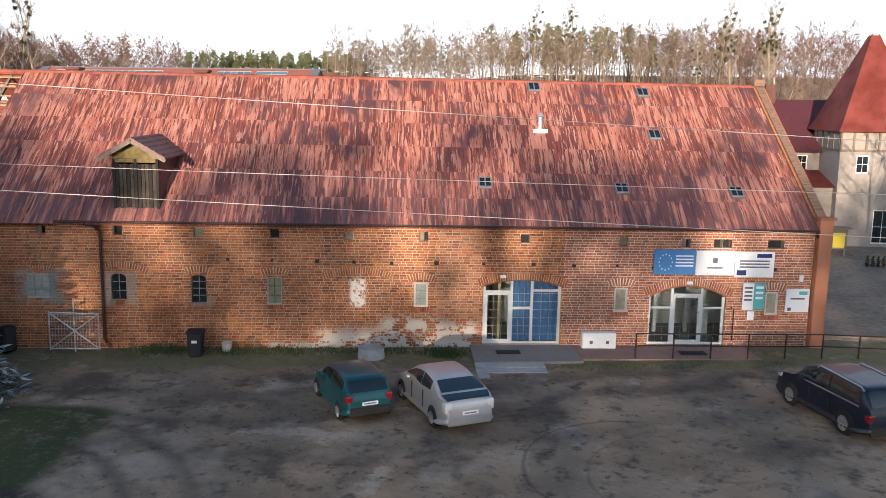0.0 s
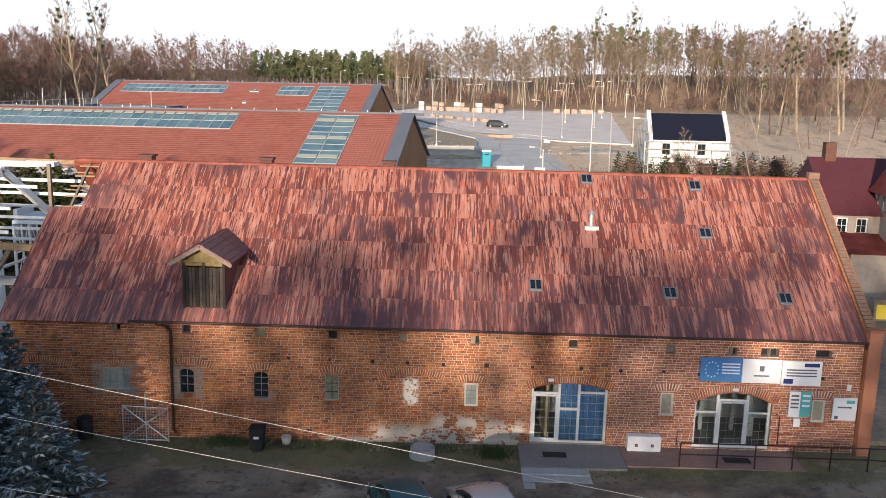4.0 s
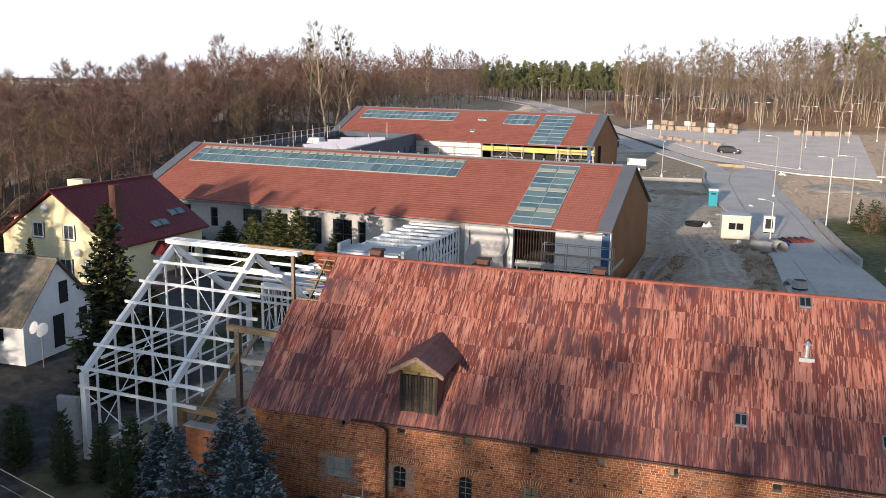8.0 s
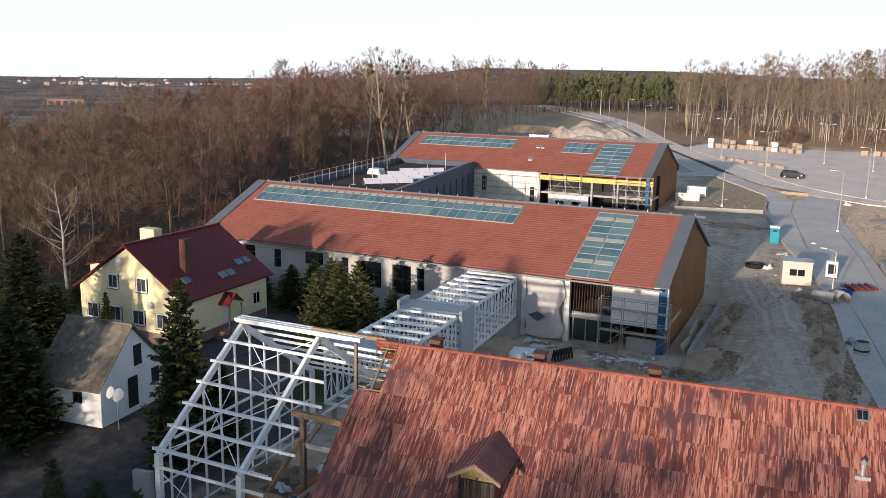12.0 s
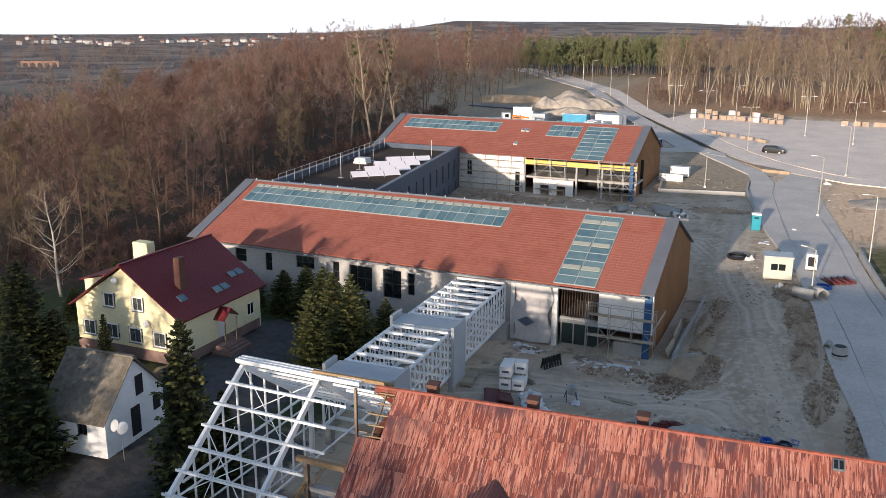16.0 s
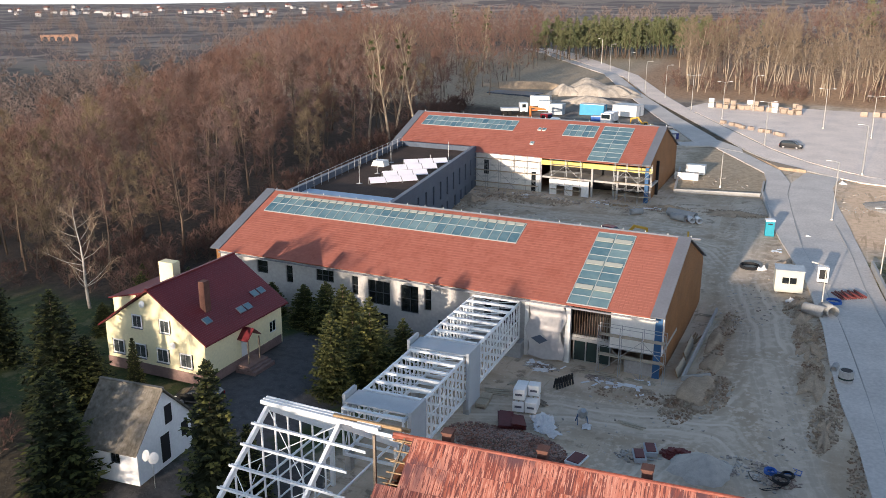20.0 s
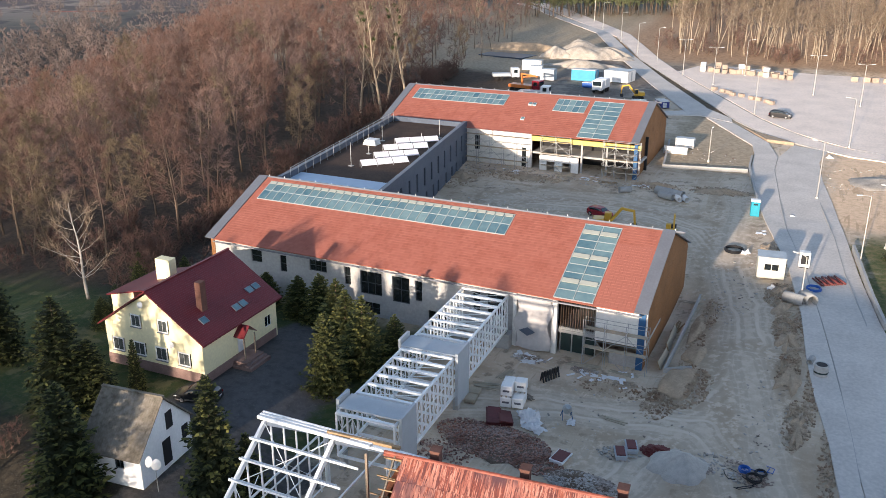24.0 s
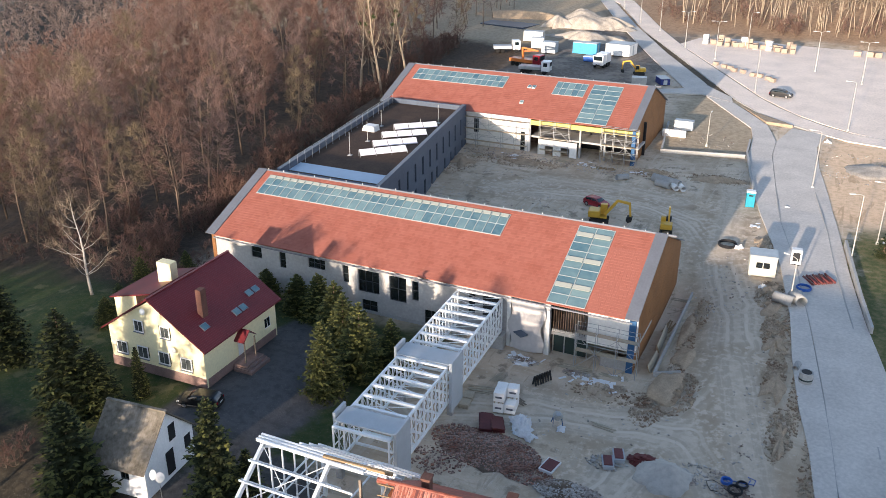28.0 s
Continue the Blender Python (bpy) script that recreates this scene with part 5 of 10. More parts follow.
for a, b in ((6.85, 7.75), (13.75, 14.75)): tagged(part("doormat", bevelled(B(a, b, -1.25, -.8, -.055, -.03), .008), M["dark"], m=BARN.copy()), "dark rubber doormat before the entrance", "doormat", "doormats")
# interior behind the glass
part("floor_slab", B(BU0+.5, BU1-.45, .5, BD-.5, -.2, -.06), M["concrete"], barn)
part("partition_wall", B(BU0+.5, BU1-.45, 3.4, 3.5, -.05, 4.4), M["white_render"], barn); part("partition_wall", B(7.05, 7.15, .52, 3.38, -.05, 4.4), M["tan_wall"], barn)
part("ceiling_panel", B(6.0, 17.0, .52, 3.38, 2.9, 2.95), M["white_render"], barn)
for a, b in ((13.6, 13.75), (14.9, 15.05)): part("inner_post", B(a, b, 2.0, 2.15, -.05, 2.88), M["white_paint"], barn)
part("inner_panel", B(15.1, 15.5, 1.0, 1.05, .1, 1.3), M["white_paint"], barn)
# gutter, downpipes, dentils
M["brown_metal"] = mat("brown_metal", (0.055, 0.03, 0.022), 0.5, 0.3, var=0.2)
gm = bmesh.new(); tube(gm, [(-9.2, -.26, EAVE + .03), (BU1 - .4, -.26, EAVE)], .05, 8); part("gutter", gm, M["brown_metal"], barn, "brown metal gutter")
for u in (-7.65, 19.2):
    gm = bmesh.new(); tube(gm, [(u-.5 if u < 0 else u-.12, -.26, EAVE-.03), (u-.15, -.2, EAVE-.14), (u, -.06, EAVE-.34), (u, -.06, .9), (u, -.06, .12), (u+.12, -.2, .03)], .055, 8); part("downpipe", gm, M["brown_metal"], barn)
dm = bmesh.new()
for i in range(38): box(dm, BU0 + i * .13, BU0 + i * .13 + .075, -.07, .06, EAVE - .16, EAVE - .04)
part("dentil_course", dm, M["bricks"], barn)
part("cornice", B(BU0, BU1 - .42, -.10, .06, EAVE - .035, EAVE + .03), M["bricks"], barn)
# verge tiles of the east gable
M["verge_brick"] = mat("verge_brick", (0.30, 0.17, 0.11), .95, col2=(0.16, 0.11, 0.085), scale=1.5, fine=8); L_ = _m.hypot(RV + .1, RIDGE - EAVE); vm = bmesh.new()
for i in range(44):
    t0, t1 = i / 44, (i + .85) / 44; beam(vm, (BU1 - .14, -.1 + (RV + .1) * t0, EAVE + .24 + (RIDGE - EAVE) * t0), (BU1 - .14, -.1 + (RV + .1) * t1, EAVE + .24 + (RIDGE - EAVE) * t1), .34, .08)
part("verge_tiles", vm, M["verge_brick"], barn, "mortar-bedded verge of flat bricks"); barn.children[-1].name = "verge_coping"
part("pilaster", bevelled(B(BU1 - .38, BU1 + .14, -.24, .1, -.3, EAVE + .42), .02), M["bricks_new"], barn, "brick corner pilaster with a stepped head")
part("pilaster_cap", B(BU1 - .44, BU1 + .2, -.32, .1, EAVE + .43, EAVE + .52), M["bricks_new"], barn)
part("ridge_finial", bevelled(B(BU1 - .4, BU1 + .1, RV - .2, RV + .2, RIDGE + .2, RIDGE + .5), .03), M["verge_brick"], barn)
# chimneys
M["old_chimney"] = mat("old_chimney", (0.15, 0.075, 0.056), .95, col2=(0.10, 0.045, 0.035), scale=1.5, fine=8)
for u in (-11.2, -5.6, .1):
    c = part("chimney", bevelled(B(u - .28, u + .28, RV + .7, RV + 1.3, RIDGE - 1.2, RIDGE + .32), .015), M["old_chimney"], barn)
    part("chimney_cap", B(u - .34, u + .34, RV + .64, RV + 1.36, RIDGE + .325, RIDGE + .42), M["old_chimney"], barn)
# roof sheets
def sheet_material():
    m = bpy.data.materials.new("rusty_sheet"); m.use_nodes = True; N = m.node_tree.nodes; L = m.node_tree.links; b = N["Principled BSDF"]
    b.inputs["Roughness"].default_value = 0.62; b.inputs["Specular IOR Level"].default_value = 0.3
    tc = N.new("ShaderNodeTexCoord"); oi = N.new("ShaderNodeObjectInfo")
    off = N.new("ShaderNodeVectorMath"); off.operation = 'MULTIPLY_ADD'; L.new(oi.outputs["Random"], off.inputs[0]); off.inputs[1].default_value = (37, 91, 53); L.new(tc.outputs["Object"], off.inputs[2])
    def nz(sc, vec, det=4):
        mp = N.new("ShaderNodeMapping"); mp.inputs["Scale"].default_value = sc; L.new(vec, mp.inputs["Vector"])
        n = N.new("ShaderNodeTexNoise"); n.inputs["Scale"].default_value = 1.0; n.inputs["Detail"].default_value = det; n.inputs["Distortion"].default_value = .25; L.new(mp.outputs[0], n.inputs["Vector"]); return n.outputs["Fac"]
    s1 = nz((5.2, .42, 1), off.outputs[0]); s2 = nz((15, 1.1, 1), off.outputs[0]); s3 = nz((1.6, .6, 1), off.outputs[0], 2)
    geo = N.new("ShaderNodeNewGeometry"); wear = N.new("ShaderNodeTexNoise"); wear.inputs["Scale"].default_value = .22; wear.inputs["Detail"].default_value = 2; L.new(geo.outputs["Position"], wear.inputs["Vector"])
    def ramp(src, stops):
        r = N.new("ShaderNodeValToRGB"); r.color_ramp.elements[0].position, r.color_ramp.elements[0].color = stops[0][0], (*stops[0][1], 1); r.color_ramp.elements[1].position, r.color_ramp.elements[1].color = stops[-1][0], (*stops[-1][1], 1)
        for p, c in stops[1:-1]: r.color_ramp.elements.new(p).color = (*c, 1)
        L.new(src, r.inputs[0]); return r.outputs[0]
    base = ramp(oi.outputs["Random"], ((0, (.28, .078, .048)), (.2, (.37, .135, .095)), (.35, (.20, .056, .04)), (.55, (.35, .11, .068)), (.7, (.41, .165, .12)), (.85, (.24, .066, .046)), (1, (.13, .04, .034))))
    def mixc(f, a, c):
        k = N.new("ShaderNodeMix"); k.data_type = 'RGBA'; L.new(f, k.inputs["Factor"]); L.new(a, k.inputs["A"]); k.inputs["B"].default_value = (*c, 1); return k.outputs["Result"]
    def rg(src, a, c):
        r = N.new("ShaderNodeMapRange"); r.inputs["From Min"].default_value = a; r.inputs["From Max"].default_value = c; L.new(src, r.inputs["Value"]); return r.outputs["Result"]
    col = mixc(rg(s1, .55, .575), base, (.42, .175, .125)); col = mixc(rg(s1, .455, .435), col, (.15, .05, .042)); col = mixc(rg(s2, .585, .605), col, (.47, .235, .175)); col = mixc(rg(s2, .425, .405), col, (.115, .040, .035))
    # worn blotches; lower sheets darker, weathering plus the trees' shade put into the colour
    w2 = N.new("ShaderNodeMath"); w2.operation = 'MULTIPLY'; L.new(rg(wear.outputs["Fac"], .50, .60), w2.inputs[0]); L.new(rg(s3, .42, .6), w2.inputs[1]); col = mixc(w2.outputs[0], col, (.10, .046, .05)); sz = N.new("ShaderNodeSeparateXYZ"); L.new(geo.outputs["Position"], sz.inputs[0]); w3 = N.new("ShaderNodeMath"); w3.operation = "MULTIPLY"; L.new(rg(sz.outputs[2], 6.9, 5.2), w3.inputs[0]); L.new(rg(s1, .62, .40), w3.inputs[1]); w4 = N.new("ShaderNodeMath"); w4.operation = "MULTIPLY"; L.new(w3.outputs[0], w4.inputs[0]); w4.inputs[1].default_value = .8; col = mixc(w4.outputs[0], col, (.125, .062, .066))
    L.new(col, b.inputs["Base Color"])
    bp = N.new("ShaderNodeBump"); bp.inputs["Strength"].default_value = .25; bp.inputs["Distance"].default_value = .02; L.new(s2, bp.inputs["Height"]); L.new(bp.outputs["Normal"], b.inputs["Normal"])
    return m
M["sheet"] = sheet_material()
NC, NR = 51, 6; W0 = (BU1 - .42 - BU0 + .12) / NC; SLN = _m.hypot(RV + .16, RIDGE + .05 - (EAVE - .16 * SL)); R0 = SLN / NR; ang = _m.atan(SL)
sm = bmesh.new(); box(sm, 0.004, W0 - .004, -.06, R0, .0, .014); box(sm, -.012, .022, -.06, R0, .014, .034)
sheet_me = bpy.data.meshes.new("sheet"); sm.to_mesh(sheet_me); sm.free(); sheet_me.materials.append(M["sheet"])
rs = random.Random(3)
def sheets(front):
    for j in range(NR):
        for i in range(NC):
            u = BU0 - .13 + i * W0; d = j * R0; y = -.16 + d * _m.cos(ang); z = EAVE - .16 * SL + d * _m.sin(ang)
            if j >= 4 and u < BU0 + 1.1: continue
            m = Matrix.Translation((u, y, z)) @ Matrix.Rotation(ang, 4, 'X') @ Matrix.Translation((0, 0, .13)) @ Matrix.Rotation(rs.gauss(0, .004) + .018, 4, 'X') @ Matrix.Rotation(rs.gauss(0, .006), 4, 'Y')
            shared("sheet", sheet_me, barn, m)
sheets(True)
rm = bmesh.new(); tube(rm, [(BU0 - .1, RV + .02, RIDGE + .13), (BU1 - .42, RV + .02, RIDGE + .13)], .13, 8); part("ridge_cap", rm, M["rooftin"], barn)
# dormer
M["loft_plank"] = mat("loft_plank", (0.075, 0.058, 0.045), .9, var=.5, scale=3, fine=12); M["loft_plank_b"] = mat("loft_plank_b", (0.035, 0.03, 0.026), .9, var=.4, scale=3, fine=9); M["dormer_tin"] = mat("dormer_tin", (0.15, 0.06, 0.052), .55, col2=(0.26, 0.13, 0.11), scale=1.2, fine=7)
dz = new("dormer"); dz.parent = barn; dz["label"] = "hay-loft dormer with weathered plank doors"
a0, a1, yv = -7.24, -5.58, .36; M["ochre_board"] = mat("ochre_board", (0.22, 0.165, 0.07), .9, var=.4, scale=2, fine=8); M["cheek_tin"] = mat("cheek_tin", (0.145, 0.045, 0.042), .6, var=.3, scale=.8, fine=4)
for x0, x1 in ((a0, a0 + .08), (a1 - .08, a1)): part("cheek", prism(bmesh.new(), [(yv + .06, 4.8), (yv + .06, 6.95), (3.4, 6.95)], x0, x1), M["cheek_tin"], dz)
bm = bmesh.new(); prism(bm, [(a0, 6.78), (a1, 6.78), (a1, 6.85), ((a0 + a1) / 2, 7.42), (a0, 6.85)], yv, yv + .06, axis=1); part("gable_board", bm, M["ochre_board"], dz, "yellowed plank gable")
part("sill_beam", B(a0, a1, yv - .06, yv + .06, 4.78, 4.92), M["old_timber"], dz)
for i in range(11):
    w = (a1 - a0 - .2) / 11; x = a0 + .1 + i * w; part("plank", B(x + .008, x + w - .008, yv + rs.uniform(0, .03), yv + .05, 4.93, 6.6 + rs.uniform(-.03, .02)), M["loft_plank"] if i % 3 else M["loft_plank_b"], dz)
for x in (a0, (a0 + a1) / 2 - .05, a1 - .1): part("door_post", B(x, x + .1, yv - .02, yv + .055, 4.93, 6.77), M["loft_plank_b"], dz)
part("lintel", B(a0 + .1, a1 - .1, yv - .004, yv + .05, 6.64, 6.775), M["ochre_board"], dz)
for s in (-1, 1):
    xm = (a0 + a1) / 2 - .02; xe = xm + s * 1.2; ze = 6.80; zr = 7.50; yb = lambda z: (z - EAVE) / SL
    bm = bmesh.new(); P = [(xe, yv - .42, ze), (xm, yv - .42, zr), (xm, yb(zr) + .3, zr), (xe, yb(ze) + .3, ze)]
    lo = [bm.verts.new(p) for p in P]; hi = [bm.verts.new((p[0], p[1], p[2] + .07)) for p in P]
    bm.faces.new(lo); bm.faces.new(hi[::-1])
    for i in range(4): bm.faces.new((lo[i], hi[i], hi[(i+1) % 4], lo[(i+1) % 4]))
    bmesh.ops.recalc_face_normals(bm, faces=bm.faces); part("dormer_roof", bm, M["dormer_tin"], dz, "dark rusty sheet roof")
    n_ = 5
    for q in range(n_): t = (q + .5) / n_; bm = bmesh.new(); beam(bm, (xm + (xe - xm) * t, yv - .43, zr + (ze - zr) * t + .085), (xm + (xe - xm) * t, yb(zr + (ze - zr) * t) + .25, zr + (ze - zr) * t + .085), .03, .04); part("standing_seam", bm, M["dormer_tin"], dz)
    bm = bmesh.new(); beam(bm, (xm, yv - .38, zr - .07), (xe, yv - .38, ze - .07), .06, .12); part("barge_board", bm, M["old_timber"], dz)
# roof lights and vent
for u, v in ((13.9, 6.5), (9.1, 6.7), (13.85, 4.15), (6.54, 1.63), (11.87, 1.46), (16.4, 1.36)):
    z = EAVE + v * SL + .22; mm = Matrix.Translation((u, v, z)) @ Matrix.Rotation(ang, 4, 'X'); o = part("roof_light", bevelled(B(-.26, .26, -.3, .3, -.02, .1), .02), M["zinc"], barn, "small metal-framed roof light", m=mm)
    for s in (-1, 1): part("pane", B(s * .115 - .09, s * .115 + .09, -.22, .22, .103, .115), M["glass"], o)
mm = Matrix.Translation((9.07, 4.42, EAVE + 4.42 * SL + .2)); o = part("roof_vent", B(-.3, .3, -.22, .28, -.24, .0), M["galv"], barn, "galvanised flue with a cowl", m=mm)
tm = bmesh.new(); tube(tm, [(0, 0, -.1), (0, 0, .5)], .1, 10); part("flue", tm, M["galv"], o); tm = bmesh.new(); bmesh.ops.create_cone(tm, segments=12, radius1=.17, radius2=.02, depth=.16, cap_ends=True, matrix=Matrix.Translation((0, 0, .6))); part("cowl", tm, M["galv"], o)
# signs on the wall
M["sign_blue"] = mat("sign_blue", (0.07, 0.22, 0.46), 0.5, var=0.06); M["sign_white"] = mat("sign_white", (0.78, 0.78, 0.78), 0.5, var=0.04); M["sign_teal"] = mat("sign_teal", (0.10, 0.42, 0.40), 0.5, var=0.06); M["navy"] = mat("navy", (0.02, 0.035, 0.16), 0.5, var=0.1); M["star"] = mat("star", (0.75, 0.78, 0.85), 0.5, var=0.02); M["ink"] = mat("ink", (0.12, 0.12, 0.14), 0.6, var=0.05)
def board(name, u0, u1, z0, z1, material, label, marks):
    o = thing(name, BARN.copy(), label, "sign", "wall signs"); part("panel", bevelled(B(u0, u1, -.035, .0, z0, z1), .006), material, o)
    for nm, a, b, c, d, mt in marks: part(nm, B(u0 + a * (u1-u0), u0 + b * (u1-u0), -.041, -.0355, z0 + c * (z1-z0), z0 + d * (z1-z0)), mt, o)
    return o
lines = lambda a, b, z, n, h, mt: [("text_bar", a, b, z - i * h, z - i * h + h * .45, mt) for i in range(n)]
sb = board("sign_board", 12.88, 14.48, 2.74, 3.7, M["sign_blue"], "blue sign with a ring of stars on the barn wall", lines(.52, .95, .72, 4, .13, M["star"]))
for i in range(12):
    a = 6.283 * i / 12; st = bmesh.new(); cx, cz = 12.88 + .45 + .25 * _m.cos(a), 3.22 + .3 * _m.sin(a); pts = [(cx + (.042 if k % 2 == 0 else .018) * _m.sin(k * _m.pi / 5), cz + (.042 if k % 2 == 0 else .018) * _m.cos(k * _m.pi / 5)) for k in range(10)]
    prism(st, pts, -.042, -.036, axis=1); part("star", st, M["star"], sb)
board("sign_board", 14.5, 16.0, 2.72, 3.68, M["sign_white"], "white sign with a small grey emblem on the barn wall", [("emblem", .44, .56, .5, .72, M["ink"])] + lines(.3, .7, .28, 1, .13, M["ink"]))
board("sign_board", 16.02, 17.55, 2.66, 3.64, M["sign_white"], "white information sign with small flags on the barn wall", [("flag", .55, .93, .78, .93, M["navy"]), ("flag", .06, .3, .08, .28, M["navy"])] + lines(.12, .88, .62, 3, .12, M["ink"]))
board("notice_board", 16.42, 16.85, 1.38, 2.42, M["sign_white"], "narrow white notice on the barn wall", lines(.15, .85, .8, 4, .15, M["ink"])); board("poster", 16.86, 17.28, 1.4, 2.42, M["sign_teal"], "teal poster on the barn wall", lines(.15, .85, .8, 3, .2, M["star"]))
board("notice_board", 16.66, 16.92, .98, 1.32, M["sign_white"], "small white notice on the barn wall", []); board("notice_board", 18.12, 19.05, 1.3, 2.22, M["sign_white"], "white notice board on the barn wall", lines(.2, .8, .55, 1, .15, M["ink"]) + [("logo", .55, .9, .75, .9, M["sign_teal"]), ("logo", .1, .25, .06, .2, M["ink"])])
part("number_plate", bevelled(B(18.6, 18.76, -.02, .03, 2.5, 2.75), .01), M["sign_white"], barn)
# utility box, platform, steps, railing
o = thing("utility_cabinet", BARN @ Matrix.Translation((0, 0, -.14)), "white metal utility cabinet against the barn wall", "cabinet"); part("body", bevelled(B(10.2, 11.5, -.4, -.02, -.1, .66), .02), M["white_paint"], o)
for a, b in ((10.25, 10.83), (10.87, 11.45)): part("door", B(a, b, -.415, -.405, -.05, .6), M["white_paint"], o); part("warning_mark", B((a+b)/2-.06, (a+b)/2+.06, -.42, -.416, .25, .37), M["ink"], o)
M["platform"] = mat("platform", (0.22, 0.20, 0.19), 0.9, var=0.2, scale=.8, fine=8); M["pavers"] = mat("pavers", (0.26, 0.17, 0.145), 0.9, var=0.25, scale=1, fine=9)
pl = tagged(part("entrance_platform", B(5.95, 9.9, -2.1, .0, -.5, -.06), M["platform"], m=BARN.copy()), "grey concrete entrance platform", "platform", kind="structure")
tagged(part("ramp", prism(bmesh.new(), [(9.92, -.5), (9.92, -.065), (19.6, -.1), (24.6, -.2), (24.6, -.5)], -1.75, -.02, axis=1), M["pavers"], m=BARN.copy()), "reddish paved access ramp", "ramp", kind="structure")
for i in range(3): tagged(part("step", bevelled(B(5.95, 8.45, -2.62 - .55 * i, -2.105 - .55 * i, -.5, -.1 - .035 * i), .015), M["concrete"], m=BARN.copy()), "worn concrete step", "step", kind="structure")
M["rail_paint"] = mat("rail_paint", (0.045, 0.022, 0.018), 0.6, 0.3, var=0.3)
rl = thing("railing", BARN @ Matrix.Translation((0, 0, -.14)), "thin rusty-brown metal railing along the ramp", "railing")
for i in range(10):
    u = 11.9 + i * 1.4; bm = bmesh.new(); tube(bm, [(u, -1.66, -.2), (u, -1.66, 1.02 - (.05 * max(0, i - 5)))], .028, 6); part("post", bm, M["rail_paint"], rl)
for z in (1.0, .55):
    bm = bmesh.new(); tube(bm, [(11.9, -1.66, z), (18.9, -1.66, z), (24.5, -1.66, z - .2)], .026, 6); part("rail", bm, M["rail_paint"], rl)
bm = bmesh.new(); tube(bm, [(16.1, -.08, .15), (16.1, -.08, 1.4), (15.95, -.08, 1.5)], .02, 6); tagged(part("standpipe", bm, M["rail_paint"], m=BARN.copy()), "thin brown pipe on the barn wall", "pipe")
# things by the wall
o = thing("waste_bin", BARN @ Matrix.Translation((-4.1, -1.0, -.2)), "black plastic wheeled bin against the barn wall", "bin"); bm = bmesh.new(); prism(bm, [(-.22, 0), (.22, 0), (.28, .85), (-.28, .85)], -.25, .25, axis=1); part("body", bevelled(bm, .02), M["dark"], o); part("lid", bevelled(B(-.3, .3, -.28, .28, .86, .93), .02), M["dark"], o); part("label", B(-.1, .1, -.262, -.256, .5, .6), M["sign_white"], o)
bm = bmesh.new(); bmesh.ops.create_cone(bm, segments=20, radius1=.5, radius2=.46, depth=.38, cap_ends=False, matrix=Matrix.Translation((0, 0, .19))); bmesh.ops.create_cone(bm, segments=20, radius1=.4, radius2=.4, depth=.34, cap_ends=True, matrix=Matrix.Translation((0, 0, .15)))
tagged(part("concrete_planter", bm, M["concrete"], m=BARN @ Matrix.Translation((2.25, -1.2, -.2))), "round concrete tub planter by the barn", "planter")
bm = bmesh.new(); bmesh.ops.create_cone(bm, segments=14, radius1=.16, radius2=.2, depth=.32, cap_ends=True, matrix=Matrix.Translation((0, 0, .16))); tagged(part("stone", bm, M["plaster"], m=BARN @ Matrix.Translation((-3.1, -.45, -.2))), "pale broken stone block by the wall", "stone")
o = o_gate = thing("metal_gate", BARN @ Matrix.Translation((-9.35, -.8, -.2)), "galvanised wire-mesh gate leaf leaning at the barn", "gate")
for a, b in (((0,0,.1),(0,0,1.55)), ((1.75,0,.1),(1.75,0,1.5)), ((0,0,1.5),(1.75,0,1.45)), ((0,0,.15),(1.75,0,.15)), ((0,0,.15),(1.75,0,1.45)), ((0,0,1.5),(1.75,0,.15)), ((.85,.1,0),(.85,.1,2.0))):
    bm = bmesh.new(); tube(bm, [a, b], .025, 6); part("bar", bm, M["galv"], o)
bm = bmesh.new(); bmesh.ops.create_cone(bm, segments=16, radius1=.29, radius2=.29, depth=.85, cap_ends=True, matrix=Matrix.Translation((0, 0, .43))); bevelled(bm, .02); tagged(part("barrel", bm, M["dark"], m=BARN @ Matrix.Translation((-11.0, -.45, -.2))), "black plastic barrel by the barn", "barrel")
# weeds along the wall
mg = bmesh.new()
for i in range(15): tube(mg, [(.1 + i * .11, .0, .16), (.1 + i * .11, .0, 1.46)], .006, 4)
for i in range(10): tube(mg, [(.02, .0, .25 + i * .13), (1.73, .0, .25 + i * .13)], .006, 4)
part("wire_mesh", mg, M["galv"], o_gate, kind="stuff")
def weeds(places, name, label, h=.22):
    r = random.Random(77); V, F = [], []
    for x, y, n, sp in places:
        for _ in range(n):
            a, b = x + r.gauss(0, sp), y + r.gauss(0, .28); k = h * r.uniform(.4, 1.2); d = (r.gauss(0, .12), r.gauss(0, .12)); o = len(V); q = r.uniform(0, 6.28); wx, wy = .02 * _m.cos(q), .02 * _m.sin(q)
            V += [(a - wx, b - wy, -.24), (a + wx, b + wy, -.24), (a + d[0], b + d[1], k - .22)]; F.append((o, o+1, o+2))
    me = bpy.data.meshes.new(name); me.from_pydata(V, [], F); me.materials.append(M["grass"]); ob = new(name, me); ob.matrix_basis = BARN.copy(); return tagged(ob, label, "grass", kind="stuff")
M["grass"] = mat("grass", (0.065, 0.09, 0.03), 0.9, var=0.5, scale=.6, fine=5)
weeds([(-6 + i * .9, -.5, 90, .5) for i in range(14)] + [(5.0, -.9, 900, .35), (-5.6, -.3, 300, .4)] + [(10 + i, -2.5, 160, .6) for i in range(9)], "weeds", "green weeds and grass along the barn foot")
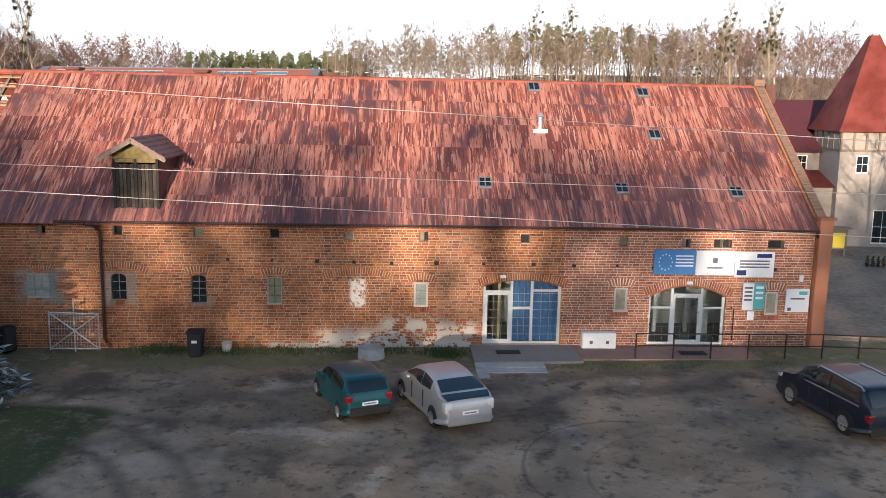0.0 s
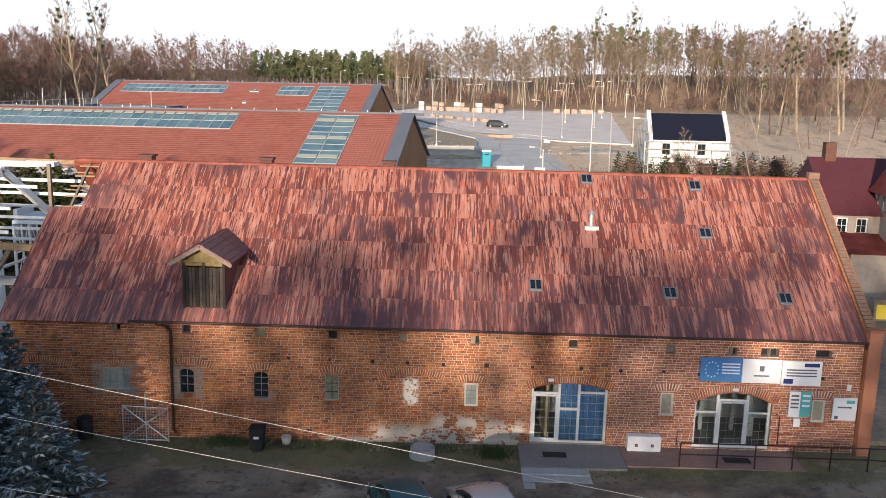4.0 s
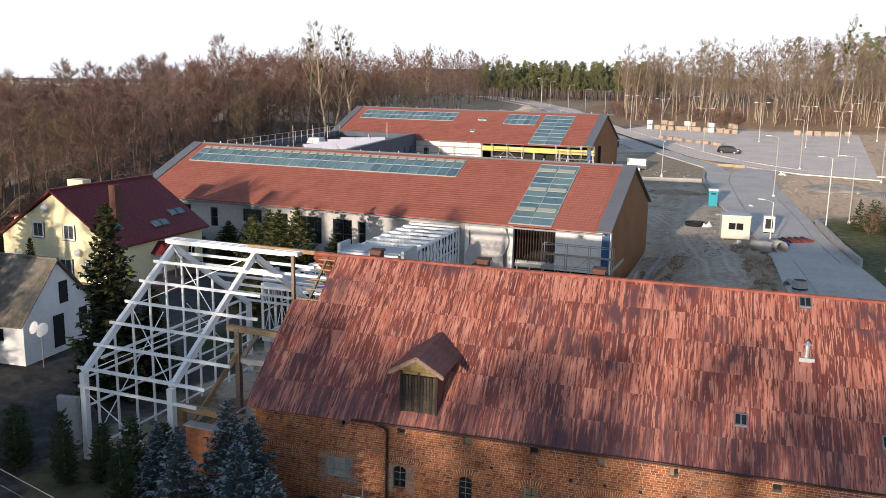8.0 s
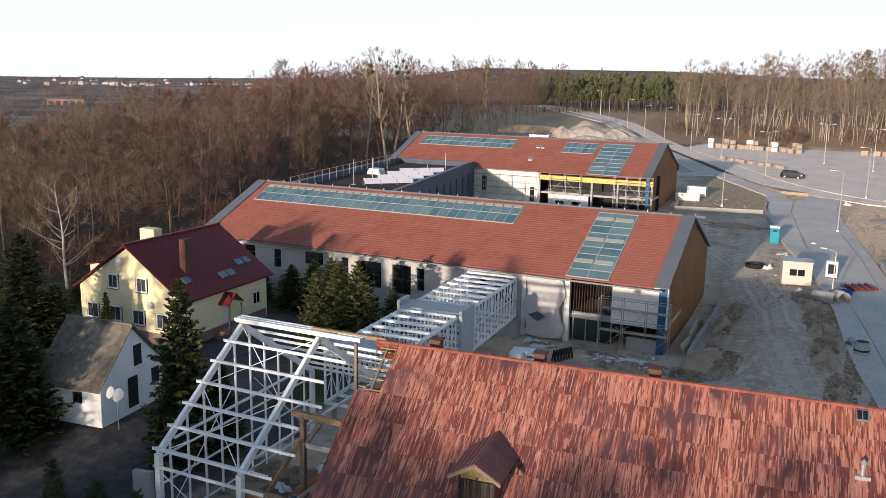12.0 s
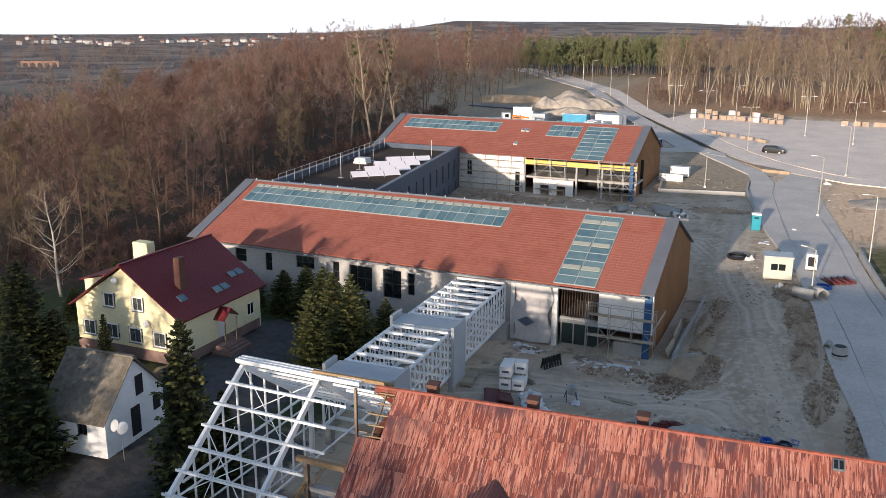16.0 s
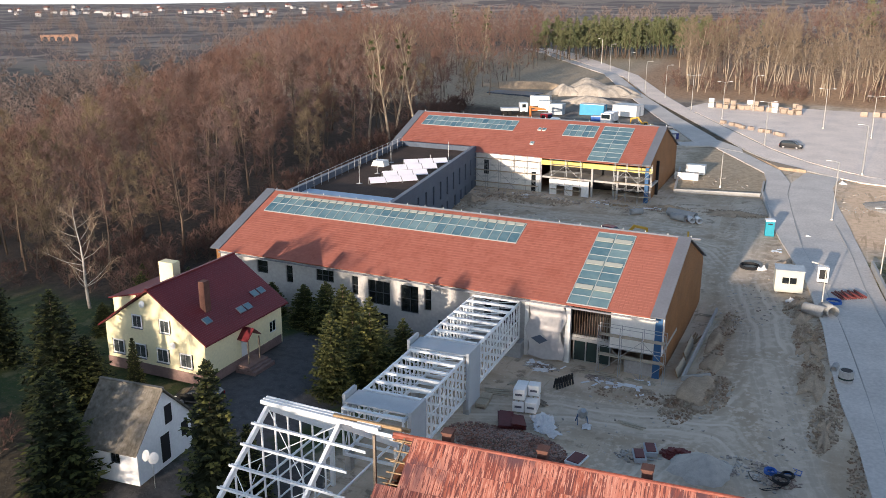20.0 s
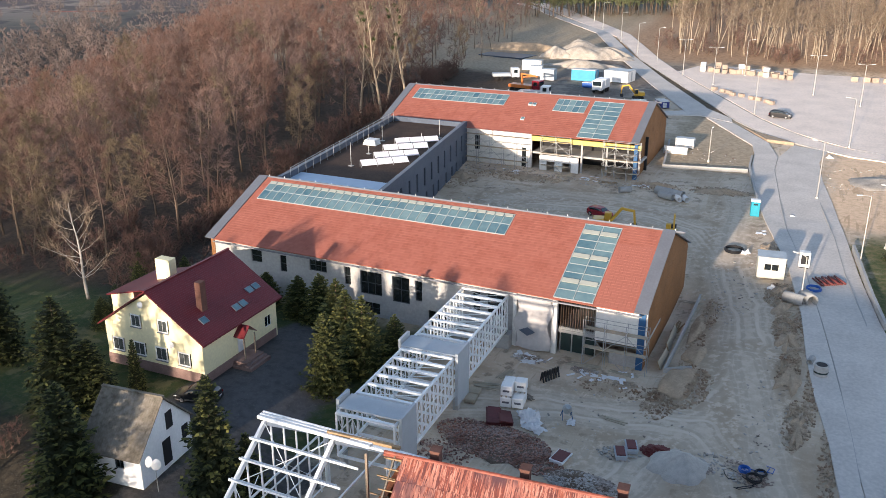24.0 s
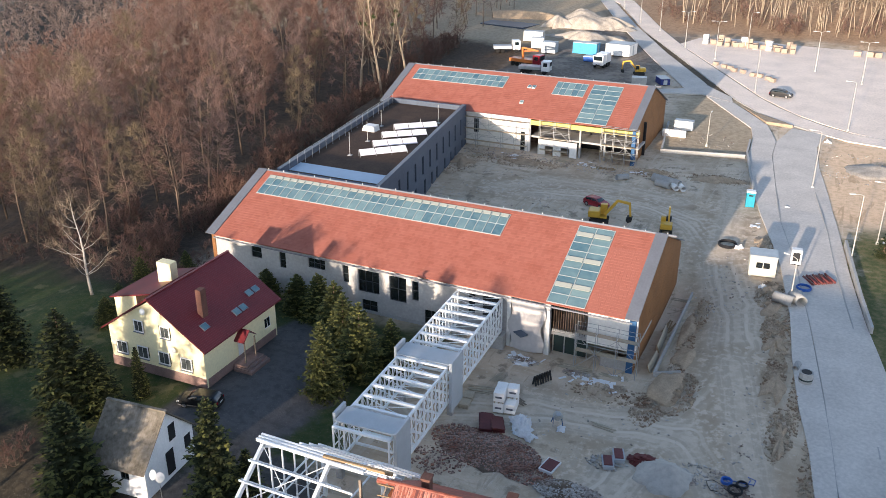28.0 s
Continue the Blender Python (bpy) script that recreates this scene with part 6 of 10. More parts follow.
# pieces of the wall within reach
M["bricks_piece"] = brickwork_material("bricks_piece", ((.44, .165, .075), (.33, .115, .055), (.40, .20, .12), (.27, .095, .055), (.46, .19, .085), (.20, .085, .06), (.38, .14, .065)), .3)
b1 = bmesh.new(); box(b1, 0, BL, 0, .03, 0, BH - JT); bme = bpy.data.meshes.new("brick"); b1.to_mesh(bme); b1.free(); bme.materials.append(M["bricks_piece"])
for x0, x1, z0, z1 in near: shared("brick", bme, barn, Matrix.Translation((x0, .042 + rb.uniform(-.008, .008), z0)) @ Matrix.Diagonal(((x1 - x0) / BL, 1, (z1 - z0) / (BH - JT), 1)))

# ================= halls: details =================
M["tiles"] = island_mat("tiles", (0.365, 0.132, 0.095), (0.315, 0.112, 0.080), (0.34, 0.120, 0.086), 0.75, (0.9, 0.86, 0.84))
def tile_field(parent, x0, x1, ye, ze, yr, zr, tw, tl, holes, name="roof_tiling", keep=None):
    """Clay tiles laid in courses; holes are (x0, x1, s0, s1) in metres along the slope."""
    ln = _m.hypot(yr - ye, zr - ze); dy, dz = (yr - ye) / ln, (zr - ze) / ln; V, F, near = [], [], []
    for j in range(int(ln / tl)):
        s = j * tl
        for i in range(int((x1 - x0) / tw)):
            a = x0 + i * tw
            if any(h[0] - tw < a < h[1] and h[2] - tl < s < h[3] for h in holes): continue
            if keep and keep(a, s) and len(near) < 300: near.append((a, s)); continue
            o = len(V); lo, hi = .036, .020
            for (xx, ss_, up) in ((a+.01, s-.03, lo), (a+tw-.01, s-.03, lo), (a+tw-.01, s+tl, hi), (a+.01, s+tl, hi)):
                V.append((xx, ye + ss_ * dy - up * dz, ze + ss_ * dz + up * dy))
            for (xx, ss_, up) in ((a+.01, s-.03, .0), (a+tw-.01, s-.03, .0)): V.append((xx, ye + ss_ * dy - up * dz, ze + ss_ * dz + up * dy))
            F += [(o, o+1, o+2, o+3), (o+4, o+5, o+1, o)]
    me = bpy.data.meshes.new(name); me.from_pydata(V, [], F); me.materials.append(M["tiles"]); ob = new(name, me); ob.parent = parent; ob["kind"] = "stuff"; ob["label"] = "rows of orange clay tiles"
    if near:
        b = bmesh.new(); box(b, .01, tw - .01, -.03, tl, .0, .024); tme = bpy.data.meshes.new("roof_tile"); b.to_mesh(tme); b.free(); tme.materials.append(M["clay_piece"]); an = _m.atan2(dz, dy)
        for a, s in near: shared("roof_tile", tme, parent, Matrix.Translation((a, ye + s * dy, ze + s * dz)) @ Matrix.Rotation(an, 4, 'X') @ Matrix.Translation((0, 0, .02)) @ Matrix.Rotation(-.03, 4, 'X'))
    return ln, dy, dz
M["alu"] = mat("alu", (0.62, 0.63, 0.60), 0.45, 0.2, var=0.1)
M["glaze_bar"] = mat("glaze_bar", (0.40, 0.44, 0.43), .5, .2, var=.15)
def glazing(parent, x0, x1, s0, s1, nx, ns, ye, ze, dy, dz, name="roof_glazing", lit_top=True):
    """Roof glazing in the plane of the slope: frame bars and panes, with a row of raised vents."""
    o = new(name); o.parent = parent; o["label"] = "blue-green glazed roof strip with pale metal bars"; o.matrix_basis = Matrix(((1, 0, 0, 0), (0, dy, -dz, ye), (0, dz, dy, ze), (0, 0, 0, 1)))
    for i in range(nx + 1): x = x0 + (x1 - x0) * i / nx; part("bar", B(x - .035, x + .035, s0, s1, .02, .13), M["glaze_bar"], o)
    for j in range(ns + 1):
        s = s0 + (s1 - s0) * j / ns; part("cross_bar", B(x0 - .05, x1 + .05, s - .035, s + .035, .03, .125), M["glaze_bar"], o)
    for i in range(nx):
        for j in range(ns):
            a, b = x0 + (x1 - x0) * i / nx + .05, x0 + (x1 - x0) * (i + 1) / nx - .05; c, d = s0 + (s1 - s0) * j / ns + .05, s0 + (s1 - s0) * (j + 1) / ns - .05
            part("pane", B(a, b, c, d, .07, .09), M["roofglass"], o)
    return o
H1E, H1Z = 72.0, 6.1
holes1 = [(-63.2, -30.6, 7.7, 11.4), (-22.7, -18.7, -1, 11.4)]
ln, dy, dz = tile_field(hall1, -64.15, -14.6, H1E, H1Z + .08, 83.15, 10.85 + .08, .36, .40, holes1, keep=lambda a, s: a > -18.7 and s < 9)
g1 = glazing(hall1, -63.1, -30.6, 7.9, 11.3, 30, 2, H1E, H1Z + .06, dy, dz); g2 = glazing(hall1, -22.6, -18.7, .2, 11.4, 2, 9, H1E, H1Z + .06, dy, dz)
M["blind"] = mat("blind", (0.37, 0.38, 0.33), 0.6, var=0.1)
for j in (2, 5, 8):
    s = .2 + 11.2 * j / 9
    for a, b in ((-22.5, -20.75), (-20.6, -18.85)): part("vent_flap", B(a, b, s - .35, s + .25, .16, .22), M["blind"], g2, "raised pale vent flap")
for i in range(30): x = -63.1 + 32.5 * i / 30; part("vent_flap", B(x + .1, x + .98, 10.75, 11.25, .16, .21), M["blind"], g1)
for h_, xs, yr, zr in ((hall1, [-64 + i * 2.3 for i in range(23)], 83.2, 10.95), (hall2, [-72 + i * 2.6 for i in range(18)], 140, 13.7)):
    rc = bmesh.new(); tube(rc, [(xs[0] - 1, yr, zr), (xs[-1] + 1, yr, zr)], .14, 6); part("ridge_cap", rc, M["zinc"], h_)
    for x in xs: part("ridge_stud", B(x - .03, x + .03, yr - .03, yr + .03, zr + .1, zr + .3), M["white_paint"], h_)
holes2 = [(-70.7, -53, 7.4, 11), (-44.1, -38.6, 7.1, 11), (-37.8, -32.6, -1, 11), (-49, -47.6, 7.9, 9.2), (-48.9, -48.1, 3.4, 4.2)]
ln, dy2, dz2 = tile_field(hall2, -72, -29, 128.7, 9.08, 139.95, 13.65, .5, .55, holes2, keep=None)
glazing(hall2, -70.6, -53, 7.6, 10.9, 16, 2, 128.7, 9.06, dy2, dz2); glazing(hall2, -44, -38.6, 7.2, 10.9, 5, 2, 128.7, 9.06, dy2, dz2); glazing(hall2, -37.7, -32.7, .3, 11, 2, 8, 128.7, 9.06, dy2, dz2)
for a, s in ((-48.7, 8.2), (-47.9, 8.2), (-48.5, 3.6)):
    o = part("roof_light", B(0, .62, 0, .75, 0, .2), M["alu"], hall2, m=Matrix.Translation((a, 128.7 + s * dy2, 9.1 + s * dz2)) @ Matrix.Rotation(_m.atan2(dz2, dy2), 4, 'X')); part("pane", B(.06, .56, .06, .69, .203, .21), M["roofglass"], o)
# gable cladding
def cladding(parent, x, ye, yr, z0, ze, zr, n, s):
    yb = 2 * yr - ye
    for i in range(n):
        a = ye + .35 + (yb - ye - .7) * i / n; b = ye + .35 + (yb - ye - .7) * (i + 1) / n - .03; top = lambda y: ze - .3 + (zr - ze) * (1 - abs(y - yr) / (yr - ye))
        bm = bmesh.new(); prism(bm, [(a, z0), (b, z0), (b, top(b)), (a, top(a))], x, x + .05 * s); part("board", bm, M["wood_clad"], parent)
cladding(hall1, -13.59, 72.3, 83.2, .0, 6.2, 10.85, 40, 1); cladding(hall2, -27.89, 129, 140, 2.6, 9.1, 13.6, 34, 1)
# hall 1 front
HW = [(-51.5, -49.2, 4.1, 5.45), (-46.9, -46.1, 3.2, 5.3), (-44.9, -42.2, 2.5, 5.2), (-40.9, -38.8, 2.2, 5.2), (-38.1, -37.3, 2.8, 5.1), (-31.4, -30.6, 2.8, 5.1), (-29.8, -27.9, 2.8, 5.3), (-55.5, -54.6, 3.3, 5.3), (-59.5, -58.0, 3.9, 5.4), (-44.5, -42.5, .2, 1.6), (-36.6, -34.2, .0, 2.0)]
part("front_wall", holed_wall(bmesh.new(), -64.7, -22.3, -.6, 6.0, HW, 72.7, 73.1), M["render"], hall1, "unpainted pale grey render")
M["frame_dark"] = mat("frame_dark", (0.05, 0.055, 0.06), 0.5, var=0.1)
def pane_window(parent, a, b, c, d, y, nx, nz, fr):
    o = new("window"); o.parent = parent; w = .07
    for q in ((a, a+w, c, d), (b-w, b, c, d), (a+w, b-w, c, c+w), (a+w, b-w, d-w, d)): part("frame", B(q[0], q[1], y, y+.1, q[2], q[3]), fr, o)
    for i in range(1, nx): x = a + (b-a) * i / nx; part("mullion", B(x-.035, x+.035, y, y+.1, c+w, d-w), fr, o)
    for i in range(1, nz): z = c + (d-c) * i / nz; part("transom", B(a+w, b-w, y+.003, y+.097, z-.035, z+.035), fr, o)
    part("pane", B(a+w, b-w, y+.04, y+.055, c+w, d-w), M["glass"], o)
for h in HW: pane_window(hall1, *h, 72.85, 3 if h[1]-h[0] > 2.2 else 2 if h[1]-h[0] > 1.5 else 1, 2, M["frame_dark"])
part("plinth", B(-64.6, -22.3, 72.62, 72.7, -.6, .35), M["concrete"], hall1)
part("eaves_gutter", B(-64.1, -13.8, 71.62, 71.76, 5.92, 6.06), M["zinc"], hall1)
part("pilaster", B(-22.75, -22.25, 72.4, 72.69, -.4, 6.0), M["white_render"], hall1); part("pilaster", B(-26.9, -26.5, 72.45, 72.69, -.4, 5.9), M["white_render"], hall1)
part("front_wall", holed_wall(bmesh.new(), -18.4, -13.45, 2.3, 6.0, [], 72.7, 73.1), M["white_render"], hall1, "white insulation boards")
part("lower_wall", B(-16.9, -14.25, 72.75, 73.05, -.5, 1.2), M["concrete"], hall1); part("corner_wrap", B(-14.2, -13.55, 72.45, 73.2, -.5, 6.0), M["blue"], hall1, "blue protective wrapping")
M["greenglass"] = glass_mat("greenglass", (0.018, 0.036, 0.034), .1)
# near-black wall behind the opening: the hall's inner shade put into a colour
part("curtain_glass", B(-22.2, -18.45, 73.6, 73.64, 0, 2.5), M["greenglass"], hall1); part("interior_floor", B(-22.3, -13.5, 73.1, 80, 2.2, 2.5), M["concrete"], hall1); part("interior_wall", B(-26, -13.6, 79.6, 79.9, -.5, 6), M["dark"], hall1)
M["dark_slat"] = mat("dark_slat", (0.085, 0.058, 0.042), .8, var=.3)
for i in range(15): x = -22.1 + i * .255; part("slat", B(x, x + .07, 73.2, 73.35, 2.6, 6.0), M["dark_slat"], hall1)
for x in (-22.1, -20.9, -19.7, -18.5): part("post", B(x - .05, x + .05, 73.4, 73.52, -.2, 2.55), M["galv"], hall1)
part("floor_beam", B(-22.2, -18.45, 73.2, 73.6, 2.5, 2.8), M["galv"], hall1)
# hall 2 front
part("front_wall", holed_wall(bmesh.new(), -57.0, -45.4, 1.0, 8.9, [(-55.6, -54.7, 5.4, 7.8), (-47.1, -46.3, 3.1, 6.5)], 129.4, 129.8), M["white_render"], hall2)
for h in ((-55.6, -54.7, 5.4, 7.8), (-47.1, -46.3, 3.1, 6.5)): pane_window(hall2, *h, 129.5, 1, 2, M["frame_dark"])
M["yellow_foam"] = mat("yellow_foam", (0.66, 0.52, 0.16), 0.8, var=0.15)
# the black sheet behind the open bay is added in place of interior shade
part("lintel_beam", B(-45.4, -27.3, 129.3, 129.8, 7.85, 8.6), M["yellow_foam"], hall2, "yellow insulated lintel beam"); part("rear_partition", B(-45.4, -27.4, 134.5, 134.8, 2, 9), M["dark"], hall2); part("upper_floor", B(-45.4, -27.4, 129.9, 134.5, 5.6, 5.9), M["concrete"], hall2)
part("porch_wall", holed_wall(bmesh.new(), -43.8, -37.2, 2.2, 5.7, [(-42.6, -41.2, 2.2, 4.7), (-39.9, -38.4, 2.2, 4.7)], 128.9, 129.2), M["white_render"], hall2, "white insulated porch wall with two openings")
part("corner_wrap", B(-28.35, -27.8, 129.0, 129.9, 2.2, 8.8), M["blue"], hall2); part("column", B(-37.0, -36.7, 129.4, 129.7, 2, 7.85), M["concrete"], hall2); part("column", B(-32.9, -32.6, 129.4, 129.7, 2, 7.85), M["concrete"], hall2)
part("annex_wall", B(-27.0, -23.0, 146, 146.4, 3.4, 5.2), M["white_render"], hall2)
# scaffolds
M["scaff"] = mat("scaff", (0.40, 0.41, 0.41), 0.5, 0.5, var=0.2); M["plank"] = mat("plank", (0.42, 0.36, 0.27), 0.85, var=0.25)
def scaffold(x0, x1, y, z0, lifts, bay, label, m=Matrix.Identity(4), h=2.0, depth=.8):
    o = thing("scaffold", m, label, "scaffold", "scaffolds"); n = max(1, round((x1 - x0) / bay))
    for i in range(n + 1):
        x = x0 + (x1 - x0) * i / n
        for yy in (y, y - depth): bm = bmesh.new(); tube(bm, [(x, yy, z0), (x, yy, z0 + lifts * h + .9)], .035, 5); part("standard", bm, M["scaff"], o)
    for l in range(1, lifts + 1):
        z = z0 + l * h - .1
        for yy in (y, y - depth): bm = bmesh.new(); tube(bm, [(x0, yy, z + .95), (x1, yy, z + .95)], .03, 5); part("ledger", bm, M["scaff"], o)
        for i in range(n):
            a, b = x0 + (x1 - x0) * i / n, x0 + (x1 - x0) * (i + 1) / n; part("deck", B(a + .05, b - .05, y - depth + .08, y - .08, z, z + .06), M["plank"], o)
            bm = bmesh.new(); q = (a, b) if (i + l) % 2 else (b, a); tube(bm, [(q[0], y - depth, z - h + .1), (q[1], y - depth, z)], .026, 5); part("brace", bm, M["scaff"], o)
    return o
scaffold(-19.2, -13.0, 72.1, .0, 2, 2.1, "galvanised scaffold at the corner of the hall"); scaffold(-57, -45.6, 129.0, 2.3, 3, 2.3, "galvanised scaffold along the white hall front"); scaffold(-33, -27.2, 128.6, 2.4, 3, 2.0, "galvanised scaffold at the far hall's open bay")
scaffold(0, 5, 0, 2.2, 3, 2.4, "galvanised scaffold inside the open bay", Matrix.Translation((-43.5, 129.1, 0)))
# foil over the wall beside the bridge
M["foil"] = mat("foil", (0.50, 0.47, 0.45), 0.35, var=0.15, scale=.8, fine=3)
bm = bmesh.new(); nx, nz = 14, 20; grid = [[bm.verts.new((-26.4 + 3.6 * i / nx + (.25 * _m.sin(j * .5) if i in (0, nx) else 0), 72.2 - .35 * (1 - j / nz) + .10 * noise.noise((i * .7, j * .5, 4)), .15 + 5.6 * j / nz + (.5 * abs(i / nx - .5) * (1 - j / nz)))) for i in range(nx + 1)] for j in range(nz + 1)]
for j in range(nz):
    for i in range(nx): bm.faces.new((grid[j][i], grid[j][i+1], grid[j+1][i+1], grid[j+1][i]))
o = tagged(part("plastic_sheet", bm, M["foil"], smooth=True), "crumpled translucent foil hung over the hall wall", "plastic sheet"); part("print", prism(bmesh.new(), [(-25.9, 2.3), (-25.0, 2.75), (-24.2, 2.3), (-25.0, 1.8)], 71.62, 71.64, axis=1), M["slate"], o)
# ================= link wing =================
link = thing("link_wing", Matrix.Identity(4), "flat-roofed slate-blue wing joining the two halls", "building")
def along(p, q, th, z0, z1, name, material, label="", holes=()):
    p, q = Vector((*p, 0)), Vector((*q, 0)); d = (q - p); L0 = d.length; a = _m.atan2(d.y, d.x)
    return part(name, holed_wall(bmesh.new(), 0, L0, z0, z1, holes, -th / 2, th / 2), material, link, label, m=Matrix.Translation(p) @ Matrix.Rotation(a, 4, 'Z'))
Lh = []
for i in range(11): x = 4 + i * 3.6; Lh.append((x, x + .75, 5.6, 8.3)); Lh.append((x + (.9 if i % 3 else 0), x + .75 + (.9 if i % 3 else 0), 2.4, 4.6))
along((-49.7, 85.9), (-57.2, 129.3), .4, -.5, 10, "courtyard_wall", M["slate"], "slate-blue rendered wall", Lh)
along((-64.9, 86.4), (-70.8, 128.5), .4, -4, 10, "outer_wall", M["slate"]); along((-64.8, 86.2), (-49.9, 86.2), .4, 6, 10, "parapet", M["slate"]); along((-70.6, 128.3), (-57.4, 128.3), .4, 8, 10, "parapet", M["slate"])
wa = _m.atan2(129.3 - 85.9, -57.2 + 49.7); mw = Matrix.Translation((-49.7, 85.9, 0)) @ Matrix.Rotation(wa, 4, 'Z')
for h in Lh: part("window", B(h[0], h[1], -.02, .04, h[2], h[3]), M["glass"], link, m=mw)
def poly(pts, z0, z1):
    bm = bmesh.new(); A_ = [bm.verts.new((*p, z0)) for p in pts]; C_ = [bm.verts.new((*p, z1)) for p in pts]; bm.faces.new(A_[::-1]); bm.faces.new(C_)
    for i in range(len(pts)): bm.faces.new((A_[i], A_[(i+1) % len(pts)], C_[(i+1) % len(pts)], C_[i]))
    bmesh.ops.recalc_face_normals(bm, faces=bm.faces); return bm
part("roof_slab", poly([(-64.8, 86.4), (-50.0, 86.4), (-57.3, 128.1), (-70.6, 128.1)], 8.7, 9.2), M["roofgreen"], link, "dark brown planted roof")
M["membrane"] = mat("membrane", (0.42, 0.52, 0.62), 0.5, var=0.08); part("roof_membrane", poly([(-65.0, 88.8), (-51.0, 88.8), (-51.6, 92.2), (-65.4, 92.2)], 9.204, 9.24), M["membrane"], link, "pale blue roof membrane")
for p, q in (((-65.0, 86.6), (-70.8, 128)), ((-49.8, 86.2), (-57.3, 128.9))):
    d = Vector((*q, 0)) - Vector((*p, 0)); bm = bmesh.new(); beam(bm, (*p, 10.03), (*q, 10.03), .55, .06); part("coping", bm, M["zinc"], link, "grey metal coping")
rail = thing("roof_rail", Matrix.Identity(4), "thin metal safety rail on the flat roof edge", "railing")
for i in range(18):
    t = i / 17; x, y = -64.2 - 5.7 * t, 88 + 39 * t; bm = bmesh.new(); tube(bm, [(x, y, 9.2), (x, y, 11)], .03, 5); part("post", bm, M["galv"], rail)
bm = bmesh.new(); tube(bm, [(-64.2, 88, 10.95), (-69.9, 127, 10.95)], .03, 5); part("rail", bm, M["galv"], rail)
rows = (((-59.1, 97.7), (-54.2, 102.6)), ((-59.7, 102.4), (-54.7, 106.8)), ((-60.8, 107.1), (-55.5, 111.5)), ((-61.3, 111.8), (-56.0, 116.2)))
for (x0, y0), (x1, y1) in rows:
    a = _m.atan2(y1 - y0, x1 - x0); L0 = _m.hypot(x1 - x0, y1 - y0); o = thing("solar_row", Matrix.Translation((x0, y0, 9.2)) @ Matrix.Rotation(a, 4, 'Z'), "row of pale solar collectors on the flat roof", "solar panel", "solar collectors")
    for i in range(3):
        p = part("collector", prism(bmesh.new(), [(0, .25), (1.0, .82), (1.0, .9), (0, .33)], L0 * i / 3 + .05, L0 * (i + 1) / 3 - .05), M["solar"], o); 
    for i in range(4): bm = bmesh.new(); beam(bm, (L0 * i / 3, .95, 0), (L0 * i / 3, .95, .8), .06); beam(bm, (L0 * i / 3, .1, 0), (L0 * i / 3, .1, .3), .06); part("strut", bm, M["galv"], o)
o = thing("material_stack", Matrix.Translation((-64.8, 110.6, 9.2)), "white stacked panels on the flat roof", "stack")
for x_, y_, h_ in ((-61.0, 98.0, 3.4), (-62.3, 105.2, 3.0), (-64.6, 113.5, 2.6), (-58.7, 115.5, 1.4), (-57.3, 119, 3.0)):
    m_ = thing("roof_mast", Matrix.Translation((x_, y_, 9.2)), "thin metal mast with a foot plate on the flat roof", "mast", "roof masts"); part("foot_plate", B(-.3, .3, -.3, .3, 0, .07), M["concrete"], m_); part("pole", B(-.03, .03, -.03, .03, .07, h_), M["galv"], m_)
for i in range(4): part("panel", B(-1.2 + .1 * i, 1 - .05 * i, -.8, .9, .02 + .22 * i, .2 + .22 * i), M["white_paint"], o)
# ================= yellow house =================
yh = thing("yellow_house", Matrix.Translation((-48.2, 50.66, 1.73)) @ Matrix.Rotation(radians(1.2), 4, "Z") @ Matrix.Diagonal((.915, .855, .876, 1)) @ Matrix.Translation((49, -51.9, 0)), "pale yellow house with a dark red metal roof", "house")
YW = [(-60.65, -58.95, 1.3, 2.85), (-57.85, -56.15, 1.3, 2.85), (-55.05, -53.35, 1.25, 2.8), (-52.2, -50.5, 1.2, 2.75), (-57.85, -56.35, 4.55, 6.0), (-54.4, -52.9, 4.55, 6.0)]
part("gable_wall", holed_wall(bmesh.new(), -61.3, -49.0, -.4, 4.5, YW, 51.9, 52.2), M["yellow"], yh)
gw = holed_wall(bmesh.new(), -59.2, -51.1, 4.5, 6.1, YW, 51.9, 52.2); part("gable_wall", gw, M["yellow"], yh)
for pts in ([(-61.3, 4.5), (-59.2, 4.5), (-59.2, 5.93)], [(-49.0, 4.5), (-51.1, 5.93), (-51.1, 4.5)], [(-59.05, 6.1), (-51.25, 6.1), (-55.15, 8.72)]): part("gable_wall", prism(bmesh.new(), pts, 51.9, 52.2, axis=1), M["yellow"], yh)
part("gable_wall", prism(bmesh.new(), [(-61.3, -.4), (-49.0, -.4), (-49.0, 4.5), (-55.15, 8.72), (-61.3, 4.5)], 64.9, 65.2, axis=1), M["yellow"], yh)
rot = Matrix.Translation((-49.0, 52.2, 0)) @ Matrix.Rotation(radians(90), 4, 'Z')
EW = [(5.5, 6.6, .2, 2.5), (10.7, 11.9, 1.4, 2.7)]
part("side_wall", holed_wall(bmesh.new(), 0, 12.7, -.4, 4.45, EW, 0, .3), M["yellow"], yh, m=rot); part("side_wall", B(-61.3, -61.0, 52.2, 64.9, -.4, 4.45), M["yellow"], yh)
# grey base tone: the sky's reflection is put into the house panes
M["house_pane"] = mat("house_pane", (0.11, 0.12, 0.115), .12, col2=(0.035, 0.04, 0.042), scale=.5, fine=2, spec=.7)
for h in YW: window(h[0] + .12, h[1] - .12, h[2], h[3], 2, 1, M["white_paint"], parent=yh, y=51.84, w=.13, sill=True, glass=M["house_pane"])
for c in list(yh.children):
    if c.name.startswith("window"): c["label"] = "white-framed house window"
o = new("window"); o.parent = yh; o.matrix_basis = rot
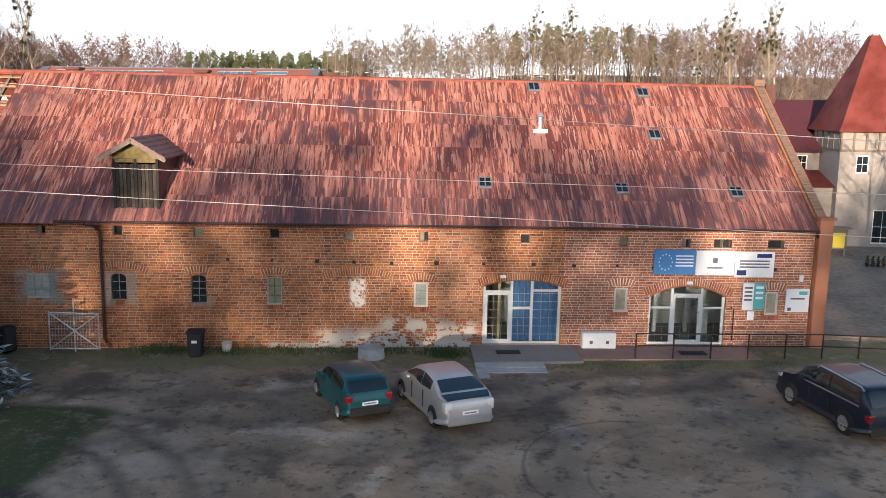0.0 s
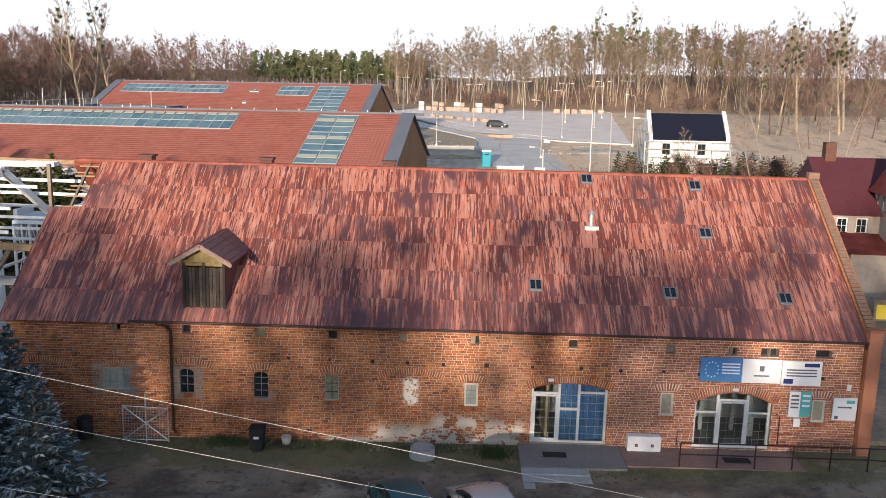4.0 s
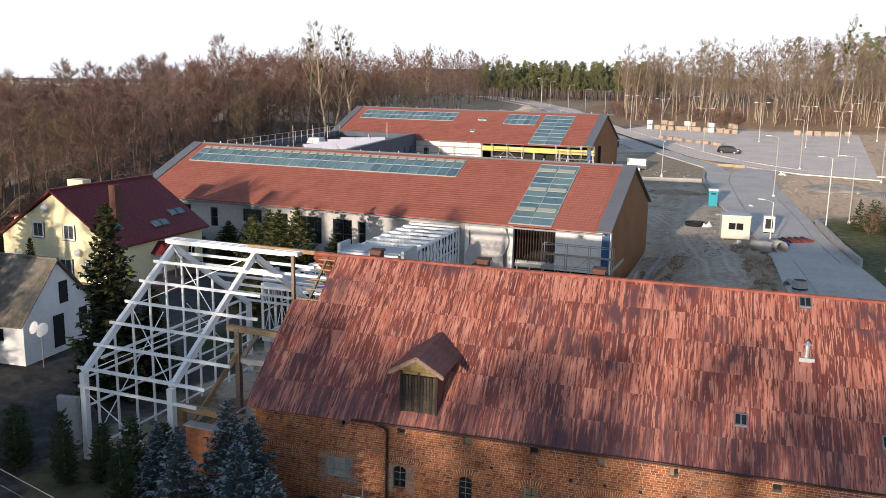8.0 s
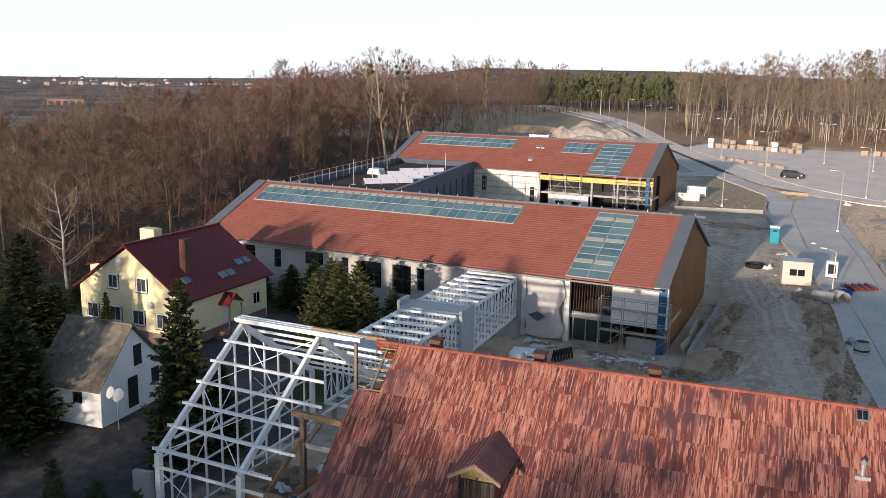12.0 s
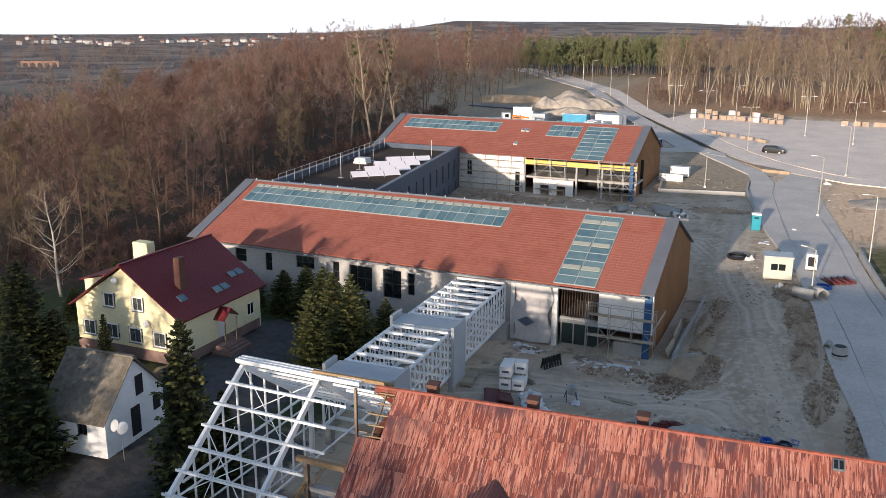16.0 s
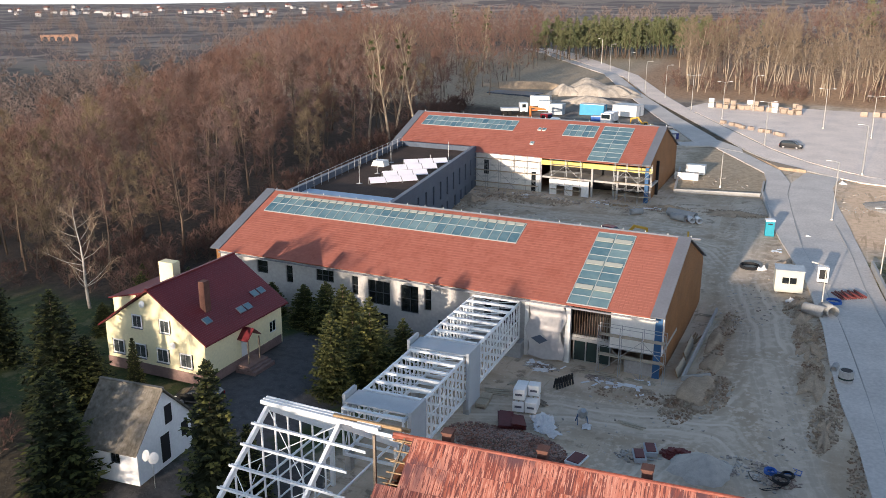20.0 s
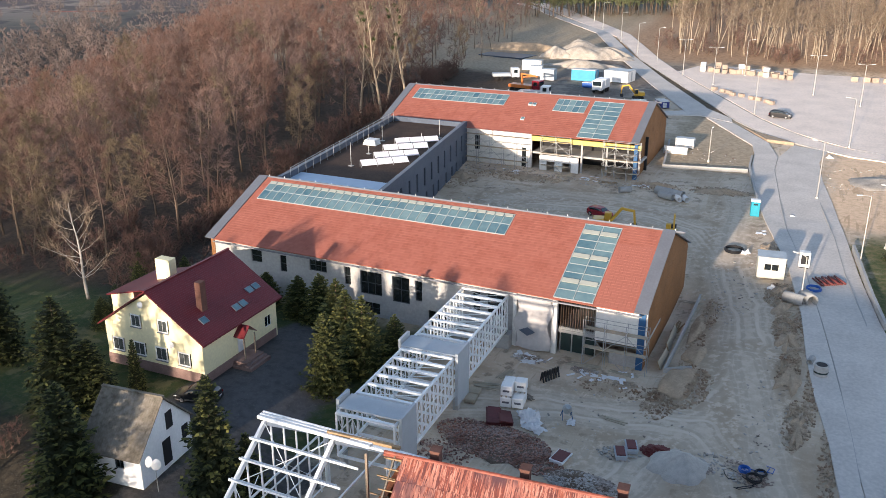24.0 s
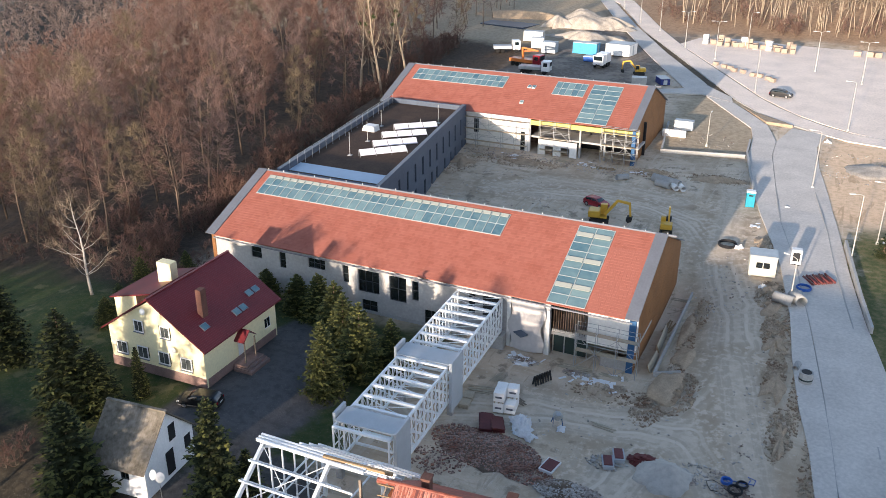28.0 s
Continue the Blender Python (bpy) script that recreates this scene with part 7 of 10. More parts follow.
for q in ((10.7, 10.77, 1.4, 2.7), (11.83, 11.9, 1.4, 2.7), (10.77, 11.83, 1.4, 1.47), (10.77, 11.83, 2.63, 2.7), (11.27, 11.33, 1.47, 2.63)): part("frame", B(q[0], q[1], .06, .14, q[2], q[3]), M["white_paint"], o)
part("pane", B(10.77, 11.83, .09, .1, 1.47, 2.63), M["glass"], o)
part("door", B(5.5, 6.6, .1, .16, .2, 2.5), M["white_paint"], yh, "white panelled front door", m=rot)
part("plinth", B(-61.36, -48.94, 51.84, 51.9, -.4, .75), M["pavers"], yh); part("plinth", B(.0, 12.7, -.06, 0, -.4, .6), M["pavers"], yh, m=rot)
M["cladred"] = mat("cladred", (0.145, 0.022, 0.026), 0.45, var=0.2, scale=.3, fine=4)
for s in (1, -1):
    xe = -55.15 + s * 6.75; prof = [(xe, 4.12), (-55.15, 8.95), (-55.15, 9.1), (xe, 4.27)]; part("roof", prism(bmesh.new(), prof, 51.4, 65.7, axis=1), M["cladred"], yh, "dark red metal roof")
    for i in range(36):
        t = (i + .5) / 36; x = xe + (-55.15 - xe) * t; z = 4.27 + 4.83 * t; part("roof_rib", B(x - .03, x + .03, 51.4, 65.7, z + .0, z + .014), M["cladred"], yh)
part("ridge_cap", B(-55.3, -55.0, 51.35, 65.75, 9.06, 9.2), M["cladred"], yh)
for y0, x in ((53.7, -50.3), (58.6, -49.8), (59.8, -49.8), (62.2, -50.6), (63.4, -50.6)):
    z = 4.27 + 4.83 * ((-48.4 - x) / 6.75) + .03
    o = part("roof_light", B(-.4, .4, 0, 1.0, 0, .1), M["zinc"], yh, m=Matrix.Translation((x, y0, z)) @ Matrix.Rotation(radians(35.6), 4, 'Y')); part("pane", B(-.32, .32, .08, .92, .103, .115), M["roofglass"], o)
part("chimney", bevelled(B(-51.7, -51.0, 55.0, 55.9, 5.5, 9.4), .02), M["old_chimney"], yh); part("chimney", bevelled(B(-60.9, -59.0, 60.0, 61.2, 4, 8.9), .02), M["yellow"], yh, "yellow rendered chimney"); part("rear_wing", prism(bmesh.new(), [(-64.5, -.8), (-61.3, -.8), (-61.3, 6.0), (-64.5, 5.2)], 56.5, 64.0, axis=1), M["yellow"], yh); part("rear_wing_roof", prism(bmesh.new(), [(-64.9, 5.15), (-58.9, 6.7), (-58.9, 6.85), (-64.9, 5.3)], 56.2, 64.3, axis=1), M["cladred"], yh)
for x, z in ((-52.6, 3.5), (-56.0, 7.4)):
    bm = bmesh.new(); bmesh.ops.create_cone(bm, segments=18, radius1=.36, radius2=.15, depth=.12, cap_ends=True, matrix=Matrix.Translation((x, 51.5, z)) @ Matrix.Rotation(radians(80), 4, 'X')); part("satellite_dish", bm, M["white_paint"], yh)
for a in (-1, 1): part("canopy_roof", prism(bmesh.new(), [(6.05, 3.75), (6.05, 3.88), (6.05 + a * 1.2, 2.85), (6.05 + a * 1.2, 2.75)], -1.3, 0, axis=1), M["cladred"], yh, m=rot)
for x in (5.1, 7.0): part("canopy_post", B(x - .06, x + .06, -1.2, -1.08, .0, 2.7), M["old_timber"], yh, m=rot)
for i in range(3): part("step", B(4.4 - .1 * i, 7.6 + .1 * i, -1.7 - .35 * i, -.06, -.7, .2 - .22 * i), M["pavers"], yh, m=rot)
M["whitewash"] = mat("whitewash", (0.88, 0.87, 0.85), .9, var=.1, scale=.6, fine=5)
# ================= cottage =================
wh = thing("cottage", Matrix.Translation((-42.35, 36.61, 1.49)) @ Matrix.Rotation(radians(6.2), 4, "Z") @ Matrix.Diagonal((.838, .87, 1.03, 1)) @ Matrix.Translation((44.4, -38.2, 0)), "small white cottage with a weathered grey sheet roof", "house")
part("gable_wall", prism(bmesh.new(), [(38.2, -.5), (45.4, -.5), (45.4, 2.3), (41.8, 5.35), (38.2, 2.3)], -44.7, -44.4), M["whitewash"], wh); part("gable_wall", prism(bmesh.new(), [(38.2, -.5), (45.4, -.5), (45.4, 2.3), (41.8, 5.35), (38.2, 2.3)], -50.3, -50.0), M["whitewash"], wh)
part("front_wall", holed_wall(bmesh.new(), -50.0, -44.7, -.5, 2.3, [(-47.2, -46.2, .9, 1.7)], 38.2, 38.5), M["whitewash"], wh); part("rear_wall", B(-50.0, -44.7, 45.1, 45.4, -.5, 2.3), M["whitewash"], wh)
pane_window(wh, -47.2, -46.2, .9, 1.7, 38.3, 2, 1, M["frame_dark"]); part("loft_hatch", B(-44.39, -44.35, 42.0, 42.9, 2.6, 4.0), M["dark"], wh, "dark loft hatch"); part("door", B(-44.39, -44.35, 41.2, 42.3, -.1, 1.95), M["dark"], wh, "dark cottage door"); part("side_window", B(-44.39, -44.35, 44.0, 44.9, .8, 1.9), M["dark"], wh)
for s in (1, -1):
    ye = 41.8 + s * 4.05; part("roof", prism(bmesh.new(), [(ye, 1.95), (41.8, 5.42), (41.8, 5.52), (ye, 2.05)], -50.7, -44.1), M["asbestos"], wh, "mossy grey fibre-cement sheets")
    for i in range(28): x = -50.6 + i * .24; bm = bmesh.new(); beam(bm, (x, ye, 2.05), (x, 41.8, 5.52), .09, .035); part("corrugation", bm, M["asbestos"], wh)
part("ridge_cap", B(-50.7, -44.1, 41.65, 41.95, 5.48, 5.6), M["asbestos"], wh)
o = thing("satellite_dish", Matrix.Translation((-41.2, 36.9, 1.0)), "white satellite dish on a pole by the cottage", "satellite dish"); bm = bmesh.new(); tube(bm, [(0, 0, 0), (0, 0, 2.2)], .03, 6); part("pole", bm, M["galv"], o); bm = bmesh.new(); bmesh.ops.create_cone(bm, segments=18, radius1=.32, radius2=.12, depth=.1, cap_ends=True, matrix=Matrix.Translation((0, -.1, 2.3)) @ Matrix.Rotation(radians(70), 4, 'X')); part("dish", bm, M["white_paint"], o)
for dx_ in (-.45, .3):
    bm = bmesh.new(); bmesh.ops.create_cone(bm, segments=18, radius1=.4, radius2=.14, depth=.12, cap_ends=True, matrix=Matrix.Translation((dx_, -.2, 2.55)) @ Matrix.Rotation(radians(65), 4, "X") @ Matrix.Rotation(radians(25 * dx_), 4, "Y")); part("dish", bm, M["white_paint"], o)
# ================= steel hall skeleton =================
steel = thing("steel_frame", Matrix.Identity(4), "white-painted steel hall skeleton with rafters and purlins", "steel frame")
FX = (-31.0, -25.7); EY, EZ, RY, RZ = 30.0, 4.4, 37.0, 9.5
def bar(parent, a, b, w, h=None, mt=None, name="bar"):
    bm = bmesh.new(); beam(bm, a, b, w, h); return part(name, bm, mt or M["steel"], parent)
for x in FX:
    bar(steel, (x, EY - .05, -.1), (x, EY, EZ), .3, .32, name="column"); bar(steel, (x, EY, EZ), (x, RY, RZ), .22, .34, name="rafter"); bar(steel, (x, RY, RZ), (x, 44, 4.6), .22, .34, name="rafter"); bar(steel, (x, 44, 4.6), (x, 44, -.1), .28, name="column"); bar(steel, (x, EY + 1.2, EZ + .4), (x, 43, 5.0), .12, name="tie")
for i in range(7):
    t = i / 6.0; y, z = EY + (RY - EY) * t, EZ + (RZ - EZ) * t + .22; bar(steel, (-31.4, y, z), (-23.8 + (.6 if i % 2 else 0), y, z), .075, .15, name="purlin")
    if i < 6: bar(steel, (-31.4, y + .25, z - .05), (-24.2, y + .25, z - .05), .05, .08, name="sag_rod")
for i in range(1, 7):
    t = i / 6.0; y, z = RY + 7 * t, RZ - 4.9 * t + .22; bar(steel, (-31.4, y, z), (-22.5 + .5 * (i % 3), y, z), .075, .15, name="purlin")
for k in range(3): bar(steel, (-31.5, RY + .3 * k, RZ + .3), (-23.0, RY + .3 * k, RZ + .3), .14, .22, name="ridge_purlin")
for i in range(10):
    y = EY + .9 + i * 1.36; z = (EZ + (RZ - EZ) * (y - EY) / 7) if y < RY else RZ - 4.9 * (y - RY) / 7; bar(steel, (-31.05, y, .0), (-31.05, y, z), .1, name="mullion")
for z in (.3, 2.6, EZ - .3): bar(steel, (-31.05, EY, z), (-31.05, 44, z), .09, name="rail")
bar(steel, (-31.3, EY - .1, 3.7), (-24.2, EY - .1, 3.7), .1, .14, name="rail")
for a, b in (((-31, EY, EZ), (-25.7, EY + 3.5, 6.95)), ((-25.7, EY, EZ), (-31, EY + 3.5, 6.95)), ((-31, EY + 3.5, 6.95), (-25.7, RY, RZ)), ((-25.7, EY + 3.5, 6.95), (-31, RY, RZ)), ((-31, EY, .2), (-31.05, EY + 6, 6)), ((-31, 44, .2), (-31.05, 38, 6)), ((-31, EY, 3.4), (-25.7, EY, .2))): bar(steel, a, b, .04, name="brace")
# timber props and half-demolished bay beside the barn
tp = thing("timber_propping", Matrix.Identity(4), "rough timber posts and beams propping the barn's open end", "timber frame")
for a, b, w in (((-24.3, 33.4, 2.4), (-24.3, 33.4, 6.6), .26), ((-23.8, 33.0, 2.5), (-22.6, 30.4, 3.4), .2), ((-24.9, 33.4, 6.6), (-20.8, 33.6, 6.5), .28), ((-24.3, 33.4, 4.8), (-23.2, 33.5, 6.4), .18), ((-24.3, 33.4, 5.4), (-25.6, 31.4, 2.2), .2), ((-22.8, 36.2, 2.6), (-22.8, 36.2, 9.9), .16), ((-26.2, 37.2, 9.95), (-21.2, 37.6, 9.85), .2), ((-26.0, 30.6, 3.3), (-20.8, 30.1, 3.5), .3), ((-25.6, 30.6, 2.2), (-25.6, 30.6, 3.3), .3), ((-24.8, 30.5, 2.6), (-24.2, 30.5, 3.3), .16)): bar(tp, a, b, w, mt=M["timber"] if w in (.2, .28, .3) else M["old_timber"], name="post")
for i in range(7): t = i / 6; bar(tp, (-21.9, 31.4 + 5.4 * t, 5.3 + 4.2 * t), (-20.7, 31.5 + 5.4 * t, 5.25 + 4.2 * t), .1, .05, M["timber"], "rung")
ow = thing("ruined_bay", Matrix.Identity(4), "half-demolished brick end bay of the barn", "ruin")
part("wall", holed_wall(bmesh.new(), -24.6, -20.9, -.4, 2.9, [(-23.6, -22.7, .8, 1.8)], 29.55, 30.0), M["brick"], ow); part("wall", B(-24.6, -24.15, 30, 41, -.4, 2.5), M["brick"], ow); part("slab", B(-24.1, -20.9, 30, 42, 2.3, 2.5), M["concrete"], ow); part("wall_cap", B(-24.7, -20.9, 29.5, 30.05, 2.905, 2.98), M["concrete"], ow)
part("beam", B(-24.0, -20.8, 33.2, 33.7, 4.9, 5.2), M["concrete"], ow); part("beam", B(-24.0, -20.8, 36.2, 37.0, 3.8, 4.1), M["concrete"], ow); part("inner_wall", B(-21.6, -20.9, 38, 44, 0, 4.5), M["brick"], ow)
# ================= footbridge frame =================
bridge = thing("footbridge_frame", Matrix.Translation((-29.4, 60, 0)) @ Matrix.Rotation(radians(2.8), 4, "Z") @ Matrix.Translation((29.4, -60, 0)), "white steel lattice footbridge between barn and hall", "footbridge")
X0, X1, ZB, ZT = -31.8, -26.9, 1.7, 5.35; n = 16; Y0, Y1 = 45.8, 72.4
for x in (X0, X1):
    for z in (ZB, ZT): bar(bridge, (x, Y0, z), (x, Y1, z), .2, name="chord")
    for i in range(n + 1):
        y = Y0 + (Y1 - Y0) * i / n; bar(bridge, (x, y, ZB), (x, y, ZT), .13, name="post")
        if i < n:
            y2 = Y0 + (Y1 - Y0) * (i + 1) / n; bar(bridge, (x, y, ZB), (x, y2, ZT), .04, name="brace"); bar(bridge, (x, y2, ZB), (x, y, ZT), .04, name="brace")
            bar(bridge, (x, (y + y2) / 2, ZB), (x, (y + y2) / 2, ZT), .09, name="post")
    bar(bridge, (x, Y0, 3.6), (x, Y1, 3.6), .08, name="rail")
for i in range(n + 1):
    y = Y0 + (Y1 - Y0) * i / n; bar(bridge, (X0, y, ZT + .12), (X1, y, ZT + .12), .26, .2, name="cross_beam"); bar(bridge, (X0, y, ZB), (X1, y, ZB), .16, .2, name="floor_beam")
    if i < n: y2 = Y0 + (Y1 - Y0) * (i + 1) / n; bar(bridge, (X0, y, ZT), (X1, y2, ZT), .04, name="brace"); bar(bridge, (X1, y, ZT), (X0, y2, ZT), .04, name="brace")
for y in (46.6, 58.4, 71.6):
    for x in (X0, X1): part("pier", B(x - .25, x + .25, y - .3, y + .3, -.3, ZB - .1), M["concrete"], bridge)
M["panel_grey"] = mat("panel_grey", (0.42, 0.45, 0.47), 0.6, var=0.1)
for y0, y1 in ((46.3, 48.5), (57.6, 59.9)):
    part("roof_panel", B(X0 - .1, X1 + .2, y0, y1, ZT + .24, ZT + .36), M["panel_grey"], bridge, "grey roof panel"); part("end_panel", B(X1 + .25, X1 + .5, y0 - .2, y1 + .2, ZB - .8, ZT + .6), M["panel_grey"], bridge, "grey insulated side panel"); part("end_panel", B(X0 - .5, X0 - .25, y0 + .4, y1, ZT - 1.2, ZT + .7), M["panel_grey"], bridge)
part("abutment", B(-28.9, -26.3, 71.2, 72.5, -.3, 1.6), M["concrete"], bridge)
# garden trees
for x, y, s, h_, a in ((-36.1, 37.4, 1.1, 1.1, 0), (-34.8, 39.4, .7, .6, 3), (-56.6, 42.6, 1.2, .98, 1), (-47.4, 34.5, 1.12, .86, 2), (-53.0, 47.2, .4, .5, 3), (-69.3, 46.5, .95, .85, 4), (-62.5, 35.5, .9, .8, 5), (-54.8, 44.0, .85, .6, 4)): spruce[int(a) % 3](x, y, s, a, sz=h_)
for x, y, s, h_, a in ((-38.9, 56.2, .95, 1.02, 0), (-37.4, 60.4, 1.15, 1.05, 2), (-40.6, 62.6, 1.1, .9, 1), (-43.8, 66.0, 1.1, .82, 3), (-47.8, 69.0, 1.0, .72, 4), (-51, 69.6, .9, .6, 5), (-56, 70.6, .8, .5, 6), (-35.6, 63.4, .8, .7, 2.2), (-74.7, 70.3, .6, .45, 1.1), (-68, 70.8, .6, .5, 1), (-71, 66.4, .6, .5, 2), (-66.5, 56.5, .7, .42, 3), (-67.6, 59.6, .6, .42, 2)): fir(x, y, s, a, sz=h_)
for x, y, s, a in ((-21.3, 28.3, .85, 0), (-19.7, 27.8, .8, 1.5), (-22.8, 26.8, .7, 3), (-25.4, 28.6, .55, 2), (-16.7, 24.5, .74, 4), (-18.8, 25.4, .8, 5)): blue(x, y, s, a)
for i, (x, y, s) in enumerate(((-31.2, 28.6, .55), (-33.2, 27.6, .6), (-34.3, 28.9, .5), (-28.6, 28.4, .5), (-27.2, 28.9, .6), (-25.8, 29.4, .55), (-30.0, 27.5, .5), (-35.6, 27.2, .6), (-26.4, 27.2, .5), (-29.4, 29.3, .45), (-37, 28.4, .55), (-38.6, 29.6, .5))): thuja(x, y, s * 1.5, i * .9, sz=s * 1.15)
for i in range(70): bush(rng.uniform(-98, -67), rng.uniform(66, 84), rng.uniform(.6, 1.3), i)
for i in range(5): bush(rng.uniform(-62, -50), rng.uniform(34, 37.5), rng.uniform(.4, .8), i)

# ================= vehicles =================
def paint(name, col, metal=.3, rough=.36):
    m = mat(name, col, rough, metal, var=.06, scale=2, fine=20, spec=.5); m.node_tree.nodes["Principled BSDF"].inputs["Coat Weight"].default_value = .25; return m
M["paint_teal"] = paint("paint_teal", (0.003, 0.075, 0.085)); M["paint_silver"] = paint("paint_silver", (0.45, 0.44, 0.44), .6); M["paint_navy"] = paint("paint_navy", (0.010, 0.014, 0.026)); M["paint_black"] = paint("paint_black", (0.012, 0.012, 0.013)); M["paint_red"] = paint("paint_red", (0.25, 0.01, 0.02)); M["paint_white"] = paint("paint_white", (0.7, 0.7, 0.7), 0)
M["tyre"] = mat("tyre", (0.018, 0.017, 0.016), .9, var=.2); M["rim"] = mat("rim", (0.42, 0.42, 0.43), .35, .8, var=.1); M["car_glass"] = glass_mat("car_glass", (0.012, 0.02, 0.024), .05); M["lamp_red"] = mat("lamp_red", (0.20, 0.008, 0.010), .25, var=.1, spec=.6); M["lamp_white"] = mat("lamp_white", (0.6, 0.6, 0.58), .2, var=.05, spec=.6); M["trim_black"] = mat("trim_black", (0.02, 0.02, 0.02), .6, var=.1)
def car(m, L, W, prof, belt, body, label, wb, wr=.31, cab=(3, 9), wheel_name="wheel", tail_white=False, rails=False, detail=True, inset=.16, strip=False):
    """prof: (x, top z) from nose to tail as fractions of L; belt: height of the window line; cab: stations of the glasshouse."""
    o = thing("car", m @ Matrix.Scale(.93, 4), label, "car", "parked cars"); hw = W / 2; secs = []
    for k, (fx, zt) in enumerate(prof):
        x = fx * L - L / 2; e = min(1, min(fx, 1 - fx) / .09); w = hw * (.80 + .20 * e ** .5); cabin = cab[0] < k < cab[1]
        zb = min(belt, zt - .02) if not cabin else belt; wt = w * (.93 if not cabin else 1) - (inset if cabin else 0); zl = .22 + .10 * (1 - e)
        secs.append([(x, w * .96, zl), (x, w, zl + .18), (x, w, (zl + zb) / 2 + .05), (x, w * .97, zb), (x, wt, zt - (.05 if cabin else .015)), (x, wt * .55, zt)])
    full_ring = [[Vector(p) for p in s_] + [Vector((p[0], -p[1], p[2])) for p in s_[::-1]] for s_ in secs]; SUB = 4
    def curve(P, q, closed):      # smooth curve through the points
        n_ = len(P); k = int(_m.floor(q)); f_ = q - k; ix = (lambda w_: w_ % n_) if closed else (lambda w_: min(n_ - 1, max(0, w_))); a, b, c, d = P[ix(k - 1)], P[ix(k)], P[ix(k + 1)], P[ix(k + 2)]; m0, m1 = (c - a) * .38, (d - b) * .38
        return b * (2*f_**3 - 3*f_**2 + 1) + m0 * (f_**3 - 2*f_**2 + f_) + c * (3*f_**2 - 2*f_**3) + m1 * (f_**3 - f_**2)
    def surf(u, v): return curve([curve(rg_, v, True) for rg_ in full_ring[max(0, int(u) - 1):int(u) + 3]], u - max(0, int(u) - 1), False)
    nu, nv = (len(secs) - 1) * SUB, 12 * SUB; bm = bmesh.new(); R = [[bm.verts.new(surf(min(len(secs) - 1, i / SUB), j / SUB)) for j in range(nv)] for i in range(nu + 1)]
    for a, b in zip(R, R[1:]):
        for i in range(nv): bm.faces.new((a[i], a[(i+1) % nv], b[(i+1) % nv], b[i]))
    bm.faces.new(R[0]); bm.faces.new(R[-1][::-1]); bmesh.ops.recalc_face_normals(bm, faces=bm.faces); part("body", bm, body, o, smooth=True)
    def patch(name, u0, u1, v0, v1, mt, off=.012, nu_=6, nv_=6, taper=0.0):
        """A panel that follows the body's surface between stations u0 and u1."""
        b = bmesh.new(); g = []
        for i in range(nu_ + 1):
            row = []
            for j in range(nv_ + 1):
                u = u0 + (u1 - u0) * i / nu_; tp = taper * (1 - i / nu_) if taper > 0 else -taper * (i / nu_); vm_ = (v0 + v1) / 2; v = v0 + (v1 - v0) * j / nv_; v = vm_ + (v - vm_) * (1 - tp); p = surf(u, v); e = .02; nn = (surf(min(u + e, len(secs) - 1), v) - surf(max(0, u - e), v)).cross(surf(u, v + e) - surf(u, v - e)).normalized()
                if nn.dot(p - Vector((p.x * .8, 0, .55))) < 0: nn = -nn
                row.append((b.verts.new(p + nn * off), b.verts.new(p - nn * .01)))
            g.append(row)
        for i in range(nu_):
            for j in range(nv_): b.faces.new((g[i][j][0], g[i+1][j][0], g[i+1][j+1][0], g[i][j+1][0]))
        rim = [g[i][0] for i in range(nu_ + 1)] + [g[nu_][j] for j in range(1, nv_ + 1)] + [g[i][nv_] for i in range(nu_ - 1, -1, -1)] + [g[0][j] for j in range(nv_ - 1, 0, -1)]
        for p, q in zip(rim, rim[1:] + rim[:1]): b.faces.new((p[0], q[0], q[1], p[1]))
        bmesh.ops.recalc_face_normals(b, faces=b.faces); return part(name, b, mt, o, smooth=False)
    c0, c1 = cab; mid = (c0 + c1) / 2; e0 = len(secs) - 1
    patch("windscreen", c0 + .12, c0 + .9, 4.12, 6.88, M["car_glass"]); patch("rear_window", c1 - .86, c1 - .14, 4.22, 6.78, M["car_glass"], taper=-.08)
    if strip: patch("spoiler_panel", c1 + .05, c1 + .8, 4.2, 6.8, M["car_glass"], .008)
    for s in (1, -1):
        sv = (lambda a, b: (a, b)) if s > 0 else (lambda a, b: (11 - b, 11 - a))
        patch("side_window", c0 + .5, mid - .06, *sv(3.16, 3.92), M["car_glass"], .008, taper=.55); patch("side_window", mid + .06, c1 - 1.05, *sv(3.16, 3.92), M["car_glass"], .008, taper=-.25)
        if rails: patch("window_trim", c0 + .5, c1 - 1.05, *sv(3.04, 3.13), M["rim"], .012, 10, 2)
        part("mirror", bevelled(B(secs[c0+1][0][0] - .1, secs[c0+1][0][0] + .06, s * hw + (0 if s > 0 else -.16), s * hw + (.16 if s > 0 else 0), belt + .02, belt + .14), .03), body, o)
        patch("headlight", .5, 1.9, *sv(2.5, 2.95), M["lamp_white"], .01); part("tail_light", bevelled(B(L/2 - .34, L/2 - .03, s * hw * .80 - .12, s * hw * .80 + .12, .66, 1.0 if tail_white else .92), .05, 2), M["lamp_white"] if tail_white else M["lamp_red"], o)
        if detail:
            for x_ in (.05, .95): part("door_handle", bevelled(B(x_, x_ + .16, s * (hw + .012) - .012, s * (hw + .012) + .012, belt - .16, belt - .12), .008), body, o)
            part("sill_trim", B(-wb/2 + .4, wb/2 - .4, s * hw - .02, s * hw + .018, .30, .36), M["rim"] if rails else M["trim_black"], o)
            for x_ in (-.42, .55): part("door_gap", B(x_, x_ + .012, s * hw - .03, s * hw + .004, .38, belt - .03), M["trim_black"], o)
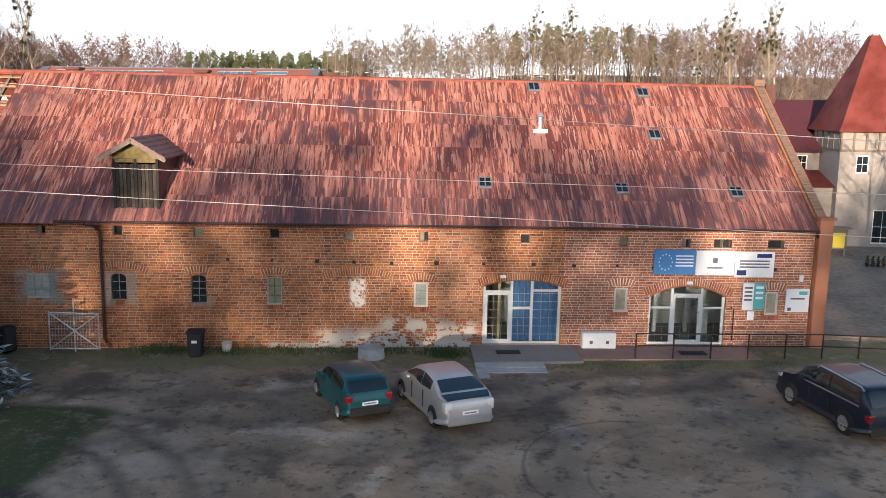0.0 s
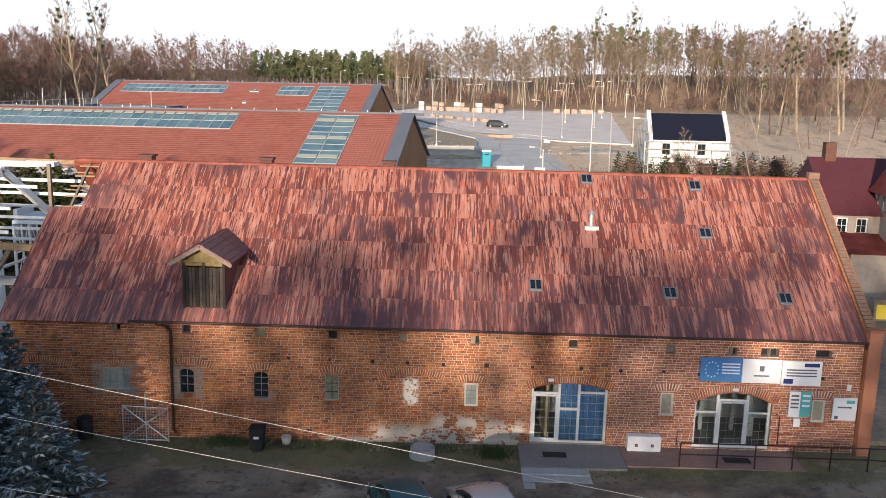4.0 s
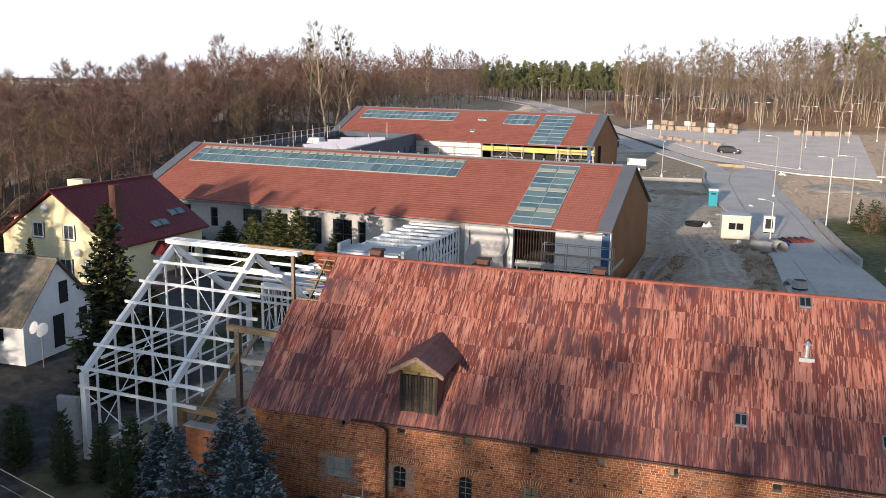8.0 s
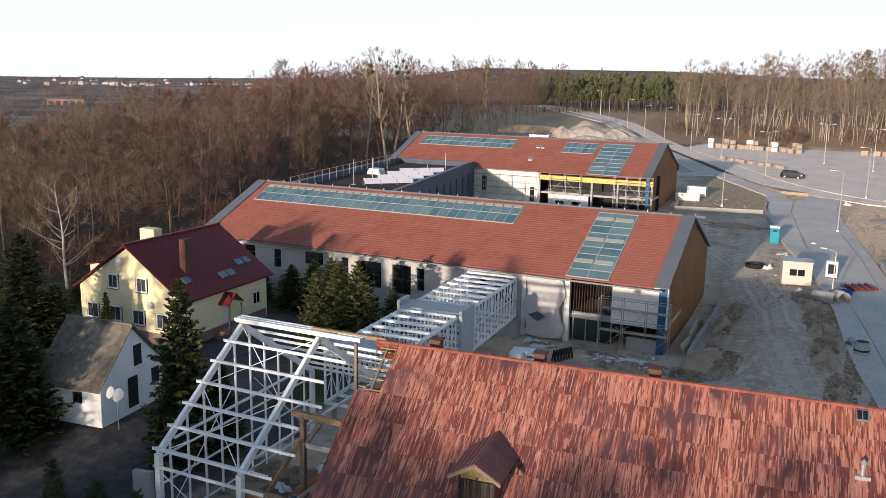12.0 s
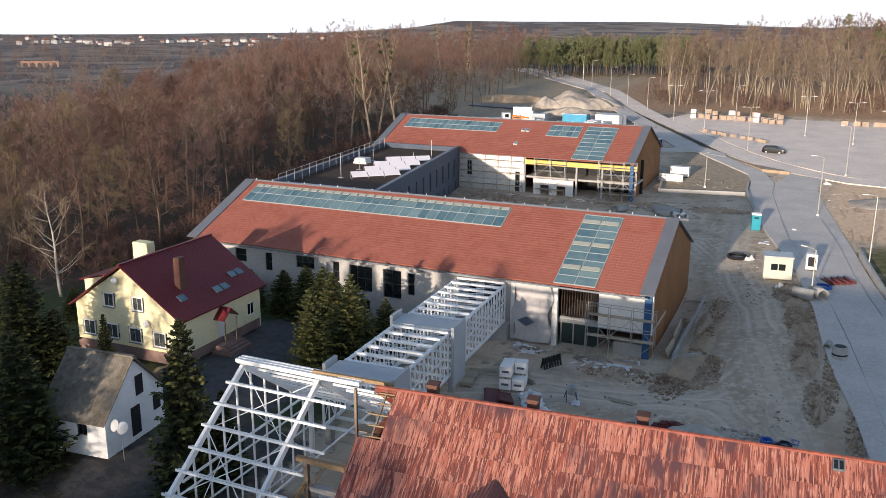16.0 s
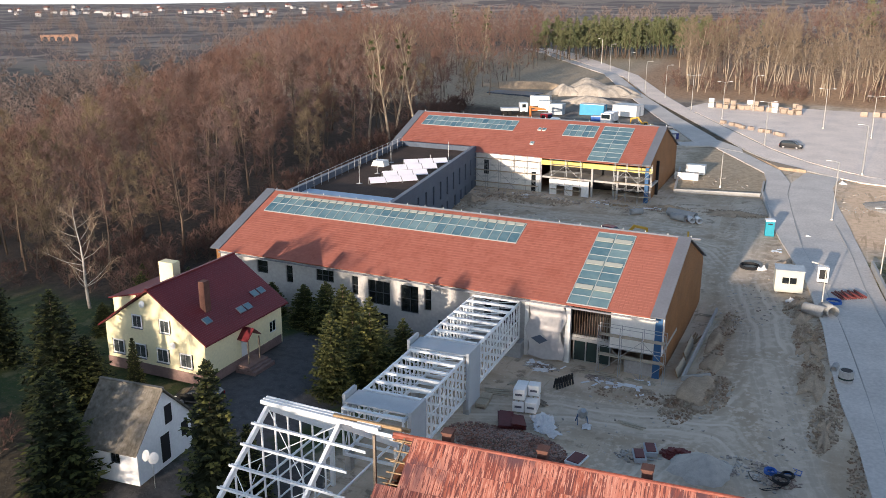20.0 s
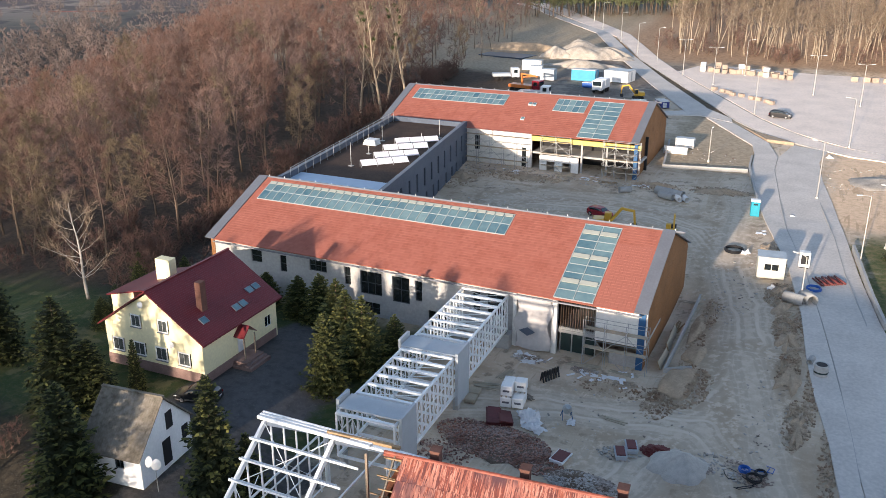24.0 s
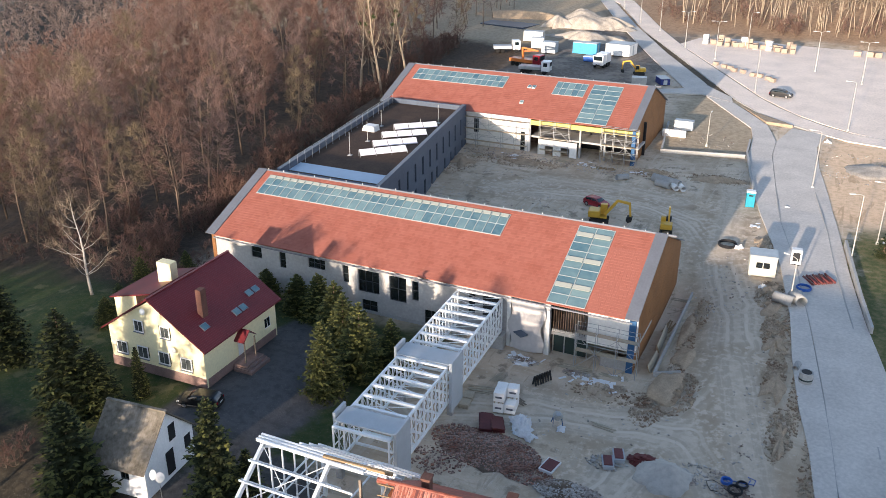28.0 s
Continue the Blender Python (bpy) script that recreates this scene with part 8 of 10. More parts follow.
        if rails: bb = bmesh.new(); k0, k1 = secs[c0+2][4], secs[c1-1][4]; tube(bb, [(k0[0], s * k0[1], k0[2] + .02), (k0[0] + .15, s * k0[1], k0[2] + .1), (k1[0] - .15, s * k1[1], k1[2] + .1), (k1[0], s * k1[1], k1[2] + .02)], .028, 6); part("roof_rail", bb, M["rim"], o)
    part("front_bumper", bevelled(B(-L/2 - .02, -L/2 + .12, -hw * .8, hw * .8, .24, .52), .04), body, o); part("rear_bumper", bevelled(B(L/2 - .12, L/2 + .03, -hw * .84, hw * .84, .26, .55), .04), M["trim_black"] if not tail_white else body, o)
    part("number_plate", B(L/2 + .005, L/2 + .035, -.26, .26, .6, .71), M["sign_white"], o); part("plate_bar", B(L/2 + .036, L/2 + .04, -.2, .2, .635, .675), M["ink"], o)
    if detail: part("rear_wiper", B(L/2 - .32, L/2 - .28, -.02, .35, belt + .1, belt + .13), M["trim_black"], o)
    for x in (-wb/2, wb/2):
        for s in (1, -1):
            t = bmesh.new(); bmesh.ops.create_cone(t, segments=20, radius1=wr, radius2=wr, depth=.2, cap_ends=True, matrix=Matrix.Translation((x, s * (hw - .045), wr)) @ Matrix.Rotation(radians(90), 4, 'X')); bevelled(t, .03)
            w = part("wheel", t, M["tyre"], o); r = bmesh.new(); bmesh.ops.create_cone(r, segments=16, radius1=wr * .62, radius2=wr * .66, depth=.21, cap_ends=True, matrix=Matrix.Translation((x, s * (hw - .043), wr)) @ Matrix.Rotation(radians(90), 4, 'X')); part("rim", r, M["rim"], w)
            for q in range(5):
                a = 6.283 * q / 5; sp = bmesh.new(); beam(sp, (x + .05 * _m.cos(a), s * (hw + .068), wr + .05 * _m.sin(a)), (x + wr * .6 * _m.cos(a), s * (hw + .065), wr + wr * .6 * _m.sin(a)), .05, .02, up=(0, 1, 0)); part("spoke", sp, M["rim"], w)
            ar = bmesh.new(); bmesh.ops.create_cone(ar, segments=24, radius1=wr + .055, radius2=wr + .055, depth=.03, cap_ends=True, matrix=Matrix.Translation((x, s * (hw + .006), wr + .01)) @ Matrix.Rotation(radians(90), 4, 'X')); part("wheel_arch", ar, M["trim_black"], o)
    return o
hatch = [(0, .55), (.03, .70), (.1, .80), (.24, .93), (.38, 1.34), (.48, 1.41), (.60, 1.43), (.74, 1.41), (.885, 1.33), (.978, .94), (1.0, .50)]
def place(x, y, a, z=None): return Matrix.Translation((x, y, G(x, y) if z is None else z)) @ Matrix.Rotation(radians(a), 4, 'Z')
car(place(-4.55, 25.15, -63), 3.75, 1.62, hatch, .92, M["paint_teal"], "small dark teal hatchback parked on the dirt yard", 2.44, .28)
prius = [(0, .52), (.03, .68), (.1, .80), (.20, .95), (.36, 1.38), (.46, 1.48), (.56, 1.49), (.64, 1.47), (.73, 1.41), (.895, 1.15), (.982, 1.0), (1.0, .52)]
car(place(-1.75, 24.95, -64), 4.46, 1.75, prius, .97, M["paint_silver"], "silver five-door hatchback parked on the dirt yard", 2.70, .31, tail_white=True, inset=.2, strip=True)
suv = [(0, .62), (.02, .86), (.1, .98), (.21, 1.06), (.34, 1.55), (.44, 1.66), (.60, 1.68), (.78, 1.65), (.905, 1.58), (.98, 1.06), (1.0, .6)]
car(place(10.3, 25.3, -74), 4.65, 1.82, suv, 1.04, M["paint_navy"], "dark blue off-road car with roof rails on the yard", 2.67, .36, rails=True)
car(place(-10.9, 178.6, 170), 4.6, 1.8, suv, 1.08, M["paint_black"], "black estate car parked on the lot", 2.7, .34, detail=False); car(place(-28.4, 110.5, 160), 3.9, 1.65, hatch, .92, M["paint_red"], "small dark red car behind the hall", 2.4, .29, detail=False); car(place(-47.3, 48.6, 15), 4.4, 1.75, hatch, .95, M["paint_black"], "black car parked by the yellow house", 2.6, .3, detail=False)

# ================= street lamps =================
M["lamp_post"] = mat("lamp_post", (0.50, 0.48, 0.43), .5, .4, var=.12); M["lamp_head"] = mat("lamp_head", (0.62, 0.60, 0.55), .5, var=.08)
def street_lamp(x, y, h, arms, a):
    o = thing("street_lamp", place(x, y, a), "tall grey street lamp with " + ("two arms" if arms == 2 else "a single arm"), "street lamp", "street lamps")
    b = bmesh.new(); tube(b, [(0, 0, -.2), (0, 0, h)], .085, 7, .05); part("pole", b, M["lamp_post"], o); part("base", B(-.16, .16, -.16, .16, -.1, .35), M["lamp_post"], o)
    for s in ((1, -1) if arms == 2 else (1,)):
        b = bmesh.new(); tube(b, [(0, 0, h - .05), (s * .4, 0, h + .1), (s * 1.1, 0, h + .16)], .04, 6); part("arm", b, M["lamp_post"], o); part("lamp_head", bevelled(B(s * 1.35 - .35, s * 1.35 + .35, -.13, .13, h + .1, h + .24), .04), M["lamp_head"], o)
for x, y, h, n_, a in ((-1.35, 129.8, 8.5, 1, 180), (4.83, 105.3, 8.5, 1, 200), (-18.9, 143, 5.5, 1, 90), (-16, 180.1, 8.5, 2, 20), (-28.2, 206, 8.5, 2, 20), (-36.9, 215.4, 8.5, 2, 20), (2.1, 160.4, 8.5, 1, 180), (-6.3, 201.8, 8.5, 2, 10), (-22.8, 219.2, 8.5, 1, 20), (-54, 240, 8.5, 1, 30), (3.2, 194, 8.5, 2, 10), (9, 182, 8.5, 2, 10), (12, 208, 8.5, 2, 0), (-.8, 91.5, 5, 1, 150), (14, 150, 8.5, 1, 180), (18, 214, 8.5, 2, 0), (-64, 261, 8.5, 1, 30), (-76, 284, 8.5, 1, 30), (-84, 302, 8.5, 1, 210), (-92, 318, 8.5, 1, 30), (-100, 330, 8.5, 1, 210), (-110, 350, 8.5, 1, 30), (9.5, 86, 8.5, 1, 180), (7.6, 112, 8.0, 1, 180), (-47, 233, 8.5, 1, 30)): street_lamp(x, y, h, n_, a)

# ================= site cabin, toilet and small plant =================
def cyl(r, z0, z1, n=16, r2=None):
    b = bmesh.new(); bmesh.ops.create_cone(b, segments=n, radius1=r, radius2=r if r2 is None else r2, depth=z1 - z0, cap_ends=True, matrix=Matrix.Translation((0, 0, (z0 + z1) / 2))); return b
def pipe_mesh(r, L, t=.07, n=20):
    """A hollow pipe lying along x."""
    b = bmesh.new(); rings = []
    for x, rr in ((0, r), (L, r), (L, r - t), (0, r - t)): rings.append([b.verts.new((x, rr * _m.cos(6.2832 * i / n), r + rr * _m.sin(6.2832 * i / n))) for i in range(n)])
    for k in range(4):
        A_, C_ = rings[k], rings[(k + 1) % 4]
        for i in range(n): b.faces.new((A_[i], A_[(i+1) % n], C_[(i+1) % n], C_[i]))
    bmesh.ops.recalc_face_normals(b, faces=b.faces); return b
M["cabin_cream"] = mat("cabin_cream", (0.55, 0.54, 0.46), .6, var=.12)
o = thing("site_cabin", place(-4.6, 97.6, 8), "pale cream site cabin with a dark twin window", "cabin"); part("body", bevelled(B(-1.5, 1.5, -1.2, 1.2, .1, 2.6), .04), M["cabin_cream"], o); part("roof_edge", B(-1.56, 1.56, -1.26, 1.26, 2.55, 2.7), M["galv"], o)
for a in (-.75, .05): part("window", B(a, a + .7, -1.23, -1.205, 1.15, 1.85), M["glass"], o); 
for a in (-1.3, 1.1): part("skid", B(a, a + .2, -1.1, 1.1, -.2, .1), M["concrete"], o)
o = thing("portable_toilet", place(-8.8, 119.3, 10), "turquoise portable toilet with a white roof", "toilet cabin"); part("cabin", bevelled(B(-.58, .58, -.58, .58, 0, 2.05), .03), M["teal"], o); part("door", B(-.42, .42, -.61, -.585, .12, 1.9), M["teal"], o); part("roof", bevelled(prism(bmesh.new(), [(-.62, 2.06), (.62, 2.06), (.5, 2.3), (-.5, 2.3)], -.62, .62), .03), M["white_paint"], o); part("vent_grille", B(-.3, .3, -.615, -.611, 1.6, 1.8), M["dark"], o)
o = thing("generator", place(-1.2, 101.6, 5), "white and black generator on a stand beside the cabin", "generator"); part("body", bevelled(B(-.6, .6, -.5, .5, .3, 2.1), .05), M["white_paint"], o); part("grille", B(-.4, .4, -.53, -.505, .7, 1.8), M["dark"], o); part("stand", B(-.5, .5, -.4, .4, -.1, .3), M["dark"], o)
M["pipe_grey"] = mat("pipe_grey", (0.36, 0.355, 0.34), .9, var=.2, scale=1, fine=6); M["pipe_red"] = mat("pipe_red", (0.15, 0.038, 0.035), .6, var=.2); M["hose_blue"] = mat("hose_blue", (0.03, 0.12, 0.42), .5, var=.2); M["hose_black"] = mat("hose_black", (0.02, 0.02, 0.022), .6, var=.2); M["bag"] = mat("bag", (0.68, 0.67, 0.66), .6, var=.12, scale=2, fine=8)
def pipe(x, y, a, r, L, mt, label, z=0): return tagged(part("pipe", pipe_mesh(r, L), mt, m=place(x, y, a) @ Matrix.Translation((0, 0, z)), smooth=True), label, "pipe", "stacked pipes")
for x, y, a, r, L, mt in ((-23.4, 123.8, -22, .62, 4.6, "pipe_grey"), (-22.6, 122.2, -24, .5, 2.4, "pipe_grey"), (-20.6, 122.9, -60, .42, 2.6, "bag"), (-19.6, 123.2, -62, .42, 2.8, "bag"), (-28.6, 122.0, 40, .45, 1.9, "pipe_grey"), (-.4, 89.8, 160, .62, 2.2, "pipe_grey"), (-.6, 91.8, -60, .66, 2.0, "pipe_grey"), (1.0, 76.5, 80, .3, 1.2, "pipe_grey")): pipe(x, y, a, r, L, M[mt], "grey concrete drain pipe lying on the ground")
for i in range(8): pipe(.0 + .32 * i, 98.4 + .22 * i, -60, .13, 2.4, M["pipe_red"], "dark red plastic pipe in a bundle", .02 + .1 * (i % 2))
def coil(x, y, r, mt, label, n=5, h=.16):
    b = bmesh.new()
    for k in range(n): tube(b, [((r + .05 * (k % 2)) * _m.cos(6.2832 * i / 20), (r + .05 * (k % 2)) * _m.sin(6.2832 * i / 20), .06 + h * k * .5) for i in range(21)], .06, 5)
    return tagged(part("hose_coil", b, mt, m=place(x, y, 0)), label, "hose", "hose coils")
coil(.3, 95.0, .75, M["hose_blue"], "coil of bright blue hose on the road edge"); coil(-9.5, 104.6, 1.1, M["hose_black"], "large coil of black pipe on the ground"); coil(-1.6, 57.6, .5, M["hose_black"], "coil of black hose by the barn", 4); coil(-2.4, 58.4, .36, M["hose_blue"], "small coil of blue hose by the barn", 4); coil(-1.2, 58.5, .4, M["hose_black"], "coil of black hose by the barn", 3)
for k_, (x, y, m_) in enumerate(((-2.6, 57.6, "hose_black"), (-1.4, 58.9, "hose_blue"), (-2.0, 57.0, "hose_black"))):
    b = bmesh.new(); r_ = random.Random(70 + k_); tube(b, [(1.5 * _m.sin(i * .55 + k_) * r_.uniform(.6, 1), .7 * _m.cos(i * .9 + k_), .05 + .03 * (i % 2)) for i in range(12)], .035, 5); tagged(part("hose", b, M[m_], m=place(x, y, 40 * k_)), "loose plastic hose trailing on the ground", "hose", "hoses")
def lump(x, y, rx, ry, h, mt, name, label, seed, n=26, rough=.35, cat="", full=False):
    """A heap with an uneven outline."""
    b = bmesh.new(); rows = []; m_ = 9
    for j in range(m_ + 1):
        t = j / m_; row = []
        for i in range(n):
            a = 6.2832 * i / n; k = 1 + rough * noise.noise((_m.cos(a) * 1.3 + seed, _m.sin(a) * 1.3, seed)) + rough * .5 * noise.noise((_m.cos(a) * 4 + seed, _m.sin(a) * 4, seed + 5)); px, py = rx * t * k * _m.cos(a), ry * t * k * _m.sin(a); hh = h * ((1 - t ** 2.2) if full else (1 - t) ** 1.15) * (1 + rough * noise.noise((px * 1.5 / max(rx, .5), py * 1.5 / max(ry, .5), seed + 2))) + .05 * noise.noise((px * 3, py * 3, seed))
            row.append(b.verts.new((px, py, max(-.15, hh) if j < m_ else -.2)))
        rows.append(row)
    for A_, C_ in zip(rows, rows[1:]):
        for i in range(n): b.faces.new((A_[i], A_[(i+1) % n], C_[(i+1) % n], C_[i]))
    bmesh.ops.remove_doubles(b, verts=rows[0], dist=.01); bmesh.ops.recalc_face_normals(b, faces=b.faces)
    return tagged(part(name, b, mt, m=place(x, y, 0), smooth=True), label, cat or name.replace("_", " "), kind="")
M["gravel"] = mat("gravel", (0.50, 0.46, 0.40), .95, var=.25, scale=2, fine=25, bump=.5); M["sandpile"] = mat("sandpile", (0.42, 0.37, 0.31), .95, var=.4, scale=.8, fine=5, bump=.8); M["site_soil"] = mat("site_soil", (0.42, 0.315, 0.215), .95, var=.35, scale=1.5, fine=9, bump=.5); M["soil"] = mat("soil", (0.16, 0.115, 0.08), .95, var=.35, scale=.8, fine=7, bump=.5)
lump(-6.9, 57.4, 2.6, 2.3, 1.2, M["gravel"], "gravel_mound", "grey gravel heap behind the barn", 3); lump(-67, 234, 11, 5, 3.6, M["sandpile"], "sand_mound", "big pale sand heap beyond the halls", 5, 48, .75, full=True); lump(-74, 231, 5, 4, 2.6, M["sandpile"], "sand_mound", "pale sand heap beyond the halls", 25, 48, .75, full=True); lump(-61, 217, 9, 4, 1.8, M["sandpile"], "sand_mound", "low pale sand heap beyond the halls", 6, 48, .75, full=True); lump(-88, 239, 16, 3, 2.0, M["site_soil"], "earth_mound", "long brown earth bank behind the basin", 26, full=True); lump(-55, 231, 3.5, 2.5, 1.0, M["sandpile"], "sand_mound", "small sand heap by the footpath", 27); lump(-21.5, 55.0, 4.8, 2.8, .5, M["soil"], "rubble_bed", "low mound of brick rubble soil", 8); lump(7.5, 141, 5, 4, .8, M["sandpile"], "sand_mound", "churned sand heap by the pit", 9); lump(-9.4, 70.5, 1.7, 3.4, .8, M["site_soil"], "earth_mound", "low brown earth mound along the hall", 11, full=True); lump(-9.0, 76.5, 1.3, 2.6, .6, M["site_soil"], "earth_mound", "low brown earth mound along the hall", 31); lump(-9.9, 83, 1.1, 4.0, .5, M["site_soil"], "earth_mound", "low brown earth mound along the hall", 12); lump(-76, 112, 2.5, 14, 1.6, M["soil"], "earth_mound", "long earth bank at the wood edge", 14); lump(-82, 142, 3, 12, 2.2, M["soil"], "earth_mound", "long earth bank at the wood edge", 15); lump(-13.5, 52.5, 3.4, 1.6, .5, M["soil"], "earth_mound", "low heap of stony soil behind the barn", 16)
lump(-28.2, 34.6, 2.2, 4.4, .8, M["soil"], "earth_mound", "brown rubble soil under the steel frame", 41); lump(-26.6, 31.9, 1.5, .7, .5, M["bag"], "plastic_sheet", "crumpled white plastic sheet under the frame", 42, rough=.8); lump(-27.2, 34.4, 1.0, 1.3, .95, M["bag"], "plastic_sheet", "crumpled white plastic sheet on the soil", 43, rough=.8); lump(-25.4, 37.6, 1.1, .8, .6, M["bag"], "plastic_sheet", "crumpled white plastic sheet beside the barn", 44, rough=.8)
for k_, (x, y, rx, ry, h) in enumerate(((.9, 66, .8, 3.2, .35), (-.4, 74, .9, 3.0, .4), (-1.3, 81, 1.0, 2.4, .45), (-2.4, 88.5, 1.1, 2.6, .5), (-3.0, 93, 1.3, 1.6, .5), (-4.5, 103, 1.2, 2.2, .5), (-5.6, 107.5, .9, 1.6, .35), (-15, 128, 4, 1.4, .5), (-24, 127.2, 3, 1.2, .6), (-44, 124.4, 4, 1.2, .5), (-54, 121, 2.4, 2.6, .6), (-48, 92, 2.4, 1.6, .5))): lump(x, y, rx, ry, h, M["site_soil"], "earth_mound", "low ridge of churned brown soil on the site", 60 + k_, 30, 1.1)
def scatter(name, label, mt, places, s0, s1, seed, flat=.5, cat="rubble"):
    """Loose broken pieces, joined."""
    r = random.Random(seed); V, F = [], []
    for x, y, rx, ry, n, lift in places:
        for _ in range(n):
            a, k = r.uniform(0, 6.28), r.random() ** .5; px, py = x + rx * k * _m.cos(a), y + ry * k * _m.sin(a); s = r.uniform(s0, s1); pz = G(px, py) + lift * (1 - k) + .02; q = r.uniform(0, 3.14); c, sn = _m.cos(q), _m.sin(q); tz = r.uniform(-.3, .3); o = len(V)
            for dx, dy, dz in ((-1,-.5,-1),(1,-.5,-1),(1,.5,-1),(-1,.5,-1),(-1,-.5,1),(1,-.5,1),(1,.5,1),(-1,.5,1)): X, Y = dx * s, dy * s; V.append((px + X * c - Y * sn, py + X * sn + Y * c, pz + dz * s * flat + X * tz))
            F += [(o+4,o+5,o+6,o+7),(o,o+1,o+5,o+4),(o+1,o+2,o+6,o+5),(o+2,o+3,o+7,o+6),(o+3,o,o+4,o+7)]
    me = bpy.data.meshes.new(name); me.from_pydata(V, [], F); me.materials.append(mt); return tagged(new(name, me), label, cat, kind="stuff")
M["clods"] = island_mat("clods", (0.46, 0.36, 0.26), (0.28, 0.215, 0.15), (0.38, 0.295, 0.21)); M["rubble"] = island_mat("rubble", (0.33, 0.15, 0.10), (0.16, 0.10, 0.085), (0.40, 0.30, 0.25)); M["debris"] = island_mat("debris", (0.42, 0.39, 0.35), (0.22, 0.19, 0.16), (0.52, 0.48, 0.43))
scatter("brick_rubble", "loose broken bricks behind the barn", M["rubble"], ((-21.5, 55.0, 4.6, 2.6, 2600, .5), (-24.6, 55.6, 2.6, 2.0, 700, .25), (-17.6, 53.6, 2.2, 1.6, 600, .25), (-25, 52, 2.5, 2, 300, .1), (-27.5, 33, 2.6, 5, 520, .5)), .03, .12, 4)
scatter("site_debris", "pale broken stone and board scraps on the site", M["debris"], ((-13.6, 52.5, 3.0, 1.4, 900, .45), (-18.5, 70.2, 1.4, .7, 140, .1), (-4.5, 58.4, 2.4, 1.4, 160, .05), (-1.8, 57.6, 1.6, 1.0, 160, .15), (-12, 57.5, 1.8, 1.0, 120, .1), (-24.3, 70.2, 1.8, .8, 160, .2), (-48, 126, 9, 2.5, 260, .2), (-33, 125.5, 6, 2, 150, .2), (-22, 90, 9, 8, 90, 0), (-14, 62, 8, 6, 70, 0), (-2, 66, 2, 14, 90, 0), (-45, 108, 10, 12, 90, 0), (-8, 92, 3, 10, 110, .1), (-60, 95, 2, 3, 40, 0), (-20, 146, 6, 5, 60, .1), (-5, 158, 10, 6, 90, .1), (5, 140, 6, 8, 100, .1)), .03, .15, 6, .35)
scatter("soil_clods", "loose brown soil and stones along the road edge", M["clods"], ((3.4, 62, .7, 7, 260, .12), (1.6, 72, .7, 8, 300, .12), (-.4, 84, .7, 8, 260, .12), (-10.6, 66.5, 1.6, 3, 260, .25), (-9.6, 76, 1.0, 7, 300, .25), (-9.4, 86, 1.0, 5, 160, .2), (.6, 66, 1.0, 4, 260, .2), (-.7, 75, 1.1, 4, 300, .25), (-1.8, 84, 1.2, 4, 320, .25), (-3.0, 92, 1.6, 4, 320, .25), (-4.8, 105, 1.5, 4, 240, .2), (-8.8, 69.5, 2.2, 4, 420, .5), (-15, 128, 5, 2, 240, .2), (-24, 127, 4, 2, 240, .3), (-46, 124, 8, 2.4, 420, .3), (-54, 119, 3, 5, 260, .3), (-14, 68, 5, 1.6, 200, .1)), .03, .13, 31, .6)
scatter("red_tile_heap", "heap of dark red broken tiles", M["pipe_red"], ((-9.2, 58.8, 1.3, .8, 260, .5),), .08, .2, 9, .2)
def crates(x, y, a, n, mt, label, name="block_pallet", s=(1.0, 1.0, 1.1)):
    for i, (dx, dy, dz) in enumerate(n):
        o = thing(name, place(x, y, a) @ Matrix.Translation((dx, dy, dz)), label, "pallet", "stacked pallets"); part("load", bevelled(B(-s[0]/2, s[0]/2, -s[1]/2, s[1]/2, .14, .14 + s[2]), .03), mt, o)
        for k in (-.4, 0, .4): part("slat", B(k * s[0] - .06, k * s[0] + .06, -s[1]/2, s[1]/2, 0, .13), M["plank"], o)
        part("print_bar", B(-s[0] * .3, s[0] * .3, -s[1]/2 - .012, -s[1]/2 - .002, s[2] * .55, s[2] * .75), M["ink"], o) if name == "block_pallet" else None
crates(-23.0, 60.9, 10, ((0, 0, 0), (1.06, .05, 0), (.03, 1.05, 0), (1.08, 1.08, 0), (.02, .05, 1.1), (.06, 1.08, 1.1), (1.1, 1.12, 1.1)), M["white_paint"], "white shrink-wrapped pallet of blocks", s=(1.0, 1.0, .95))
for k_, (x, y, a, tx, ty) in enumerate(((-23.2, 58.3, 20, 6, 4), (-22.2, 58.6, 28, -5, 9))):
    o = thing("sheet_stack", place(x, y, a), "leaning pile of dark red roof sheets", "roof sheets", "roof sheets"); r_ = random.Random(90 + k_)
    for i in range(9): part("sheet", B(-.55, .55, -1.1, 1.1, 0, .018), M["maroon"], o, m=Matrix.Translation((r_.uniform(-.12, .12), r_.uniform(-.2, .2), .1 + .045 * i)) @ Matrix.Rotation(radians(tx + r_.uniform(-2, 2)), 4, 'X') @ Matrix.Rotation(radians(ty + r_.uniform(-2, 2)), 4, 'Y') @ Matrix.Rotation(r_.uniform(-.12, .12), 4, 'Z'))
    for q in (-.7, .7): part("batten", B(-.6, .6, q - .05, q + .05, 0, .09), M["plank"], o)
crates(-26.2, 60.3, 8, ((0, 0, 0), (0, 1.3, 0)), M["plank"], "stack of empty wooden pallets", "pallet_stack", (1.0, 1.1, .35))
M["pallet_brick"] = mat("pallet_brick", (0.40, 0.31, 0.24), .9, var=.25, scale=.8, fine=5)
